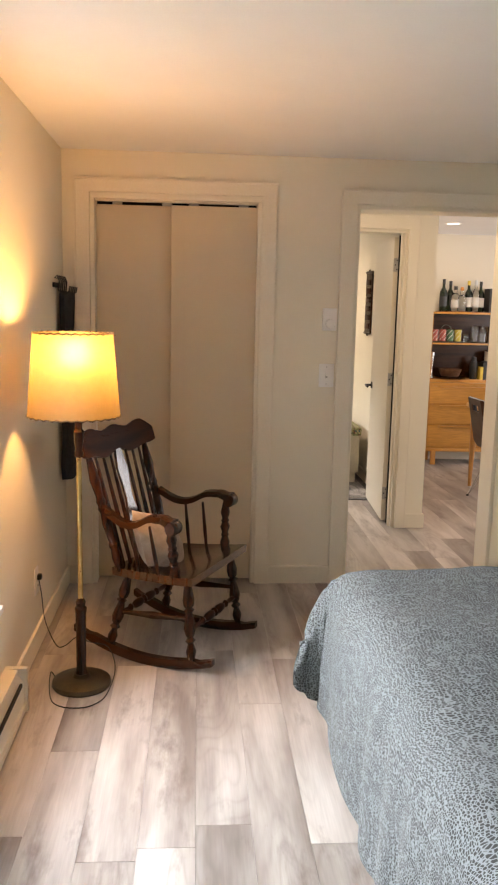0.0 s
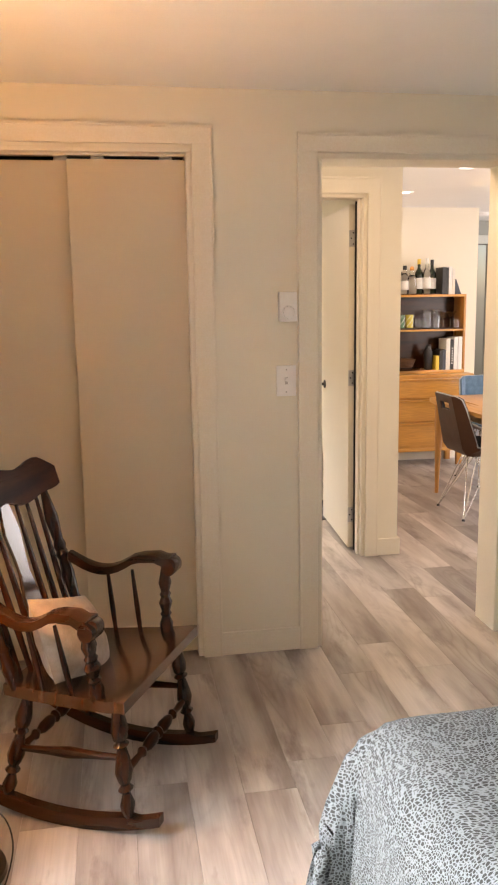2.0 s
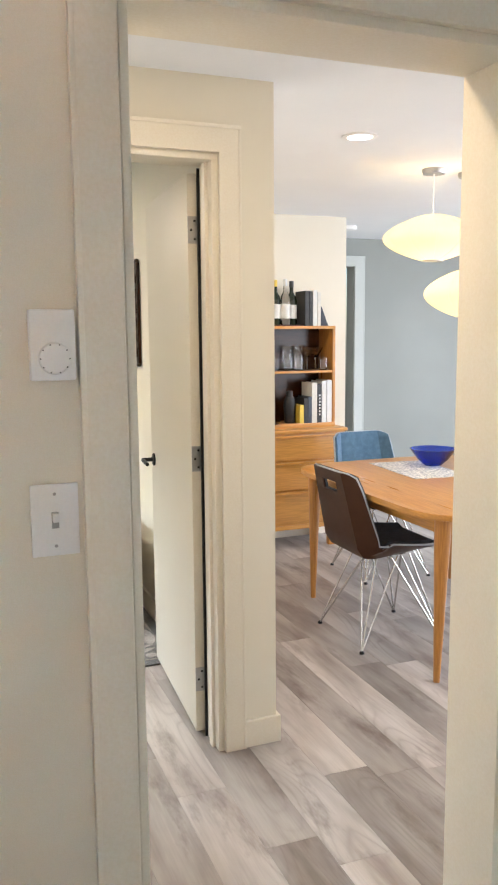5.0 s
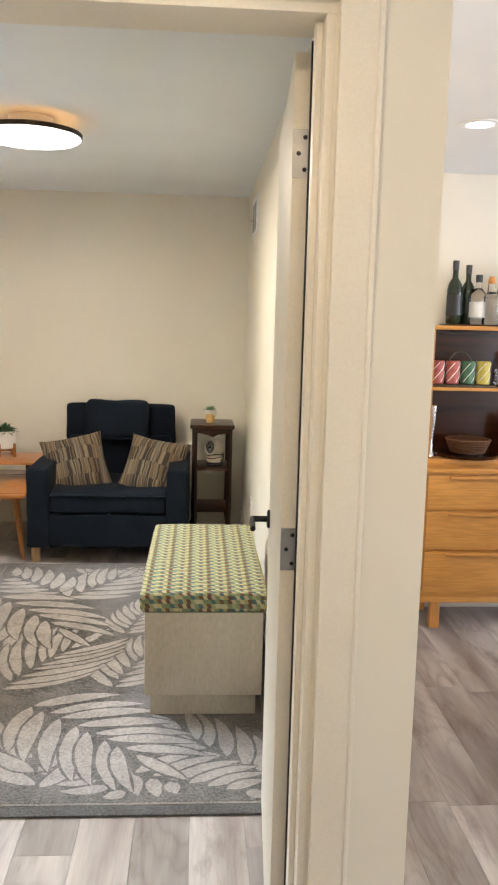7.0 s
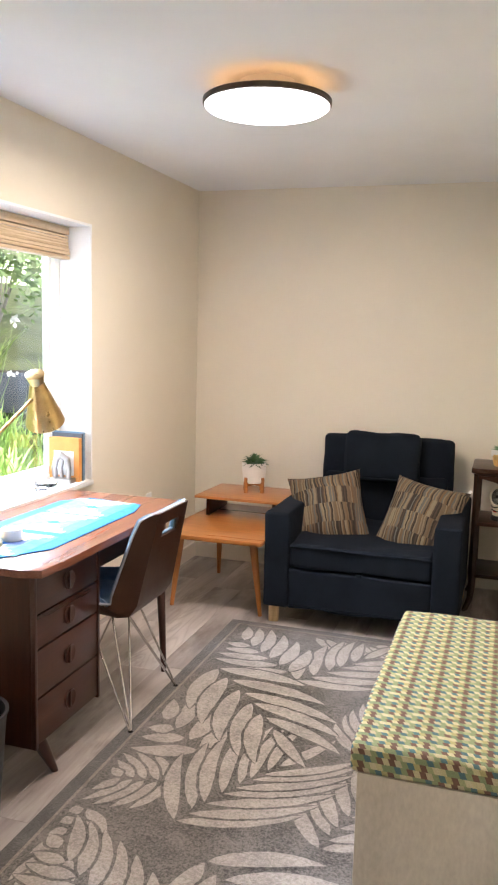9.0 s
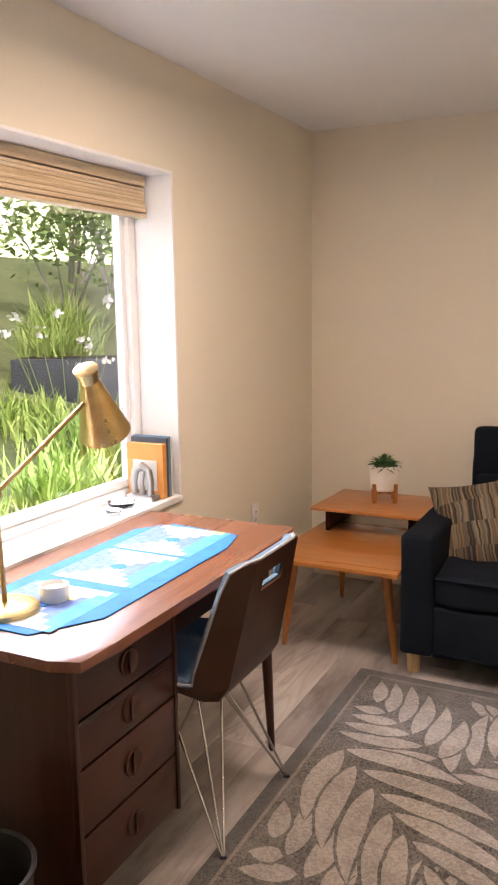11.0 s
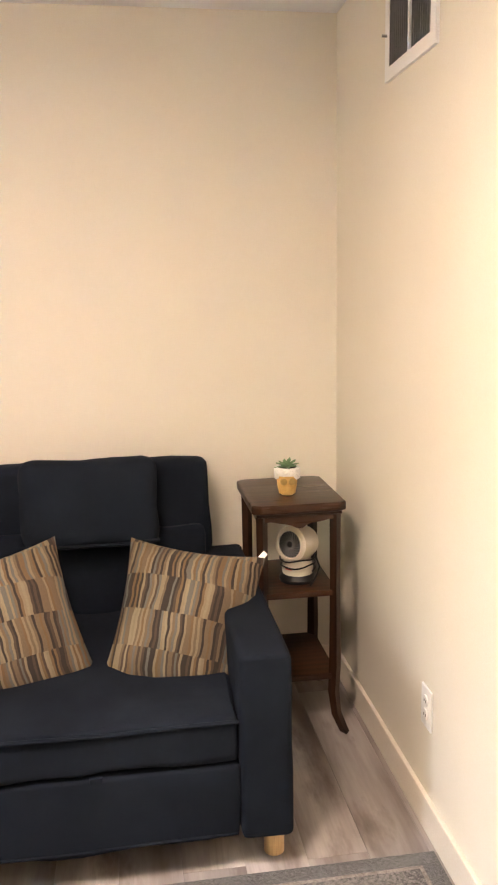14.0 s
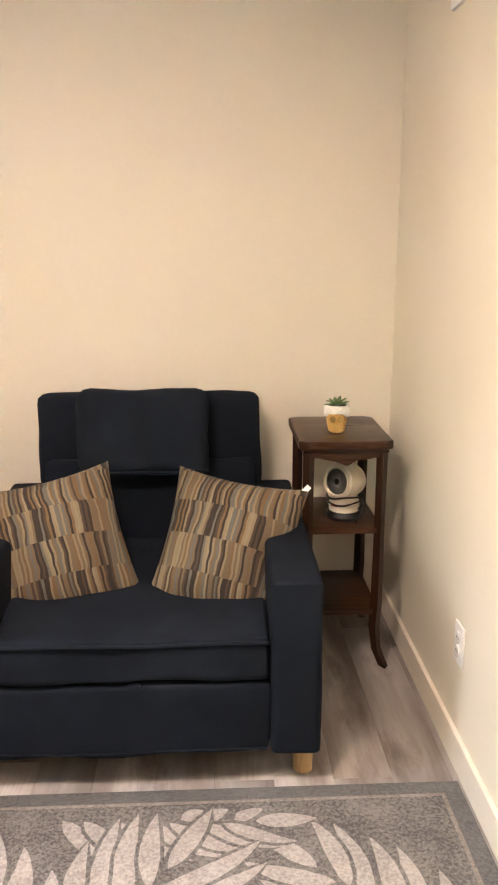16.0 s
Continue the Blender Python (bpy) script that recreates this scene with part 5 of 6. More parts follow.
part("base", box(-0.06, 0.06, -0.030, 0.030, 0, 0.022, 0.004), STEEL, be)
arch = [(-0.035, 0, 0.022), (-0.042, 0, 0.07), (-0.03, 0, 0.115), (0.0, 0, 0.135), (0.03, 0, 0.115), (0.038, 0, 0.07), (0.035, 0, 0.022)]
part("figure", merged(tube(arch, [0.013, 0.015, 0.016, 0.016, 0.015, 0.014, 0.013], 10), tube([(0.0, 0, 0.022), (-0.004, 0, 0.07), (0.004, 0, 0.115)], [0.011, 0.009, 0.011], 10)), STEEL, be, "arched cast figure")
single("glass_dish", merged(lathe([(0.02, 0), (0.05, 0.008), (0.055, 0.026), (0.050, 0.024), (0.02, 0.006)], 28), moved(lathe([(0.001, 0.0), (0.03, 0.002), (0.034, 0.018), (0.001, 0.02)], 18), pose(0.03, -0.09, 0))), GLASS, "clear glass dish on the window sill", "dish", pose(-0.20, 8.19, SZ))
# outlet by the desk
o2 = copy_thing(ot, pose(WX, 9.155, 0.508, 0, 0, 180))
o2["label"] = "white wall outlet above the desk"

# waste bin
bin_ = thing("waste_bin", 0.335, 6.86, 0, 0, "black plastic waste bin beside the desk", "bin")
part("body", lathe([(0.10, 0.002), (0.102, 0.004), (0.128, 0.33), (0.135, 0.345), (0.135, 0.352), (0.124, 0.350), (0.098, 0.012), (0.001, 0.012)], 40), BLACK_COVER, bin_)


# ---- shell chairs ----
def shell_point(u, v, grow=0.0):
    """Faceted bucket: flat seat and back with folded wings; v from the seat's front edge to the top of the back, u across."""
    s = 2 * u - 1
    a = abs(s)
    wing = max(0.0, (a - 0.6) / 0.4)
    if v < 0.42:
        t = v / 0.42
        y, z, half = 0.205 - 0.345 * t, 0.452 - 0.022 * t, 0.225 + 0.045 * t
        up, forth = 0.25 + 0.75 * t, 0.5 * t * t
    else:
        t = (v - 0.42) / 0.58
        bend = min(1.0, t / 0.18)
        y = -0.14 - 0.070 * math.sin(bend * math.pi / 2) - 0.085 * t
        z = 0.430 + 0.05 * bend * bend + 0.355 * max(0.0, t - 0.08) / 0.92
        half = 0.27 - 0.045 * t
        up, forth = 1.0 - bend, 0.5 + 0.5 * bend - 0.35 * t
        z -= 0.022 * max(0.0, t - 0.8) / 0.2 * wing ** 2
    side = half * 0.4 * wing
    x = half * min(a, 0.6) + side * 0.66
    return Vector((math.copysign(x + grow * wing, s), y + side * 0.78 * forth, z + side * 0.72 * up))


def shell_chair(x, y, rz, inner, label, group, slot=True):
    ch = thing("shell_chair", x, y, 0, rz, label, "chair", group)
    part("shell", sheet(lambda u, v: shell_point(u, v), 20, 26, 0.007, lambda i, j: slot and 7 <= i <= 12 and 22 <= j <= 23), VENEER, ch, "glossy brown moulded shell with grip slot")
    part("upholstery", sheet(lambda u, v: shell_point(u, v, -0.004) + Vector((0, 0.006 * min(1, v * 2), 0.010 * (1 - v))), 20, 26, -0.012, lambda i, j: slot and 7 <= i <= 12 and 22 <= j <= 23), inner, ch, "fabric seat lining")
    rim = [shell_point(0, k / 16) for k in range(17)] + [shell_point(k / 8, 1) for k in range(1, 8)] + [shell_point(1, 1 - k / 16) for k in range(17)]
    part("piping", tube(rim, 0.0055, 6), SHELL_EDGE, ch, "pale grey edge piping")
    part("hub_plate", box(-0.09, 0.09, -0.10, 0.08, 0.408, 0.420, 0.003), BLACK_METAL, ch)
    for sx in (-1, 1):
        for sy in (-1, 1):
            foot = Vector((sx * 0.215, sy * 0.215 - 0.01, 0.0))
            part("wire_leg", merged(rod((sx * 0.105, sy * 0.09, 0.412), foot + Vector((0, 0, 0.012)), 0.0045), rod((-sx * 0.02, sy * 0.10, 0.412), foot + Vector((-sx * 0.004, 0, 0.012)), 0.0045), rod((sx * 0.115, -sy * 0.02, 0.412), foot + Vector((0, -sy * 0.004, 0.012)), 0.0045)), CHROME, ch, "chrome wire strut group")
            part("glide", moved(lathe([(0.011, 0), (0.012, 0.006), (0.006, 0.014)], 12), Matrix.Translation(foot)), BLACK_METAL, ch, "black rubber glide")
    return ch


shell_chair(0.345, 7.735, 90, BLUE_FABRIC, "brown moulded shell chair pushed in at the desk", "shell chairs")
shell_chair(3.055, 6.19, -90, DARK_FABRIC, "brown moulded shell chair with dark blue seat at the dining table", "shell chairs")
shell_chair(3.575, 7.08, 180, BLUE_FABRIC, "shell chair with blue fabric back at the table end", "shell chairs", False)

# ---- dining room ----
dt = thing("dining_table", 3.43, 6.19, 0, 0, "honey maple dining table with tapered legs", "dining table")
TW, TL = 0.555, 0.71
out = []
for k in range(36):
    a = 2 * math.pi * k / 36
    c, s = math.cos(a), math.sin(a)
    out.append((TW * math.copysign(abs(c) ** 0.28, c), TL * math.copysign(abs(s) ** 0.28, s)))
part("tabletop", slab(out, 0.708, 0.735, 0.006), GOLD_Y, dt)
for s in (-1, 1):
    part("apron", box(s * 0.44 - 0.01, s * 0.44 + 0.01, -0.58, 0.58, 0.635, 0.708, 0.002), GOLD_Y, dt)
    part("apron", box(-0.43, 0.43, s * 0.60 - 0.01, s * 0.60 + 0.01, 0.635, 0.708, 0.002), GOLD_X, dt)
    for t in (-1, 1):
        part("leg", turned((s * 0.445, t * 0.60, 0.708), (s * 0.455, t * 0.595, 0.0), [(0, 0.034), (0.12, 0.034), (1, 0.014)]), GOLD_Z, dt)
MAT_WEAVE = surface("woven_placemat", (0.30, 0.32, 0.36), (0.72, 0.70, 0.66), 0.9, 70, fine=400, relief=0.4, spread=(0.4, 0.6))
single("place_mat", slab([(-0.15, -0.27), (0.16, -0.27), (0.16, 0.24), (-0.15, 0.26)], 0, 0.003), MAT_WEAVE, "woven grey and white place mat on the dining table", "place mat", pose(3.448, 6.510, 0.735, 0, 0, -4), smooth=0)
BLUE_GLASS = clear_glass("cobalt_glass", (0.03, 0.10, 0.75), 0.05)
bowl_prof = [(0.045, 0.0), (0.05, 0.004), (0.085, 0.035), (0.115, 0.075), (0.128, 0.092), (0.122, 0.092), (0.08, 0.042), (0.045, 0.010), (0.001, 0.008)]
single("glass_bowl", lathe(bowl_prof, 24), BLUE_GLASS, "cobalt blue fluted glass bowl on the place mat", "bowl", pose(3.595, 6.569, 0.7385))


def pendant(x, y, z, w, h, label):
    p = thing("pendant_lamp", x, y, z, 0, label, "pendant lamp", "pendant lamps over the table")
    prof = []
    for k in range(19):
        t = k / 18
        prof.append((0.05 + (w / 2 - 0.05) * math.sin(math.pi * t) ** 0.85, h * (t - 0.5)))
    part("shade", lathe(prof, 40, False), PENDANT, p, "cream ribbed bubble shade")
    for k in range(12):
        a = 2 * math.pi * k / 12
        part("rib", tube([(1.004 * r * math.cos(a), 1.004 * r * math.sin(a), zz) for r, zz in prof], 0.0012, 4), PENDANT, p)
    part("ring", lathe([(0.048, -h / 2 - 0.004), (0.054, -h / 2 - 0.004), (0.054, -h / 2 + 0.004), (0.048, -h / 2 + 0.004)], 24, False), STEEL, p)
    part("cord", rod((0, 0, h / 2), (0, 0, 2.272 - z - 0.02), 0.0035), PLASTIC, p)
    part("canopy", lathe([(0.055, 2.272 - z - 0.024), (0.06, 2.272 - z - 0.012), (0.06, 2.272 - z)], 24), STEEL, p)


pendant(3.47, 6.43, 1.935, 0.50, 0.225, "cream saucer-shaped bubble pendant lamp, lit")
pendant(3.70, 6.45, 1.66, 0.44, 0.24, "lower cream bubble pendant lamp, lit")
# the third, over the hall, is unseen: added for warm light above the office door
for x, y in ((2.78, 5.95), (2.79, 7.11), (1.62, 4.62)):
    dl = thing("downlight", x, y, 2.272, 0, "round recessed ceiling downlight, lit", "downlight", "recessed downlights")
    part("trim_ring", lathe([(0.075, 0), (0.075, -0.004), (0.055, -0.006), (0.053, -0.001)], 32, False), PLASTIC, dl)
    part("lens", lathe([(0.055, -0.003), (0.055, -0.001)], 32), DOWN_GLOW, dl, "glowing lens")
sd = thing("smoke_detector", 4.10, 8.50, 2.272, 0, "white round smoke detector on the ceiling", "smoke detector")
part("body", lathe([(0.055, -0.03), (0.064, -0.022), (0.066, 0)], 28), PLASTIC, sd)

# cabinet with hutch
cb = thing("dresser_cabinet", 3.26, 7.905, 0, 0, "honey maple three-drawer cabinet", "cabinet")
part("top", box(-0.435, 0.435, -0.172, 0.165, 0.796, 0.820, 0.005), GOLD_X, cb)
part("body", box(-0.425, 0.425, -0.150, 0.165, 0.165, 0.796, 0.004), GOLD_X, cb)
for z0, z1 in ((0.615, 0.785), (0.412, 0.603), (0.195, 0.400)):
    dr = part("drawer", box(-0.405, 0.405, -0.166, -0.150, z0, z1, 0.004), GOLD_X, cb)
    part("pull", box(-0.30, 0.405, -0.186, -0.164, z1 - 0.018, z1 - 0.002, 0.006), GOLD_X, dr, "long routed lip pull")
part("plinth", box(-0.415, 0.415, -0.155, 0.150, 0.135, 0.165, 0.003), GOLD_X, cb)
for sx in (-1, 1):
    for y in (-0.13, 0.13):
        part("foot", box(sx * 0.33 - 0.025, sx * 0.33 + 0.025, y - 0.02, y + 0.02, 0, 0.135, 0.004), GOLD_Z, cb)
ht = thing("hutch_shelf", 3.255, 7.935, 0.820, 0, "open maple hutch shelf standing on the cabinet", "shelf unit")
part("bottom_board", box(-0.395, 0.395, -0.10, 0.125, 0.0, 0.030, 0.003), GOLD_X, ht)
part("top_board", box(-0.395, 0.395, -0.10, 0.125, 0.670, 0.690, 0.003), GOLD_X, ht)
for s in (-1, 1):
    part("side", box(s * 0.385 - 0.010, s * 0.385 + 0.010, -0.098, 0.125, 0.030, 0.670, 0.002), GOLD_Z, ht)
part("shelf", box(-0.375, 0.375, -0.095, 0.118, 0.372, 0.388, 0.002), GOLD_X, ht)
part("back_panel", box(-0.375, 0.375, 0.118, 0.125, 0.030, 0.670), WALNUT_X, ht, "dark back panel")

DARK_GLASS = surface("dark_bottle_glass", (0.008, 0.014, 0.008), (0.018, 0.03, 0.014), 0.12, 10, relief=0)
WICKER = surface("brown_wicker", (0.060, 0.024, 0.009), (0.16, 0.070, 0.028), 0.6, 60, stretch=(1, 1, 3), relief=0.6)
RED_T = surface("red_cord", (0.26, 0.050, 0.042), (0.40, 0.11, 0.09), 0.6, 40, relief=0.3)
GREEN_T = surface("green_cord", (0.030, 0.085, 0.040), (0.060, 0.15, 0.075), 0.6, 40, relief=0.3)
YELLOW_T = surface("yellow_cord", (0.40, 0.33, 0.04), (0.52, 0.43, 0.08), 0.6, 40, relief=0.3)


def bottle(x, y, z, r, h, body, capmat, lab, label):
    b = thing("bottle", x, y, z, 0, label, "bottle", "bottles on the hutch")
    part("body", lathe([(r * 0.9, 0), (r, 0.006), (r, h * 0.55), (r * 0.85, h * 0.64), (r * 0.38, h * 0.74), (r * 0.34, h * 0.96), (r * 0.40, h * 0.97), (r * 0.40, h)], 20), body, b)
    part("cap", lathe([(r * 0.42, h * 0.86), (r * 0.42, h + 0.003)], 14), capmat, b)
    if lab:
        part("label", lathe([(r * 1.01, h * 0.14), (r * 1.01, h * 0.46)], 20, False), lab, b, "paper label")


HT = 1.510
for row in ((2.99, 7.93, 0.037, 0.305, DARK_GLASS, BLACK_COVER, BLACK_COVER, "dark green wine bottle with black foil"),
            (3.115, 7.94, 0.042, 0.24, GLASS, BLACK_COVER, WHITE_COVER, "clear spirit bottle with white label"),
            (3.075, 7.985, 0.036, 0.29, DARK_GLASS, BLACK_COVER, None, "dark wine bottle at the back"),
            (3.25, 7.95, 0.037, 0.295, DARK_GLASS, YELLOW_COVER, WHITE_COVER, "dark wine bottle with yellow capsule"),
            (3.315, 7.93, 0.034, 0.30, GLASS, WHITE_COVER, WHITE_COVER, "slim clear bottle with white label"),
            (3.375, 7.96, 0.037, 0.29, DARK_GLASS, BLACK_COVER, WHITE_COVER, "black wine bottle with grey label")):
    bottle(row[0], row[1], HT + 0.010, *row[2:])
tray = thing("serving_tray", 3.17, 7.945, HT, 0, "flat brown wooden tray under the bottles", "tray")
part("board", box(-0.22, 0.25, -0.075, 0.08, 0, 0.009, 0.003), WALNUT_X, tray)
jar = thing("decanter", 3.175, 7.925, HT + 0.010, 0, "clear glass decanter in a wicker holder", "decanter")
part("flask", lathe([(0.042, 0), (0.046, 0.01), (0.046, 0.13), (0.02, 0.16), (0.018, 0.20)], 22), GLASS, jar)
part("stopper", lathe([(0.016, 0.20), (0.02, 0.215), (0.012, 0.235)], 14), ORANGE, jar)
for k, (w, h, cov) in enumerate(((0.03, 0.235, BLACK_COVER), (0.022, 0.232, BLACK_COVER), (0.03, 0.24, WHITE_COVER), (0.022, 0.225, PAPER))):
    book(3.455 + (0, 0.03, 0.06, 0.09)[k], 7.955, HT, w, 0.16, h, cov, 0, ("black bound book on the hutch", "black bound book on the hutch", "spiral bound white notebook on the hutch", "pale notebook on the hutch")[k], 0, "books on the hutch")
single("bookend_wedge", slab([(-0.035, 0.0), (0.045, 0.0), (0.01, 0.06), (-0.01, 0.135), (-0.035, 0.10)], -0.03, 0.03, 0.006), SLATE, "dark stone bookend on the hutch", "bookend", pose(3.60, 7.955, HT, 90, 0, 0))
S1 = 0.820 + 0.388
for k, m in enumerate((RED_T, RED_T, GREEN_T, YELLOW_T)):
    t = thing("tumbler", 2.915 + 0.078 * k, 7.90, S1 + 0.014, 0, ("red and white swirled tumbler in the carrier", "pink swirled tumbler in the carrier", "green swirled tumbler in the carrier", "yellow swirled tumbler in the carrier")[k], "tumbler", "tumblers in the carrier")
    part("cup", lathe([(0.030, 0), (0.034, 0.004), (0.035, 0.115), (0.032, 0.115), (0.030, 0.01), (0.001, 0.008)], 24), m, t)
    for j in range(5):
        part("stripe", tube([(0.0352 * math.cos(a), 0.0352 * math.sin(a), 0.012 + 0.095 * q / 8) for q in range(9) for a in [2 * math.pi * j / 5 + 0.28 * q]], 0.0022, 4), WHITE_COVER, t)
carrier = thing("wire_carrier", 3.03, 7.90, S1, 0, "black wire tumbler carrier with looped handle", "carrier")
part("tray", box(-0.17, 0.17, -0.045, 0.045, 0, 0.012, 0.004), BRONZE, carrier)
part("loop", tube([(0.06 * math.cos(a), 0.0, 0.10 + 0.075 * math.sin(a)) for a in [math.pi * k / 12 for k in range(13)]], 0.0035, 6), BRONZE, carrier)


def glassware(x, y, z, kind):
    g = {"tumbler": [(0.028, 0), (0.032, 0.004), (0.036, 0.085), (0.034, 0.085), (0.029, 0.012), (0.001, 0.010)],
         "stem": [(0.032, 0), (0.032, 0.003), (0.005, 0.008), (0.004, 0.085), (0.02, 0.10), (0.052, 0.155), (0.050, 0.155), (0.018, 0.104), (0.001, 0.096)],
         "pitcher": [(0.04, 0), (0.044, 0.005), (0.05, 0.08), (0.040, 0.15), (0.046, 0.17), (0.043, 0.17), (0.036, 0.15), (0.046, 0.08), (0.04, 0.012), (0.001, 0.01)]}[kind]
    return single("glass", lathe(g, 22), GLASS, {"tumbler": "short clear drinking glass on the hutch shelf", "stem": "clear stemmed cocktail glass on the hutch shelf", "pitcher": "clear glass pitcher on the hutch shelf"}[kind], "glass", pose(x, y, z), "glassware on the hutch")


for x, y, kind in ((3.32, 7.90, "tumbler"), (3.34, 7.97, "pitcher"), (3.40, 7.90, "tumbler"), (3.43, 7.97, "pitcher"), (3.47, 7.91, "stem"), (3.55, 7.94, "stem"), (3.575, 7.88, "tumbler"), (3.25, 7.95, "tumbler")):
    glassware(x, y, S1, kind)
S0 = 0.850
bk = thing("wicker_basket", 3.10, 7.915, S0 + 0.026, 0, "round brown wicker basket on a tray", "basket")
for k in range(6):
    part("coil", moved(lathe([(0.085 + 0.005 * k, 0), (0.091 + 0.005 * k, 0.006), (0.085 + 0.005 * k, 0.012), (0.079 + 0.005 * k, 0.006)], 32, False), pose(0, 0, 0.012 * k)), WICKER, bk)
part("bottom", lathe([(0.08, 0), (0.08, 0.005)], 28), WICKER, bk)
single("round_tray", lathe([(0.12, 0), (0.150, 0.006), (0.158, 0.022), (0.152, 0.022), (0.10, 0.012), (0.001, 0.010)], 36), WALNUT_X, "round dark wooden tray in the hutch", "tray", pose(3.10, 7.915, S0))
vs = thing("silver_vase", 2.905, 7.91, S0, 0, "slim silver candlestick in the hutch", "candlestick")
part("body", lathe([(0.03, 0), (0.032, 0.006), (0.016, 0.03), (0.012, 0.10), (0.02, 0.16), (0.024, 0.26), (0.02, 0.265)], 20), CHROME, vs)
sh = thing("cocktail_shaker", 3.335, 7.905, S0, 0, "matte black cocktail shaker in the hutch", "shaker")
part("body", lathe([(0.033, 0), (0.036, 0.005), (0.042, 0.13), (0.040, 0.15), (0.028, 0.18)], 24), BLACK_COVER, sh)
part("cap", lathe([(0.024, 0.18), (0.023, 0.215), (0.018, 0.22)], 20), BLACK_COVER, sh)
for k, (x, w, h, cov, label) in enumerate(((3.395, 0.03, 0.125, YELLOW_COVER, "small yellow and black book"), (3.428, 0.028, 0.17, BLACK_COVER, "black book"), (3.458, 0.026, 0.18, SLATE, "dark book"), (3.492, 0.038, 0.275, PAPER, "tall beige book"), (3.53, 0.03, 0.265, BLACK_COVER, "tall black book with white lettering"), (3.565, 0.034, 0.285, WHITE_COVER, "tall pale grey book"), (3.605, 0.036, 0.29, WHITE_COVER, "tall white book"))):
    book(x, 7.92, S0, w, 0.17, h, cov, 0, label + " in the hutch", 0, "books in the hutch")
single("spine_lettering", boxes(*[(3.526, 3.536, 7.8332, 7.8342, S0 + 0.05 + 0.022 * k, S0 + 0.062 + 0.022 * k) for k in range(7)]), WHITE_COVER, "white lettering bars on a black spine", "lettering", smooth=0)

# ---- bedroom ----
th = thing("thermostat", 1.257, NY, 1.447, 0, "white wall thermostat with round dial", "thermostat")
part("body", box(-0.037, 0.037, -0.026, 0, -0.058, 0.058, 0.005), PLASTIC, th)
dial = part("dial", moved(lathe([(0.026, 0), (0.025, 0.006), (0.022, 0.008)], 30), pose(0.002, -0.026, -0.022, 90, 0, 0)), PLASTIC, th, "round white dial")
part("dial_marks", boxes(*[(0.002 + 0.0235 * math.cos(a) - 0.001, 0.002 + 0.0235 * math.cos(a) + 0.001, -0.0347, -0.0337, -0.022 + 0.0235 * math.sin(a) - 0.001, -0.022 + 0.0235 * math.sin(a) + 0.001) for a in [2 * math.pi * k / 10 for k in range(10)]]), BLACK_COVER, dial, "", 0)
ls = thing("light_switch", 1.252, NY, 1.152, 0, "white wall switch plate with toggle", "switch")
part("plate", box(-0.040, 0.040, -0.006, 0, -0.062, 0.062, 0.002), PLASTIC, ls)
part("collar", box(-0.006, 0.006, -0.0072, -0.006, -0.014, 0.014), STEEL, ls, "metal toggle collar")
part("toggle", box(-0.005, 0.005, -0.018, -0.006, -0.002, 0.014, 0.002), PLASTIC, ls)
for dz in (-0.045, 0.045):
    part("screw", moved(lathe([(0.003, 0), (0.002, 0.001)], 8), pose(0, -0.006, dz, 90, 0, 0)), STEEL, ls)

# baseboard heater under the bedroom window
bh = thing("baseboard_heater", WX, 0.65, 0, 0, "cream metal electric baseboard heater", "heater")
part("cover", slab([(0.002, 0.02), (0.078, 0.02), (0.078, 0.045), (0.070, 0.05), (0.070, 0.125), (0.05, 0.16), (0.05, 0.175), (0.002, 0.178)], -2.15, 2.14), TRIM, bh).matrix_local = Matrix(((1, 0, 0, 0), (0, 0, -1, 0), (0, 1, 0, 0), (0, 0, 0, 1)))
# slot's shade laid on the cover as a dark strip
part("slot", box(0.066, 0.0745, -2.12, 2.10, 0.128, 0.142), GAP_SHADE, bh, "near-black strip for the shaded outlet slot", 0)
part("end_cap", box(0.0, 0.084, 2.14, 2.165, 0.01, 0.180, 0.004), TRIM, bh)


def eased(pts, n=6):
    """A smooth curve through the points."""
    p = [Vector(q) for q in pts]
    out_ = []
    for i in range(len(p) - 1):
        a, b, c, d = p[max(i - 1, 0)], p[i], p[i + 1], p[min(i + 2, len(p) - 1)]
        for k in range(n):
            t = k / n
            out_.append(0.5 * (2 * b + (c - a) * t + (2 * a - 5 * b + 4 * c - d) * t * t + (3 * b - a - 3 * c + d) * t ** 3))
    return [(q.x, q.y, max(q.z, 0.003)) for q in out_ + [p[-1]]]


# floor lamp
fl = thing("floor_lamp", 0.12, 3.03, 0, 0, "brass and wood floor lamp with glowing parchment shade", "floor lamp")
part("base", lathe([(0.112, 0.0), (0.116, 0.008), (0.113, 0.022), (0.09, 0.032), (0.035, 0.038), (0.028, 0.05)], 44), BRONZE, fl, "dark bronze round base")
part("lower_column", lathe([(0.022, 0.045), (0.019, 0.08), (0.021, 0.30), (0.024, 0.32), (0.017, 0.33), (0.020, 0.345), (0.012, 0.36)], 24), WALNUT_Z, fl, "turned wooden lower column")
part("pole", lathe([(0.010, 0.35), (0.010, 0.93)], 18), BRASS, fl, "brass pole")
part("upper_turning", lathe([(0.010, 0.92), (0.018, 0.925), (0.018, 0.94), (0.013, 0.95), (0.019, 0.99), (0.022, 1.02), (0.014, 1.03), (0.014, 1.06), (0.009, 1.07)], 24), WALNUT_Z, fl, "turned wooden collar")
part("socket", lathe([(0.009, 1.06), (0.014, 1.10), (0.016, 1.15)], 18), BRASS, fl)
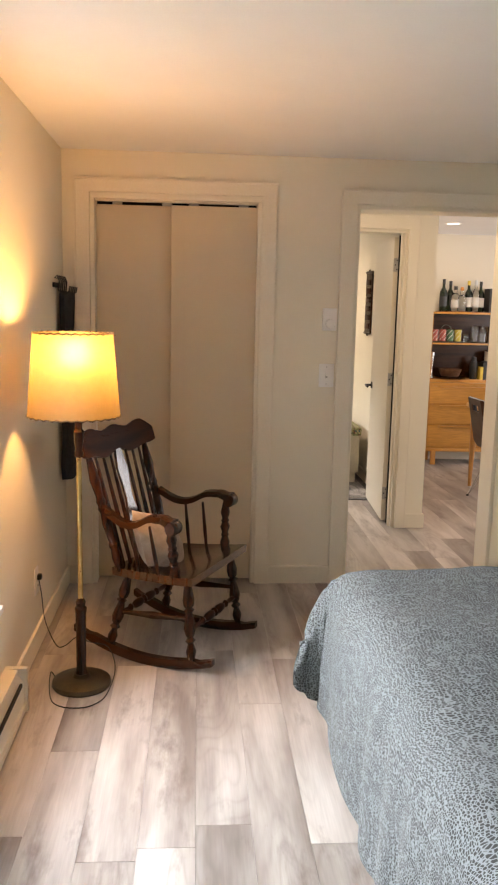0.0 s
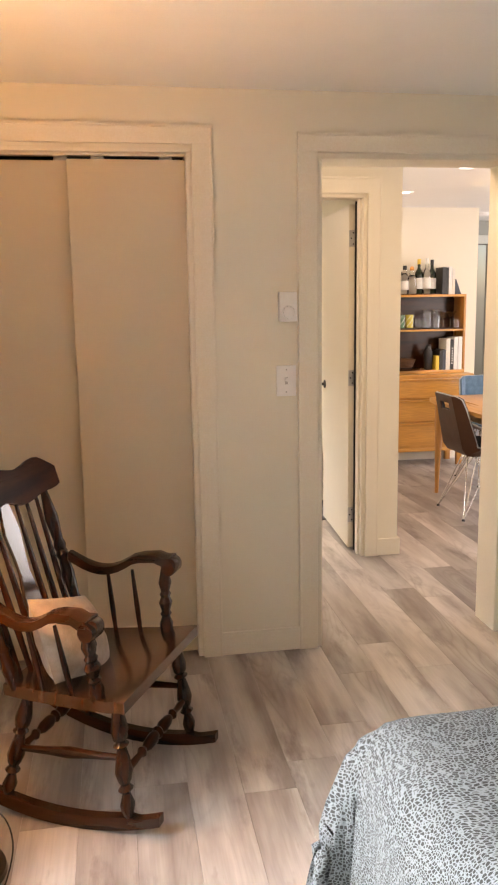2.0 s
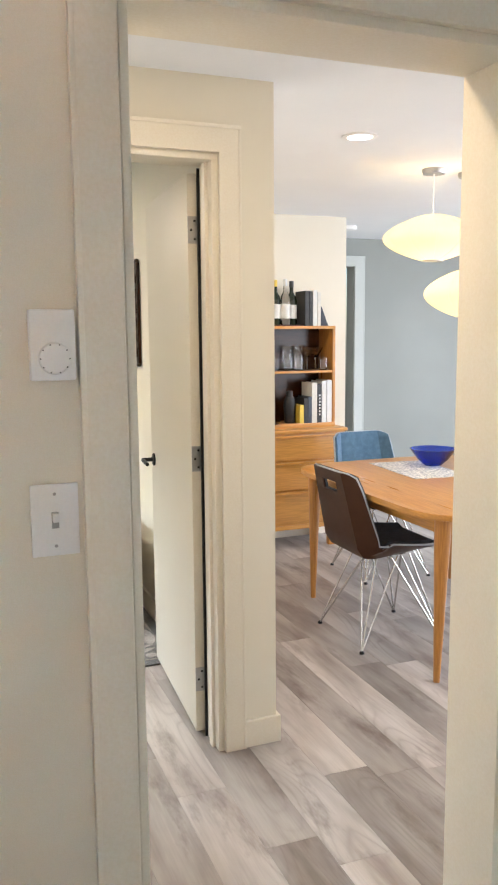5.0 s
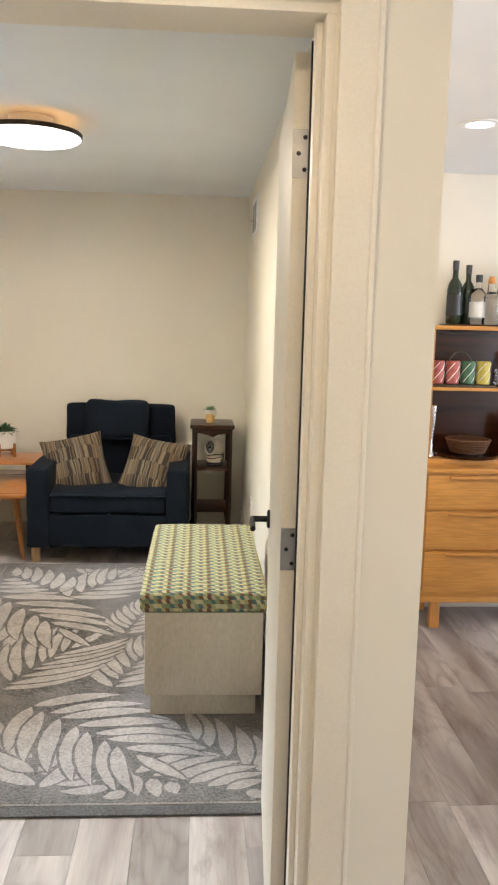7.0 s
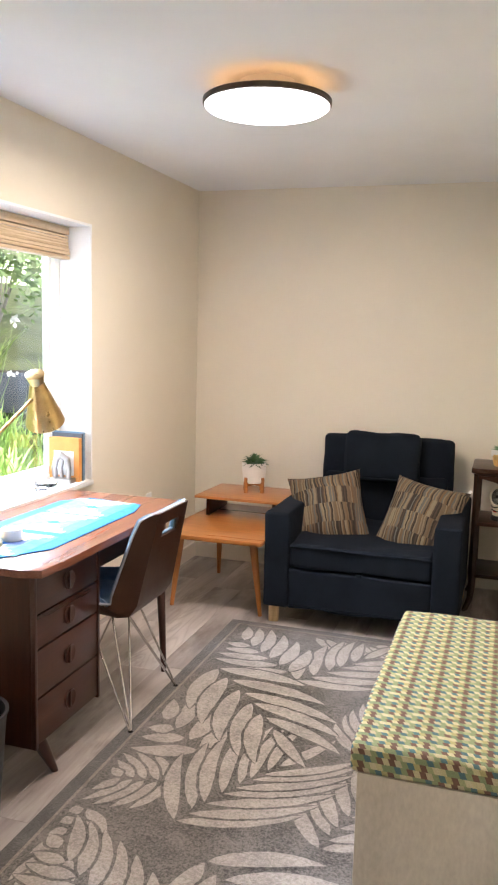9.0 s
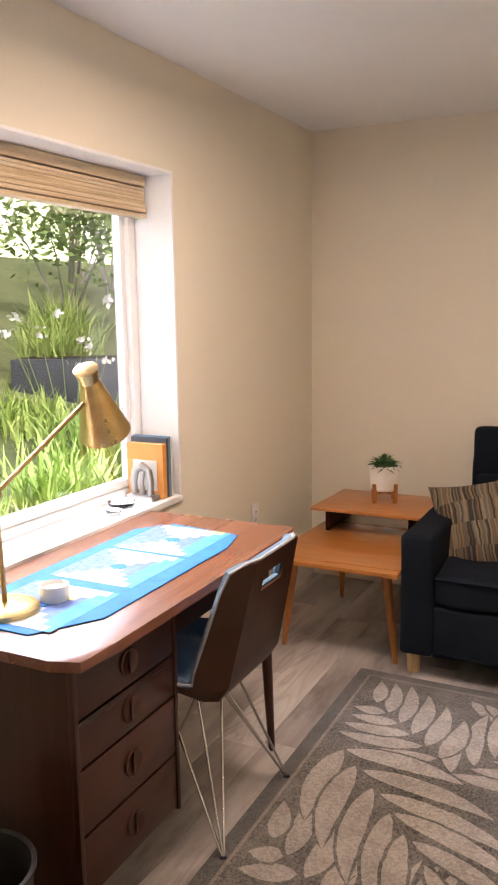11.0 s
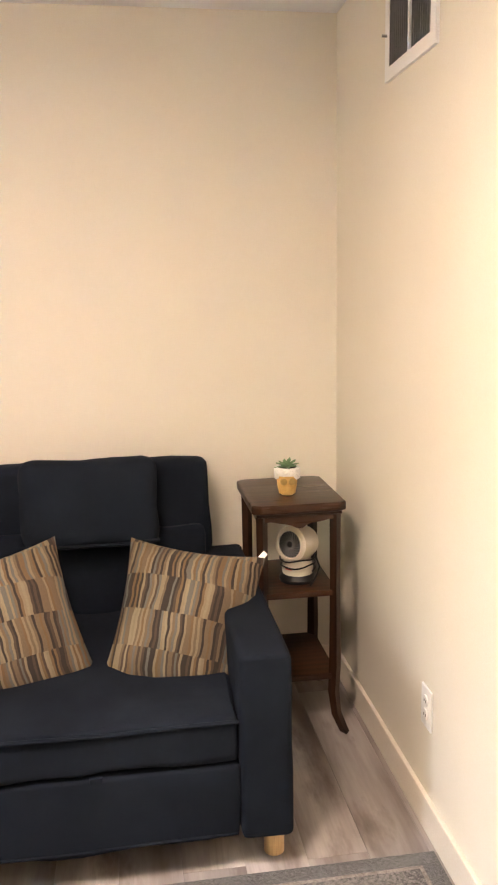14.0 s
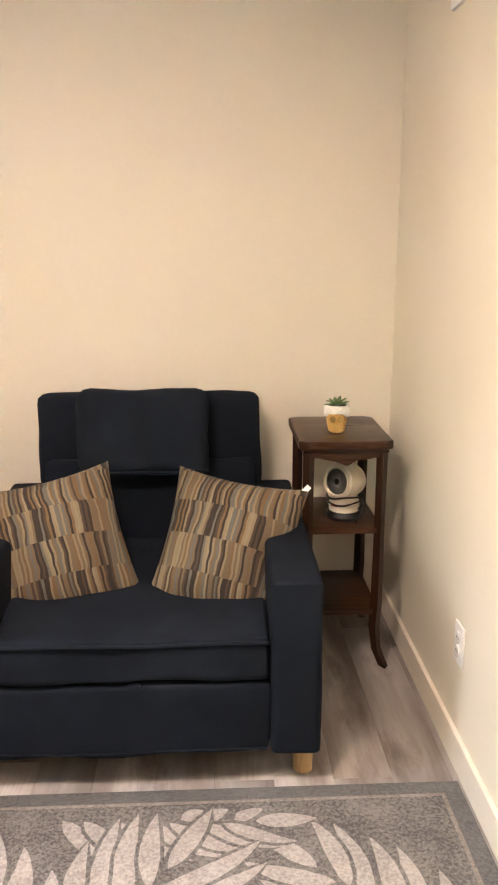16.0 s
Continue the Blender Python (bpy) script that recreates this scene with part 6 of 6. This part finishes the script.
sh2 = part("shade", moved(lathe([(0.172, 1.080), (0.147, 1.388)], 56, False), Matrix.Translation((-0.016, 0, 0))), PARCHMENT, fl, "glowing parchment drum shade")
for r, z in ((0.172, 1.080), (0.147, 1.388)):
    part("stitched_edge", tube([(-0.016 + (r + 0.001) * math.cos(2 * math.pi * k / 60), (r + 0.001) * math.sin(2 * math.pi * k / 60), z + (0.003 if k % 2 else -0.002)) for k in range(61)], 0.0028, 5), BRONZE, sh2, "laced edge")
part("spider", merged(*[rod((0, 0, 1.375), (0.146 * math.cos(a), 0.146 * math.sin(a), 1.38), 0.002) for a in (0.4, 2.5, 4.6)]), BRASS, fl)
part("cord", tube(eased([(-0.10, 0.03, 0.004), (-0.14, 0.10, 0.004), (-0.09, -0.15, 0.004), (0.02, -0.20, 0.004), (0.10, -0.13, 0.004), (0.13, 0.02, 0.05), (0.10, 0.06, 0.13), (0.03, 0.02, 0.17), (-0.02, 0.02, 0.19), (-0.08, 0.10, 0.12), (-0.13, 0.18, 0.09), (-0.19, 0.27, 0.16), (-0.215, 0.33, 0.26), (-0.232, 0.362, 0.315)]), 0.0022, 6), BLACK_METAL, fl, "brown lamp cord")
o3 = copy_thing(ot, pose(WX, 3.394, 0.305, 0, 0, 180))
o3["label"] = "white wall outlet with a lamp plug in it"
single("lamp_plug", box(-0.118, -0.098, 3.380, 3.408, 0.312, 0.334, 0.004), BLACK_METAL, "black lamp plug in the outlet", "plug")

# hooks and dark bag on the west wall
hk = thing("hook_rack", WX, 4.06, 1.585, 0, "black wrought iron hook rack on the wall", "hook rack")
part("rail", box(0.0, 0.010, -0.13, 0.13, -0.012, 0.012, 0.003), BLACK_METAL, hk)
for k in range(5):
    y = -0.11 + 0.055 * k
    part("hook", tube([(0.008, y, 0.03), (0.02, y, 0.045), (0.03, y, 0.02), (0.025, y, -0.025), (0.05, y, -0.045), (0.075, y, -0.03), (0.08, y, -0.005)], 0.004, 6), BLACK_METAL, hk)
bag = sheet(lambda u, v: (-0.108 + 0.025 * math.sin(math.pi * u) + 0.010 * noise.noise((u * 5, v * 6, 2)), 4.02 + 0.17 * u + 0.01 * noise.noise((u * 3, v * 5, 4)), 0.62 + 0.93 * v), 10, 26, 0.03)
single("hanging_bag", bag, DARK_FABRIC, "long black garment hanging from the hook rack", "garment")


# rocking chair
def rocking_chair(x, y, rz):
    rc = thing("rocking_chair", x, y, 0, rz, "dark-stained wooden rocking chair with turned spindles", "rocking chair")
    R = 1.15

    def rock_z(px):
        return R - math.sqrt(R * R - (px - 0.06) ** 2)
    for s in (-1, 1):
        bm = bmesh.new()
        prev = None
        for k in range(21):
            px = -0.40 + 0.79 * k / 20
            z0 = rock_z(px) + 0.001
            hgt = 0.042 if 2 < k < 18 else 0.030
            yy = s * (0.235 - 0.02 * (k / 20))
            ring = [bm.verts.new((px, yy - 0.014, z0)), bm.verts.new((px, yy + 0.014, z0)), bm.verts.new((px, yy + 0.014, z0 + hgt)), bm.verts.new((px, yy - 0.014, z0 + hgt))]
            if prev:
                for m in range(4):
                    bm.faces.new((prev[m], prev[(m + 1) % 4], ring[(m + 1) % 4], ring[m]))
            else:
                bm.faces.new(ring[::-1])
            prev = ring
        bm.faces.new(prev)
        part("rocker", bm, WALNUT_X, rc, "", 25)
        vase = [(0, 0.017), (0.10, 0.022), (0.2, 0.028), (0.28, 0.024), (0.31, 0.015), (0.34, 0.026), (0.37, 0.015), (0.46, 0.022), (0.58, 0.029), (0.66, 0.022), (0.70, 0.014), (0.74, 0.025), (0.78, 0.013), (0.88, 0.024), (0.94, 0.021), (1.0, 0.012)]
        fz, bz = rock_z(0.27) + 0.04, rock_z(-0.17) + 0.04
        part("leg", turned((0.235, s * 0.20, 0.385), (0.275, s * 0.222, fz), vase), WALNUT_Z, rc)
        part("leg", turned((-0.12, s * 0.185, 0.365), (-0.19, s * 0.230, bz), vase), WALNUT_Z, rc)
        part("side_stretcher", turned((0.252, s * 0.21, 0.235), (-0.155, s * 0.208, 0.21), [(0, 0.009), (0.2, 0.011), (0.35, 0.013), (0.5, 0.017), (0.65, 0.013), (0.8, 0.011), (1, 0.009)]), WALNUT_X, rc)
        # arms
        arm = bmesh.new()
        prev = None
        for k in range(15):
            t = k / 14
            px = -0.22 + 0.42 * t
            pz = 0.668 - 0.045 * math.sin(math.pi * min(1, t * 1.5)) + 0.022 * max(0, t - 0.5)
            if t > 0.9:
                pz -= 0.012
            wd = 0.020 + 0.016 * t ** 1.5
            yy = s * (0.215 + 0.045 * t)
            ring = [bm_v for bm_v in (arm.verts.new((px, yy - wd, pz - 0.014)), arm.verts.new((px, yy + wd, pz - 0.014)), arm.verts.new((px, yy + wd * 0.9, pz + 0.012)), arm.verts.new((px, yy, pz + 0.018)), arm.verts.new((px, yy - wd * 0.9, pz + 0.012)))]
            if prev:
                for m in range(5):
                    arm.faces.new((prev[m], prev[(m + 1) % 5], ring[(m + 1) % 5], ring[m]))
            else:
                arm.faces.new(ring[::-1])
            prev = ring
        arm.faces.new(prev)
        part("arm", merged(arm, moved(lathe([(0.026, -0.034), (0.030, -0.028), (0.030, 0.028), (0.026, 0.034)], 18), pose(0.195, s * 0.26, 0.645, 90, 0, 0))), WALNUT_X, rc, "scrolled armrest", 50)
        post = [(0, 0.014), (0.08, 0.022), (0.2, 0.026), (0.30, 0.016), (0.34, 0.022), (0.38, 0.016), (0.50, 0.026), (0.58, 0.017), (0.62, 0.022), (0.66, 0.016), (0.78, 0.025), (0.9, 0.018), (1, 0.013)]
        part("arm_post", turned((0.185, s * 0.225, 0.40), (0.17, s * 0.25, 0.640), post), WALNUT_Z, rc)
        for px in (-0.02, 0.09):
            part("arm_spindle", turned((px - 0.01, s * 0.213, 0.40), (px - 0.05, s * 0.232, 0.628), [(0, 0.007), (0.4, 0.010), (1, 0.006)]), WALNUT_Z, rc)
        # back posts
        bp = [(0, 0.018), (0.12, 0.024), (0.2, 0.018), (0.23, 0.024), (0.26, 0.018), (0.42, 0.024), (0.52, 0.018), (0.55, 0.025), (0.58, 0.019), (0.61, 0.024), (0.65, 0.018), (0.8, 0.025), (1.0, 0.012)]
        part("back_post", turned((-0.155, s * 0.195, 0.395), (-0.330, s * 0.215, 0.900), bp), WALNUT_Z, rc)
        for yy in (0.055, 0.105, 0.155):
            part("back_spindle", turned((-0.165, s * yy, 0.395), (-0.332, s * yy * 1.08, 0.900), [(0, 0.008), (0.35, 0.0115), (1, 0.006)]), WALNUT_Z, rc)
    # central vase-shaped splat
    prof = [(0.0, 0.022), (0.12, 0.030), (0.28, 0.042), (0.42, 0.036), (0.56, 0.022), (0.68, 0.026), (0.82, 0.036), (0.94, 0.026), (1.0, 0.020)]
    sp = bmesh.new()
    prev = None
    for t, w in prof:
        cx, cz = -0.167 - 0.165 * t, 0.395 + 0.505 * t
        ring = [sp.verts.new((cx - 0.007, -w, cz)), sp.verts.new((cx + 0.007, -w, cz)), sp.verts.new((cx + 0.007, w, cz)), sp.verts.new((cx - 0.007, w, cz))]
        if prev:
            for m in range(4):
                sp.faces.new((prev[m], prev[(m + 1) % 4], ring[(m + 1) % 4], ring[m]))
        prev = ring
    part("splat", sp, POLISHED, rc, "vase-shaped polished splat", 50)
    # crest rail
    cr = []
    for k in range(25):
        t = 2 * k / 24 - 1
        cr.append((0.275 * t, 0.075 + 0.012 * math.cos(3 * math.pi * t) - 0.030 * max(0, abs(t) - 0.8) / 0.2))
    for k in range(24, -1, -1):
        t = 2 * k / 24 - 1
        cr.append((0.275 * t, -0.045 + 0.020 * math.cos(2.5 * math.pi * t) * (1 - abs(t)) + 0.012 * max(0, abs(t) - 0.85) / 0.15))
    crest = slab(cr, -0.011, 0.011, 0.003, 1)
    for v in crest.verts:
        v.co.z += 0.35 * v.co.x * v.co.x
    part("crest_rail", moved(crest, Matrix.Translation((-0.340, 0, 0.928)) @ Matrix(((0, -0.33, 0.94, 0), (1, 0, 0, 0), (0, 0.94, 0.33, 0), (0, 0, 0, 1)))), WALNUT, rc, "shaped crest rail")
    # saddle seat
    st = sheet(lambda u, v: (-0.20 + 0.50 * u, (0.225 + 0.035 * u) * (2 * v - 1) * (1 - 0.10 * (1 - u) ** 3), 0.372 + 0.028 * u - 0.022 * math.sin(math.pi * min(1, u * 1.15)) * (1 - (2 * v - 1) ** 2) ** 0.7 + (0.004 if u > 0.9 else 0)), 16, 16, 0.034)
    part("seat", st, POLISHED, rc, "saddle-shaped polished seat", 50)
    for px in (0.262, -0.165):
        mid = [(0, 0.009), (0.12, 0.013), (0.20, 0.010), (0.24, 0.018), (0.28, 0.010), (0.33, 0.019), (0.42, 0.022), (0.47, 0.014), (0.5, 0.022), (0.53, 0.014), (0.58, 0.022), (0.67, 0.019), (0.72, 0.010), (0.76, 0.018), (0.80, 0.010), (0.88, 0.013), (1, 0.009)]
        part("cross_stretcher", turned((px, -0.208, 0.19), (px, 0.208, 0.19), mid), WALNUT, rc)
    return rc


rc = rocking_chair(0.458, 3.435, -27.0)
rc.scale = (0.83, 1.05, 0.96)
fcush = thing("fleece_cushion", 0.415, 3.50, 0.495, 0, "cream fleece cushion resting on the rocking chair", "cushion")
fcush.matrix_world = pose(0.458, 3.435, 0, 0, 0, -27.0) @ pose(-0.03, -0.055, 0.487, 62, 18, 90)
part("cover", cushion(0.34, 0.25, 0.15, 16, 0.03), FUR, fcush)

# bed
bd = thing("bed", 1.84, 1.42, 0, 0, "bed with a rumpled black-and-white dabbed duvet", "bed")
part("mattress", box(-0.70, 0.70, -1.0, 0.93, 0.30, 0.625, 0.04, 3), CERAMIC, bd, "white mattress")
part("frame", box(-0.68, 0.72, -1.0, 0.90, 0.17, 0.30, 0.01), WALNUT, bd, "dark wooden bed frame")
for sx in (-1, 1):
    for y in (-0.95, 0.86):
        part("leg", box(sx * 0.66 - 0.03, sx * 0.66 + 0.03, y - 0.03, y + 0.03, 0, 0.17, 0.004), WALNUT_Z, bd)


def drape(u, v):
    """Duvet: lies on the mattress, rounds over the side and foot, and hangs in soft folds."""
    p, q = -1.24 + 2.48 * u, -1.0 + 2.39 * v
    w, l = 0.755, 0.955
    dx, dy = max(0.0, abs(p) - w), max(0.0, q - l)
    flat = math.hypot(dx, dy)
    corner = min(dx, dy) / max(dx, dy) if min(dx, dy) > 0 else 0.0
    hang = max(dx, dy) * (1 - 0.22 * corner)
    r = 0.08

    def fold(d):
        if d < r * 1.5:
            a = d / r
            return r * math.sin(min(a, 1.5)), -r * (1 - math.cos(min(a, 1.5)))
        return r * 0.997 + 0.02 * (d - r * 1.5), -r * 0.93 - (d - r * 1.5) * 0.985
    ox, oz = fold(hang)
    x, y, z = min(max(p, -w), w), min(q, l), 0.672
    if hang > 0:
        ox *= 1 + 0.5 * corner * min(1.0, hang * 3)
        x += math.copysign(ox * dx / flat, p)
        y += ox * dy / flat
        z += oz
        swing = corner * min(1.0, hang * 2.6)
        x += math.copysign(0.122 * swing, p)
        y -= 0.11 * swing
    wave = noise.noise((p * 2.2, q * 2.2, 3)) * 0.02 + noise.noise((p * 7, q * 7, 9)) * 0.007
    if hang > 0.1:
        along = q if dx > dy else p
        k = min(1.0, (hang - 0.1) * 4)
        push = 0.022 * math.sin(along * 13 + 1.7 * math.sin(along * 5)) * k
        if dx > dy:
            x += math.copysign(push, p)
        else:
            y += push
    return (x, y, max(0.03, z + wave * (1 if hang < 0.05 else 0.6)))


part("duvet", sheet(drape, 70, 76, 0.022), DUVET, bd, "rumpled dabbed duvet hanging over the foot", 80)

# ---- outdoors ----
GRASS_G = surface("rough_ground", (0.09, 0.12, 0.04), (0.20, 0.24, 0.09), 0.95, 3, fine=40, relief=0.8)


def land(px, py):
    d = max(0.0, -0.6 - px)
    return 0.30 + 0.20 * min(d, 14) + 0.10 * noise.noise((px * 0.6, py * 0.6, 1)) * min(1, d)


structure("ground", sheet(lambda u, v: (lambda px, py: (px, py, land(px, py) if px < -0.42 else -0.2))(-0.42 - 3000 * u ** 5 - 12 * u, 7 + 1500 * (2 * v - 1) ** 7 + 16 * (2 * v - 1)), 60, 60), GRASS_G, "rough grassy hillside outside the windows", "ground", 60)
# glowing card: outdoor brightness and haze are put into its emission
BACK = glow("glowing_woodland_card", (0.62, 0.78, 0.42), 3.4)
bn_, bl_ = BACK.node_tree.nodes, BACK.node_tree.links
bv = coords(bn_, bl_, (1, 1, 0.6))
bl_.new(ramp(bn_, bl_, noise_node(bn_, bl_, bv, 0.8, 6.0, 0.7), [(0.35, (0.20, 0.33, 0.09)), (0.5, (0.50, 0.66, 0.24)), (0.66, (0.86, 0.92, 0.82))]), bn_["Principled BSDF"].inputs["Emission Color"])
structure("backdrop", sheet(lambda u, v: (-17 - 3 * math.sin(math.pi * u), -12 + 60 * u, 0.5 + 16 * v), 20, 6), BACK, "glowing backdrop card of woodland beyond the hillside", "backdrop")
BLADE = surface("grass_blade", (0.28, 0.44, 0.09), (0.55, 0.68, 0.20), 0.7, 4, fine=30, relief=0)
FOLIAGE = surface("shrub_leaf", (0.20, 0.33, 0.09), (0.42, 0.56, 0.22), 0.6, 3, fine=30, relief=0)
BARK = surface("mossy_bark", (0.26, 0.245, 0.22), (0.48, 0.46, 0.43), 0.95, 9, stretch=(1, 1, 0.3), fine=60, relief=0.9)


def tuft(x, y, n, length, seed, spread=0.35):
    rng = random.Random(seed)
    bm = bmesh.new()
    for _ in range(n):
        bx, by = rng.gauss(0, spread * 0.4), rng.gauss(0, spread * 0.4)
        a, ln, lean = rng.uniform(0, 2 * math.pi), length * rng.uniform(0.5, 1.1), rng.uniform(0.15, 0.8)
        bz = land(x + bx, y + by) - land(x, y)
        prev = None
        for t, w in ((0, 0.008), (0.4, 0.009), (0.75, 0.006), (1, 0.001)):
            c = Vector((bx + math.cos(a) * lean * ln * t * t, by + math.sin(a) * lean * ln * t * t, bz - 0.03 + ln * t * (1 - 0.35 * lean * t)))
            sd = Vector((-math.sin(a), math.cos(a), 0)) * w
            cur = [bm.verts.new(c + sd), bm.verts.new(c - sd)]
            if prev:
                bm.faces.new((prev[0], prev[1], cur[1], cur[0]))
            prev = cur
    return bm


for k, (x, y, n, ln) in enumerate(((-1.2, 9.1, 260, 0.45), (-1.0, 8.2, 220, 0.40), (-1.6, 9.9, 260, 0.5), (-3.3, 11.6, 420, 0.75), (-3.9, 12.4, 360, 0.8), (-2.4, 10.1, 240, 0.4), (-1.3, 7.3, 200, 0.4), (-2.2, 8.6, 220, 0.5), (-1.4, 10.9, 260, 0.5), (-2.9, 13.0, 300, 0.6))):
    tagged(link_mesh("grass_tuft", tuft(x, y, n, ln, k), BLADE, 0), "clump of bright green grass on the hillside", "grass", "grass clumps", "stuff").matrix_world = Matrix.Translation((x, y, land(x, y)))


def shrub(x, y, w, h, n, seed, base=0.0, size=0.05):
    """A bush: a few stems and many small leaves with gaps."""
    rng = random.Random(seed)
    root = thing("shrub", x, y, land(x, y), 0, "leafy green shrub on the hillside", "shrub", "shrubs outside")
    stems, crown = [], bmesh.new()
    tips = []
    for _ in range(9):
        a, rr = rng.uniform(0, 2 * math.pi), rng.uniform(0.2, 0.8) * w
        tip = Vector((rr * math.cos(a), rr * math.sin(a), base + h * rng.uniform(0.5, 1.0)))
        tips.append(tip)
        stems.append(tube([(0, 0, -0.05), tip * 0.5 + Vector((0, 0, 0.1 * h)), tip], [0.02, 0.012, 0.004], 5))
    for _ in range(n):
        c = rng.choice(tips) + Vector((rng.gauss(0, 0.22 * w), rng.gauss(0, 0.22 * w), rng.gauss(0, 0.16 * h)))
        s = size * rng.uniform(0.6, 1.3)
        d = Vector((rng.gauss(0, 1), rng.gauss(0, 1), rng.gauss(0, 0.6))).normalized() * s
        e = d.orthogonal().normalized() * s * 0.42
        crown.faces.new([crown.verts.new(c + q) for q in (-d, e, d, -e)])
    part("stems", merged(*stems), BARK, root)
    part("crown", crown, FOLIAGE, root, "many small green leaves", 0)
    return root


for k, (x, y, w, h, n) in enumerate(((-5.5, 14.5, 1.4, 2.2, 2600), (-7.0, 17.5, 1.8, 2.8, 2600), (-4.6, 17.0, 1.3, 2.4, 2200), (-8.5, 13.5, 1.8, 2.6, 2200), (-6.4, 10.5, 1.5, 2.2, 2000), (-9.5, 20.0, 2.4, 3.6, 2400), (-3.4, 14.6, 0.9, 1.3, 1500))):
    shrub(x, y, w, h, n, 20 + k, 0.0, 0.075)
tree = thing("tree", -5.6, 9.4, land(-5.6, 9.4), 0, "mossy grey tree trunk with leafy limbs outside", "tree")
part("trunk", tube([(0, 0, -0.3), (0.03, 0.02, 0.6), (-0.02, 0.05, 1.8), (0.06, 0.02, 3.2), (0.02, 0.1, 5.0)], [0.34, 0.27, 0.25, 0.22, 0.15], 14), BARK, tree)
for a, z, ln in ((0.6, 2.6, 1.8), (2.4, 3.1, 1.7), (4.2, 2.9, 1.9), (5.4, 3.8, 1.5)):
    part("limb", tube([(0, 0, z), (0.5 * ln * math.cos(a), 0.5 * ln * math.sin(a), z + 0.5), (ln * math.cos(a), ln * math.sin(a), z + 0.75)], [0.09, 0.06, 0.02], 8), BARK, tree)
rng = random.Random(77)
cr_ = bmesh.new()
for _ in range(3600):
    a, z = rng.choice(((0.6, 3.3), (2.4, 3.8), (4.2, 3.6), (5.4, 4.4), (1.5, 4.8)))
    rr = rng.uniform(0.4, 2.0)
    c = Vector((rr * math.cos(a) + rng.gauss(0, 0.4), rr * math.sin(a) + rng.gauss(0, 0.4), z + rng.gauss(0, 0.4)))
    d = Vector((rng.gauss(0, 1), rng.gauss(0, 1), rng.gauss(0, 0.5))).normalized() * 0.08
    e = d.orthogonal().normalized() * 0.035
    cr_.faces.new([cr_.verts.new(c + q) for q in (-d, e, d, -e)])
part("crown", cr_, FOLIAGE, tree, "scattered green leaves", 0)
pl = thing("planter_box", -3.0, 11.45, land(-3.0, 11.45) - 0.03, 25, "dark grey planter trough on the hillside", "planter")
part("trough", slab([(-0.5, -0.22), (0.5, -0.22), (0.5, 0.22), (-0.5, 0.22)], 0, 0.38, 0.02), SLATE, pl)
part("soil", box(-0.46, 0.46, -0.18, 0.18, 0.38, 0.386), SOIL, pl)
WHITE_PETAL = surface("white_petal", (0.72, 0.72, 0.70), (0.82, 0.82, 0.80), 0.7, 10, relief=0)
fw = thing("flowering_plant", -2.35, 10.55, land(-2.35, 10.55), 0, "white flowering plant on the hillside", "flowers")
rng = random.Random(5)
heads, stalks = bmesh.new(), []
for _ in range(10):
    c = Vector((rng.gauss(0, 0.22), rng.gauss(0, 0.22), rng.uniform(0.35, 0.95)))
    stalks.append(rod((c.x * 0.3, c.y * 0.3, -0.05), c, 0.004, 0.002, 5))
    for _ in range(9):
        d = Vector((rng.gauss(0, 1), rng.gauss(0, 1), rng.gauss(0, 1))).normalized() * 0.028
        e = d.orthogonal().normalized() * 0.016
        q0 = c + Vector((rng.gauss(0, 0.022), rng.gauss(0, 0.022), rng.gauss(0, 0.02)))
        heads.faces.new([heads.verts.new(q0 + q) for q in (-d, e, d, -e)])
part("stalks", merged(*stalks), FOLIAGE, fw)
part("blossoms", heads, WHITE_PETAL, fw, "clusters of white blossom", 0)

# ---- floor planks ----
PW, PLEN = 0.1635, 1.22
floor_ob = bpy.data.objects["floor"]
pm = bmesh.new()
lo = [pm.verts.new((x * (PW / 2 - 0.0003), y * (PLEN / 2 - 0.0003), -0.006)) for x, y in ((-1, -1), (1, -1), (1, 1), (-1, 1))]
md = [pm.verts.new((x * (PW / 2 - 0.0003), y * (PLEN / 2 - 0.0003), -0.0008)) for x, y in ((-1, -1), (1, -1), (1, 1), (-1, 1))]
tp = [pm.verts.new((x * (PW / 2 - 0.0011), y * (PLEN / 2 - 0.0011), 0.0)) for x, y in ((-1, -1), (1, -1), (1, 1), (-1, 1))]
pm.faces.new(tp)
for a, b in ((lo, md), (md, tp)):
    for i in range(4):
        pm.faces.new((a[i], a[(i + 1) % 4], b[(i + 1) % 4], b[i]))
plank_mesh = bpy.data.meshes.new("plank")
bmesh.ops.recalc_face_normals(pm, faces=pm.faces)
pm.to_mesh(plank_mesh)
pm.free()
plank_mesh.materials.append(PLANK)
rng = random.Random(11)
spots = []
for i in range(48):
    off = rng.uniform(0, PLEN)
    for j in range(-1, 11):
        x, y = -0.2425 + PW * (i + 0.5), -2.25 + off + PLEN * (j + 0.5) - PLEN
        if -1.9 < y < 10.51 and x < 7.45 and not (x > 3.6 and y < 3.75):
            spots.append((abs(x - 1.2) + 0.35 * abs(y - 4.8), x, y))
spots.sort()
rest = bmesh.new()
for k, (_, x, y) in enumerate(spots):
    if k < 300:
        ob = new("plank", plank_mesh)
        ob.parent = floor_ob
        ob.location = (x, y, 0)
    else:
        h = [rest.verts.new((x + sx * (PW / 2 - 0.0015), y + sy * (PLEN / 2 - 0.0015), 0.0)) for sx, sy in ((-1, -1), (1, -1), (1, 1), (-1, 1))]
        rest.faces.new(h)
tagged(part("far_planks", rest, PLANK, floor_ob, "", 0), "further planks of the same floor", "", "", "stuff")
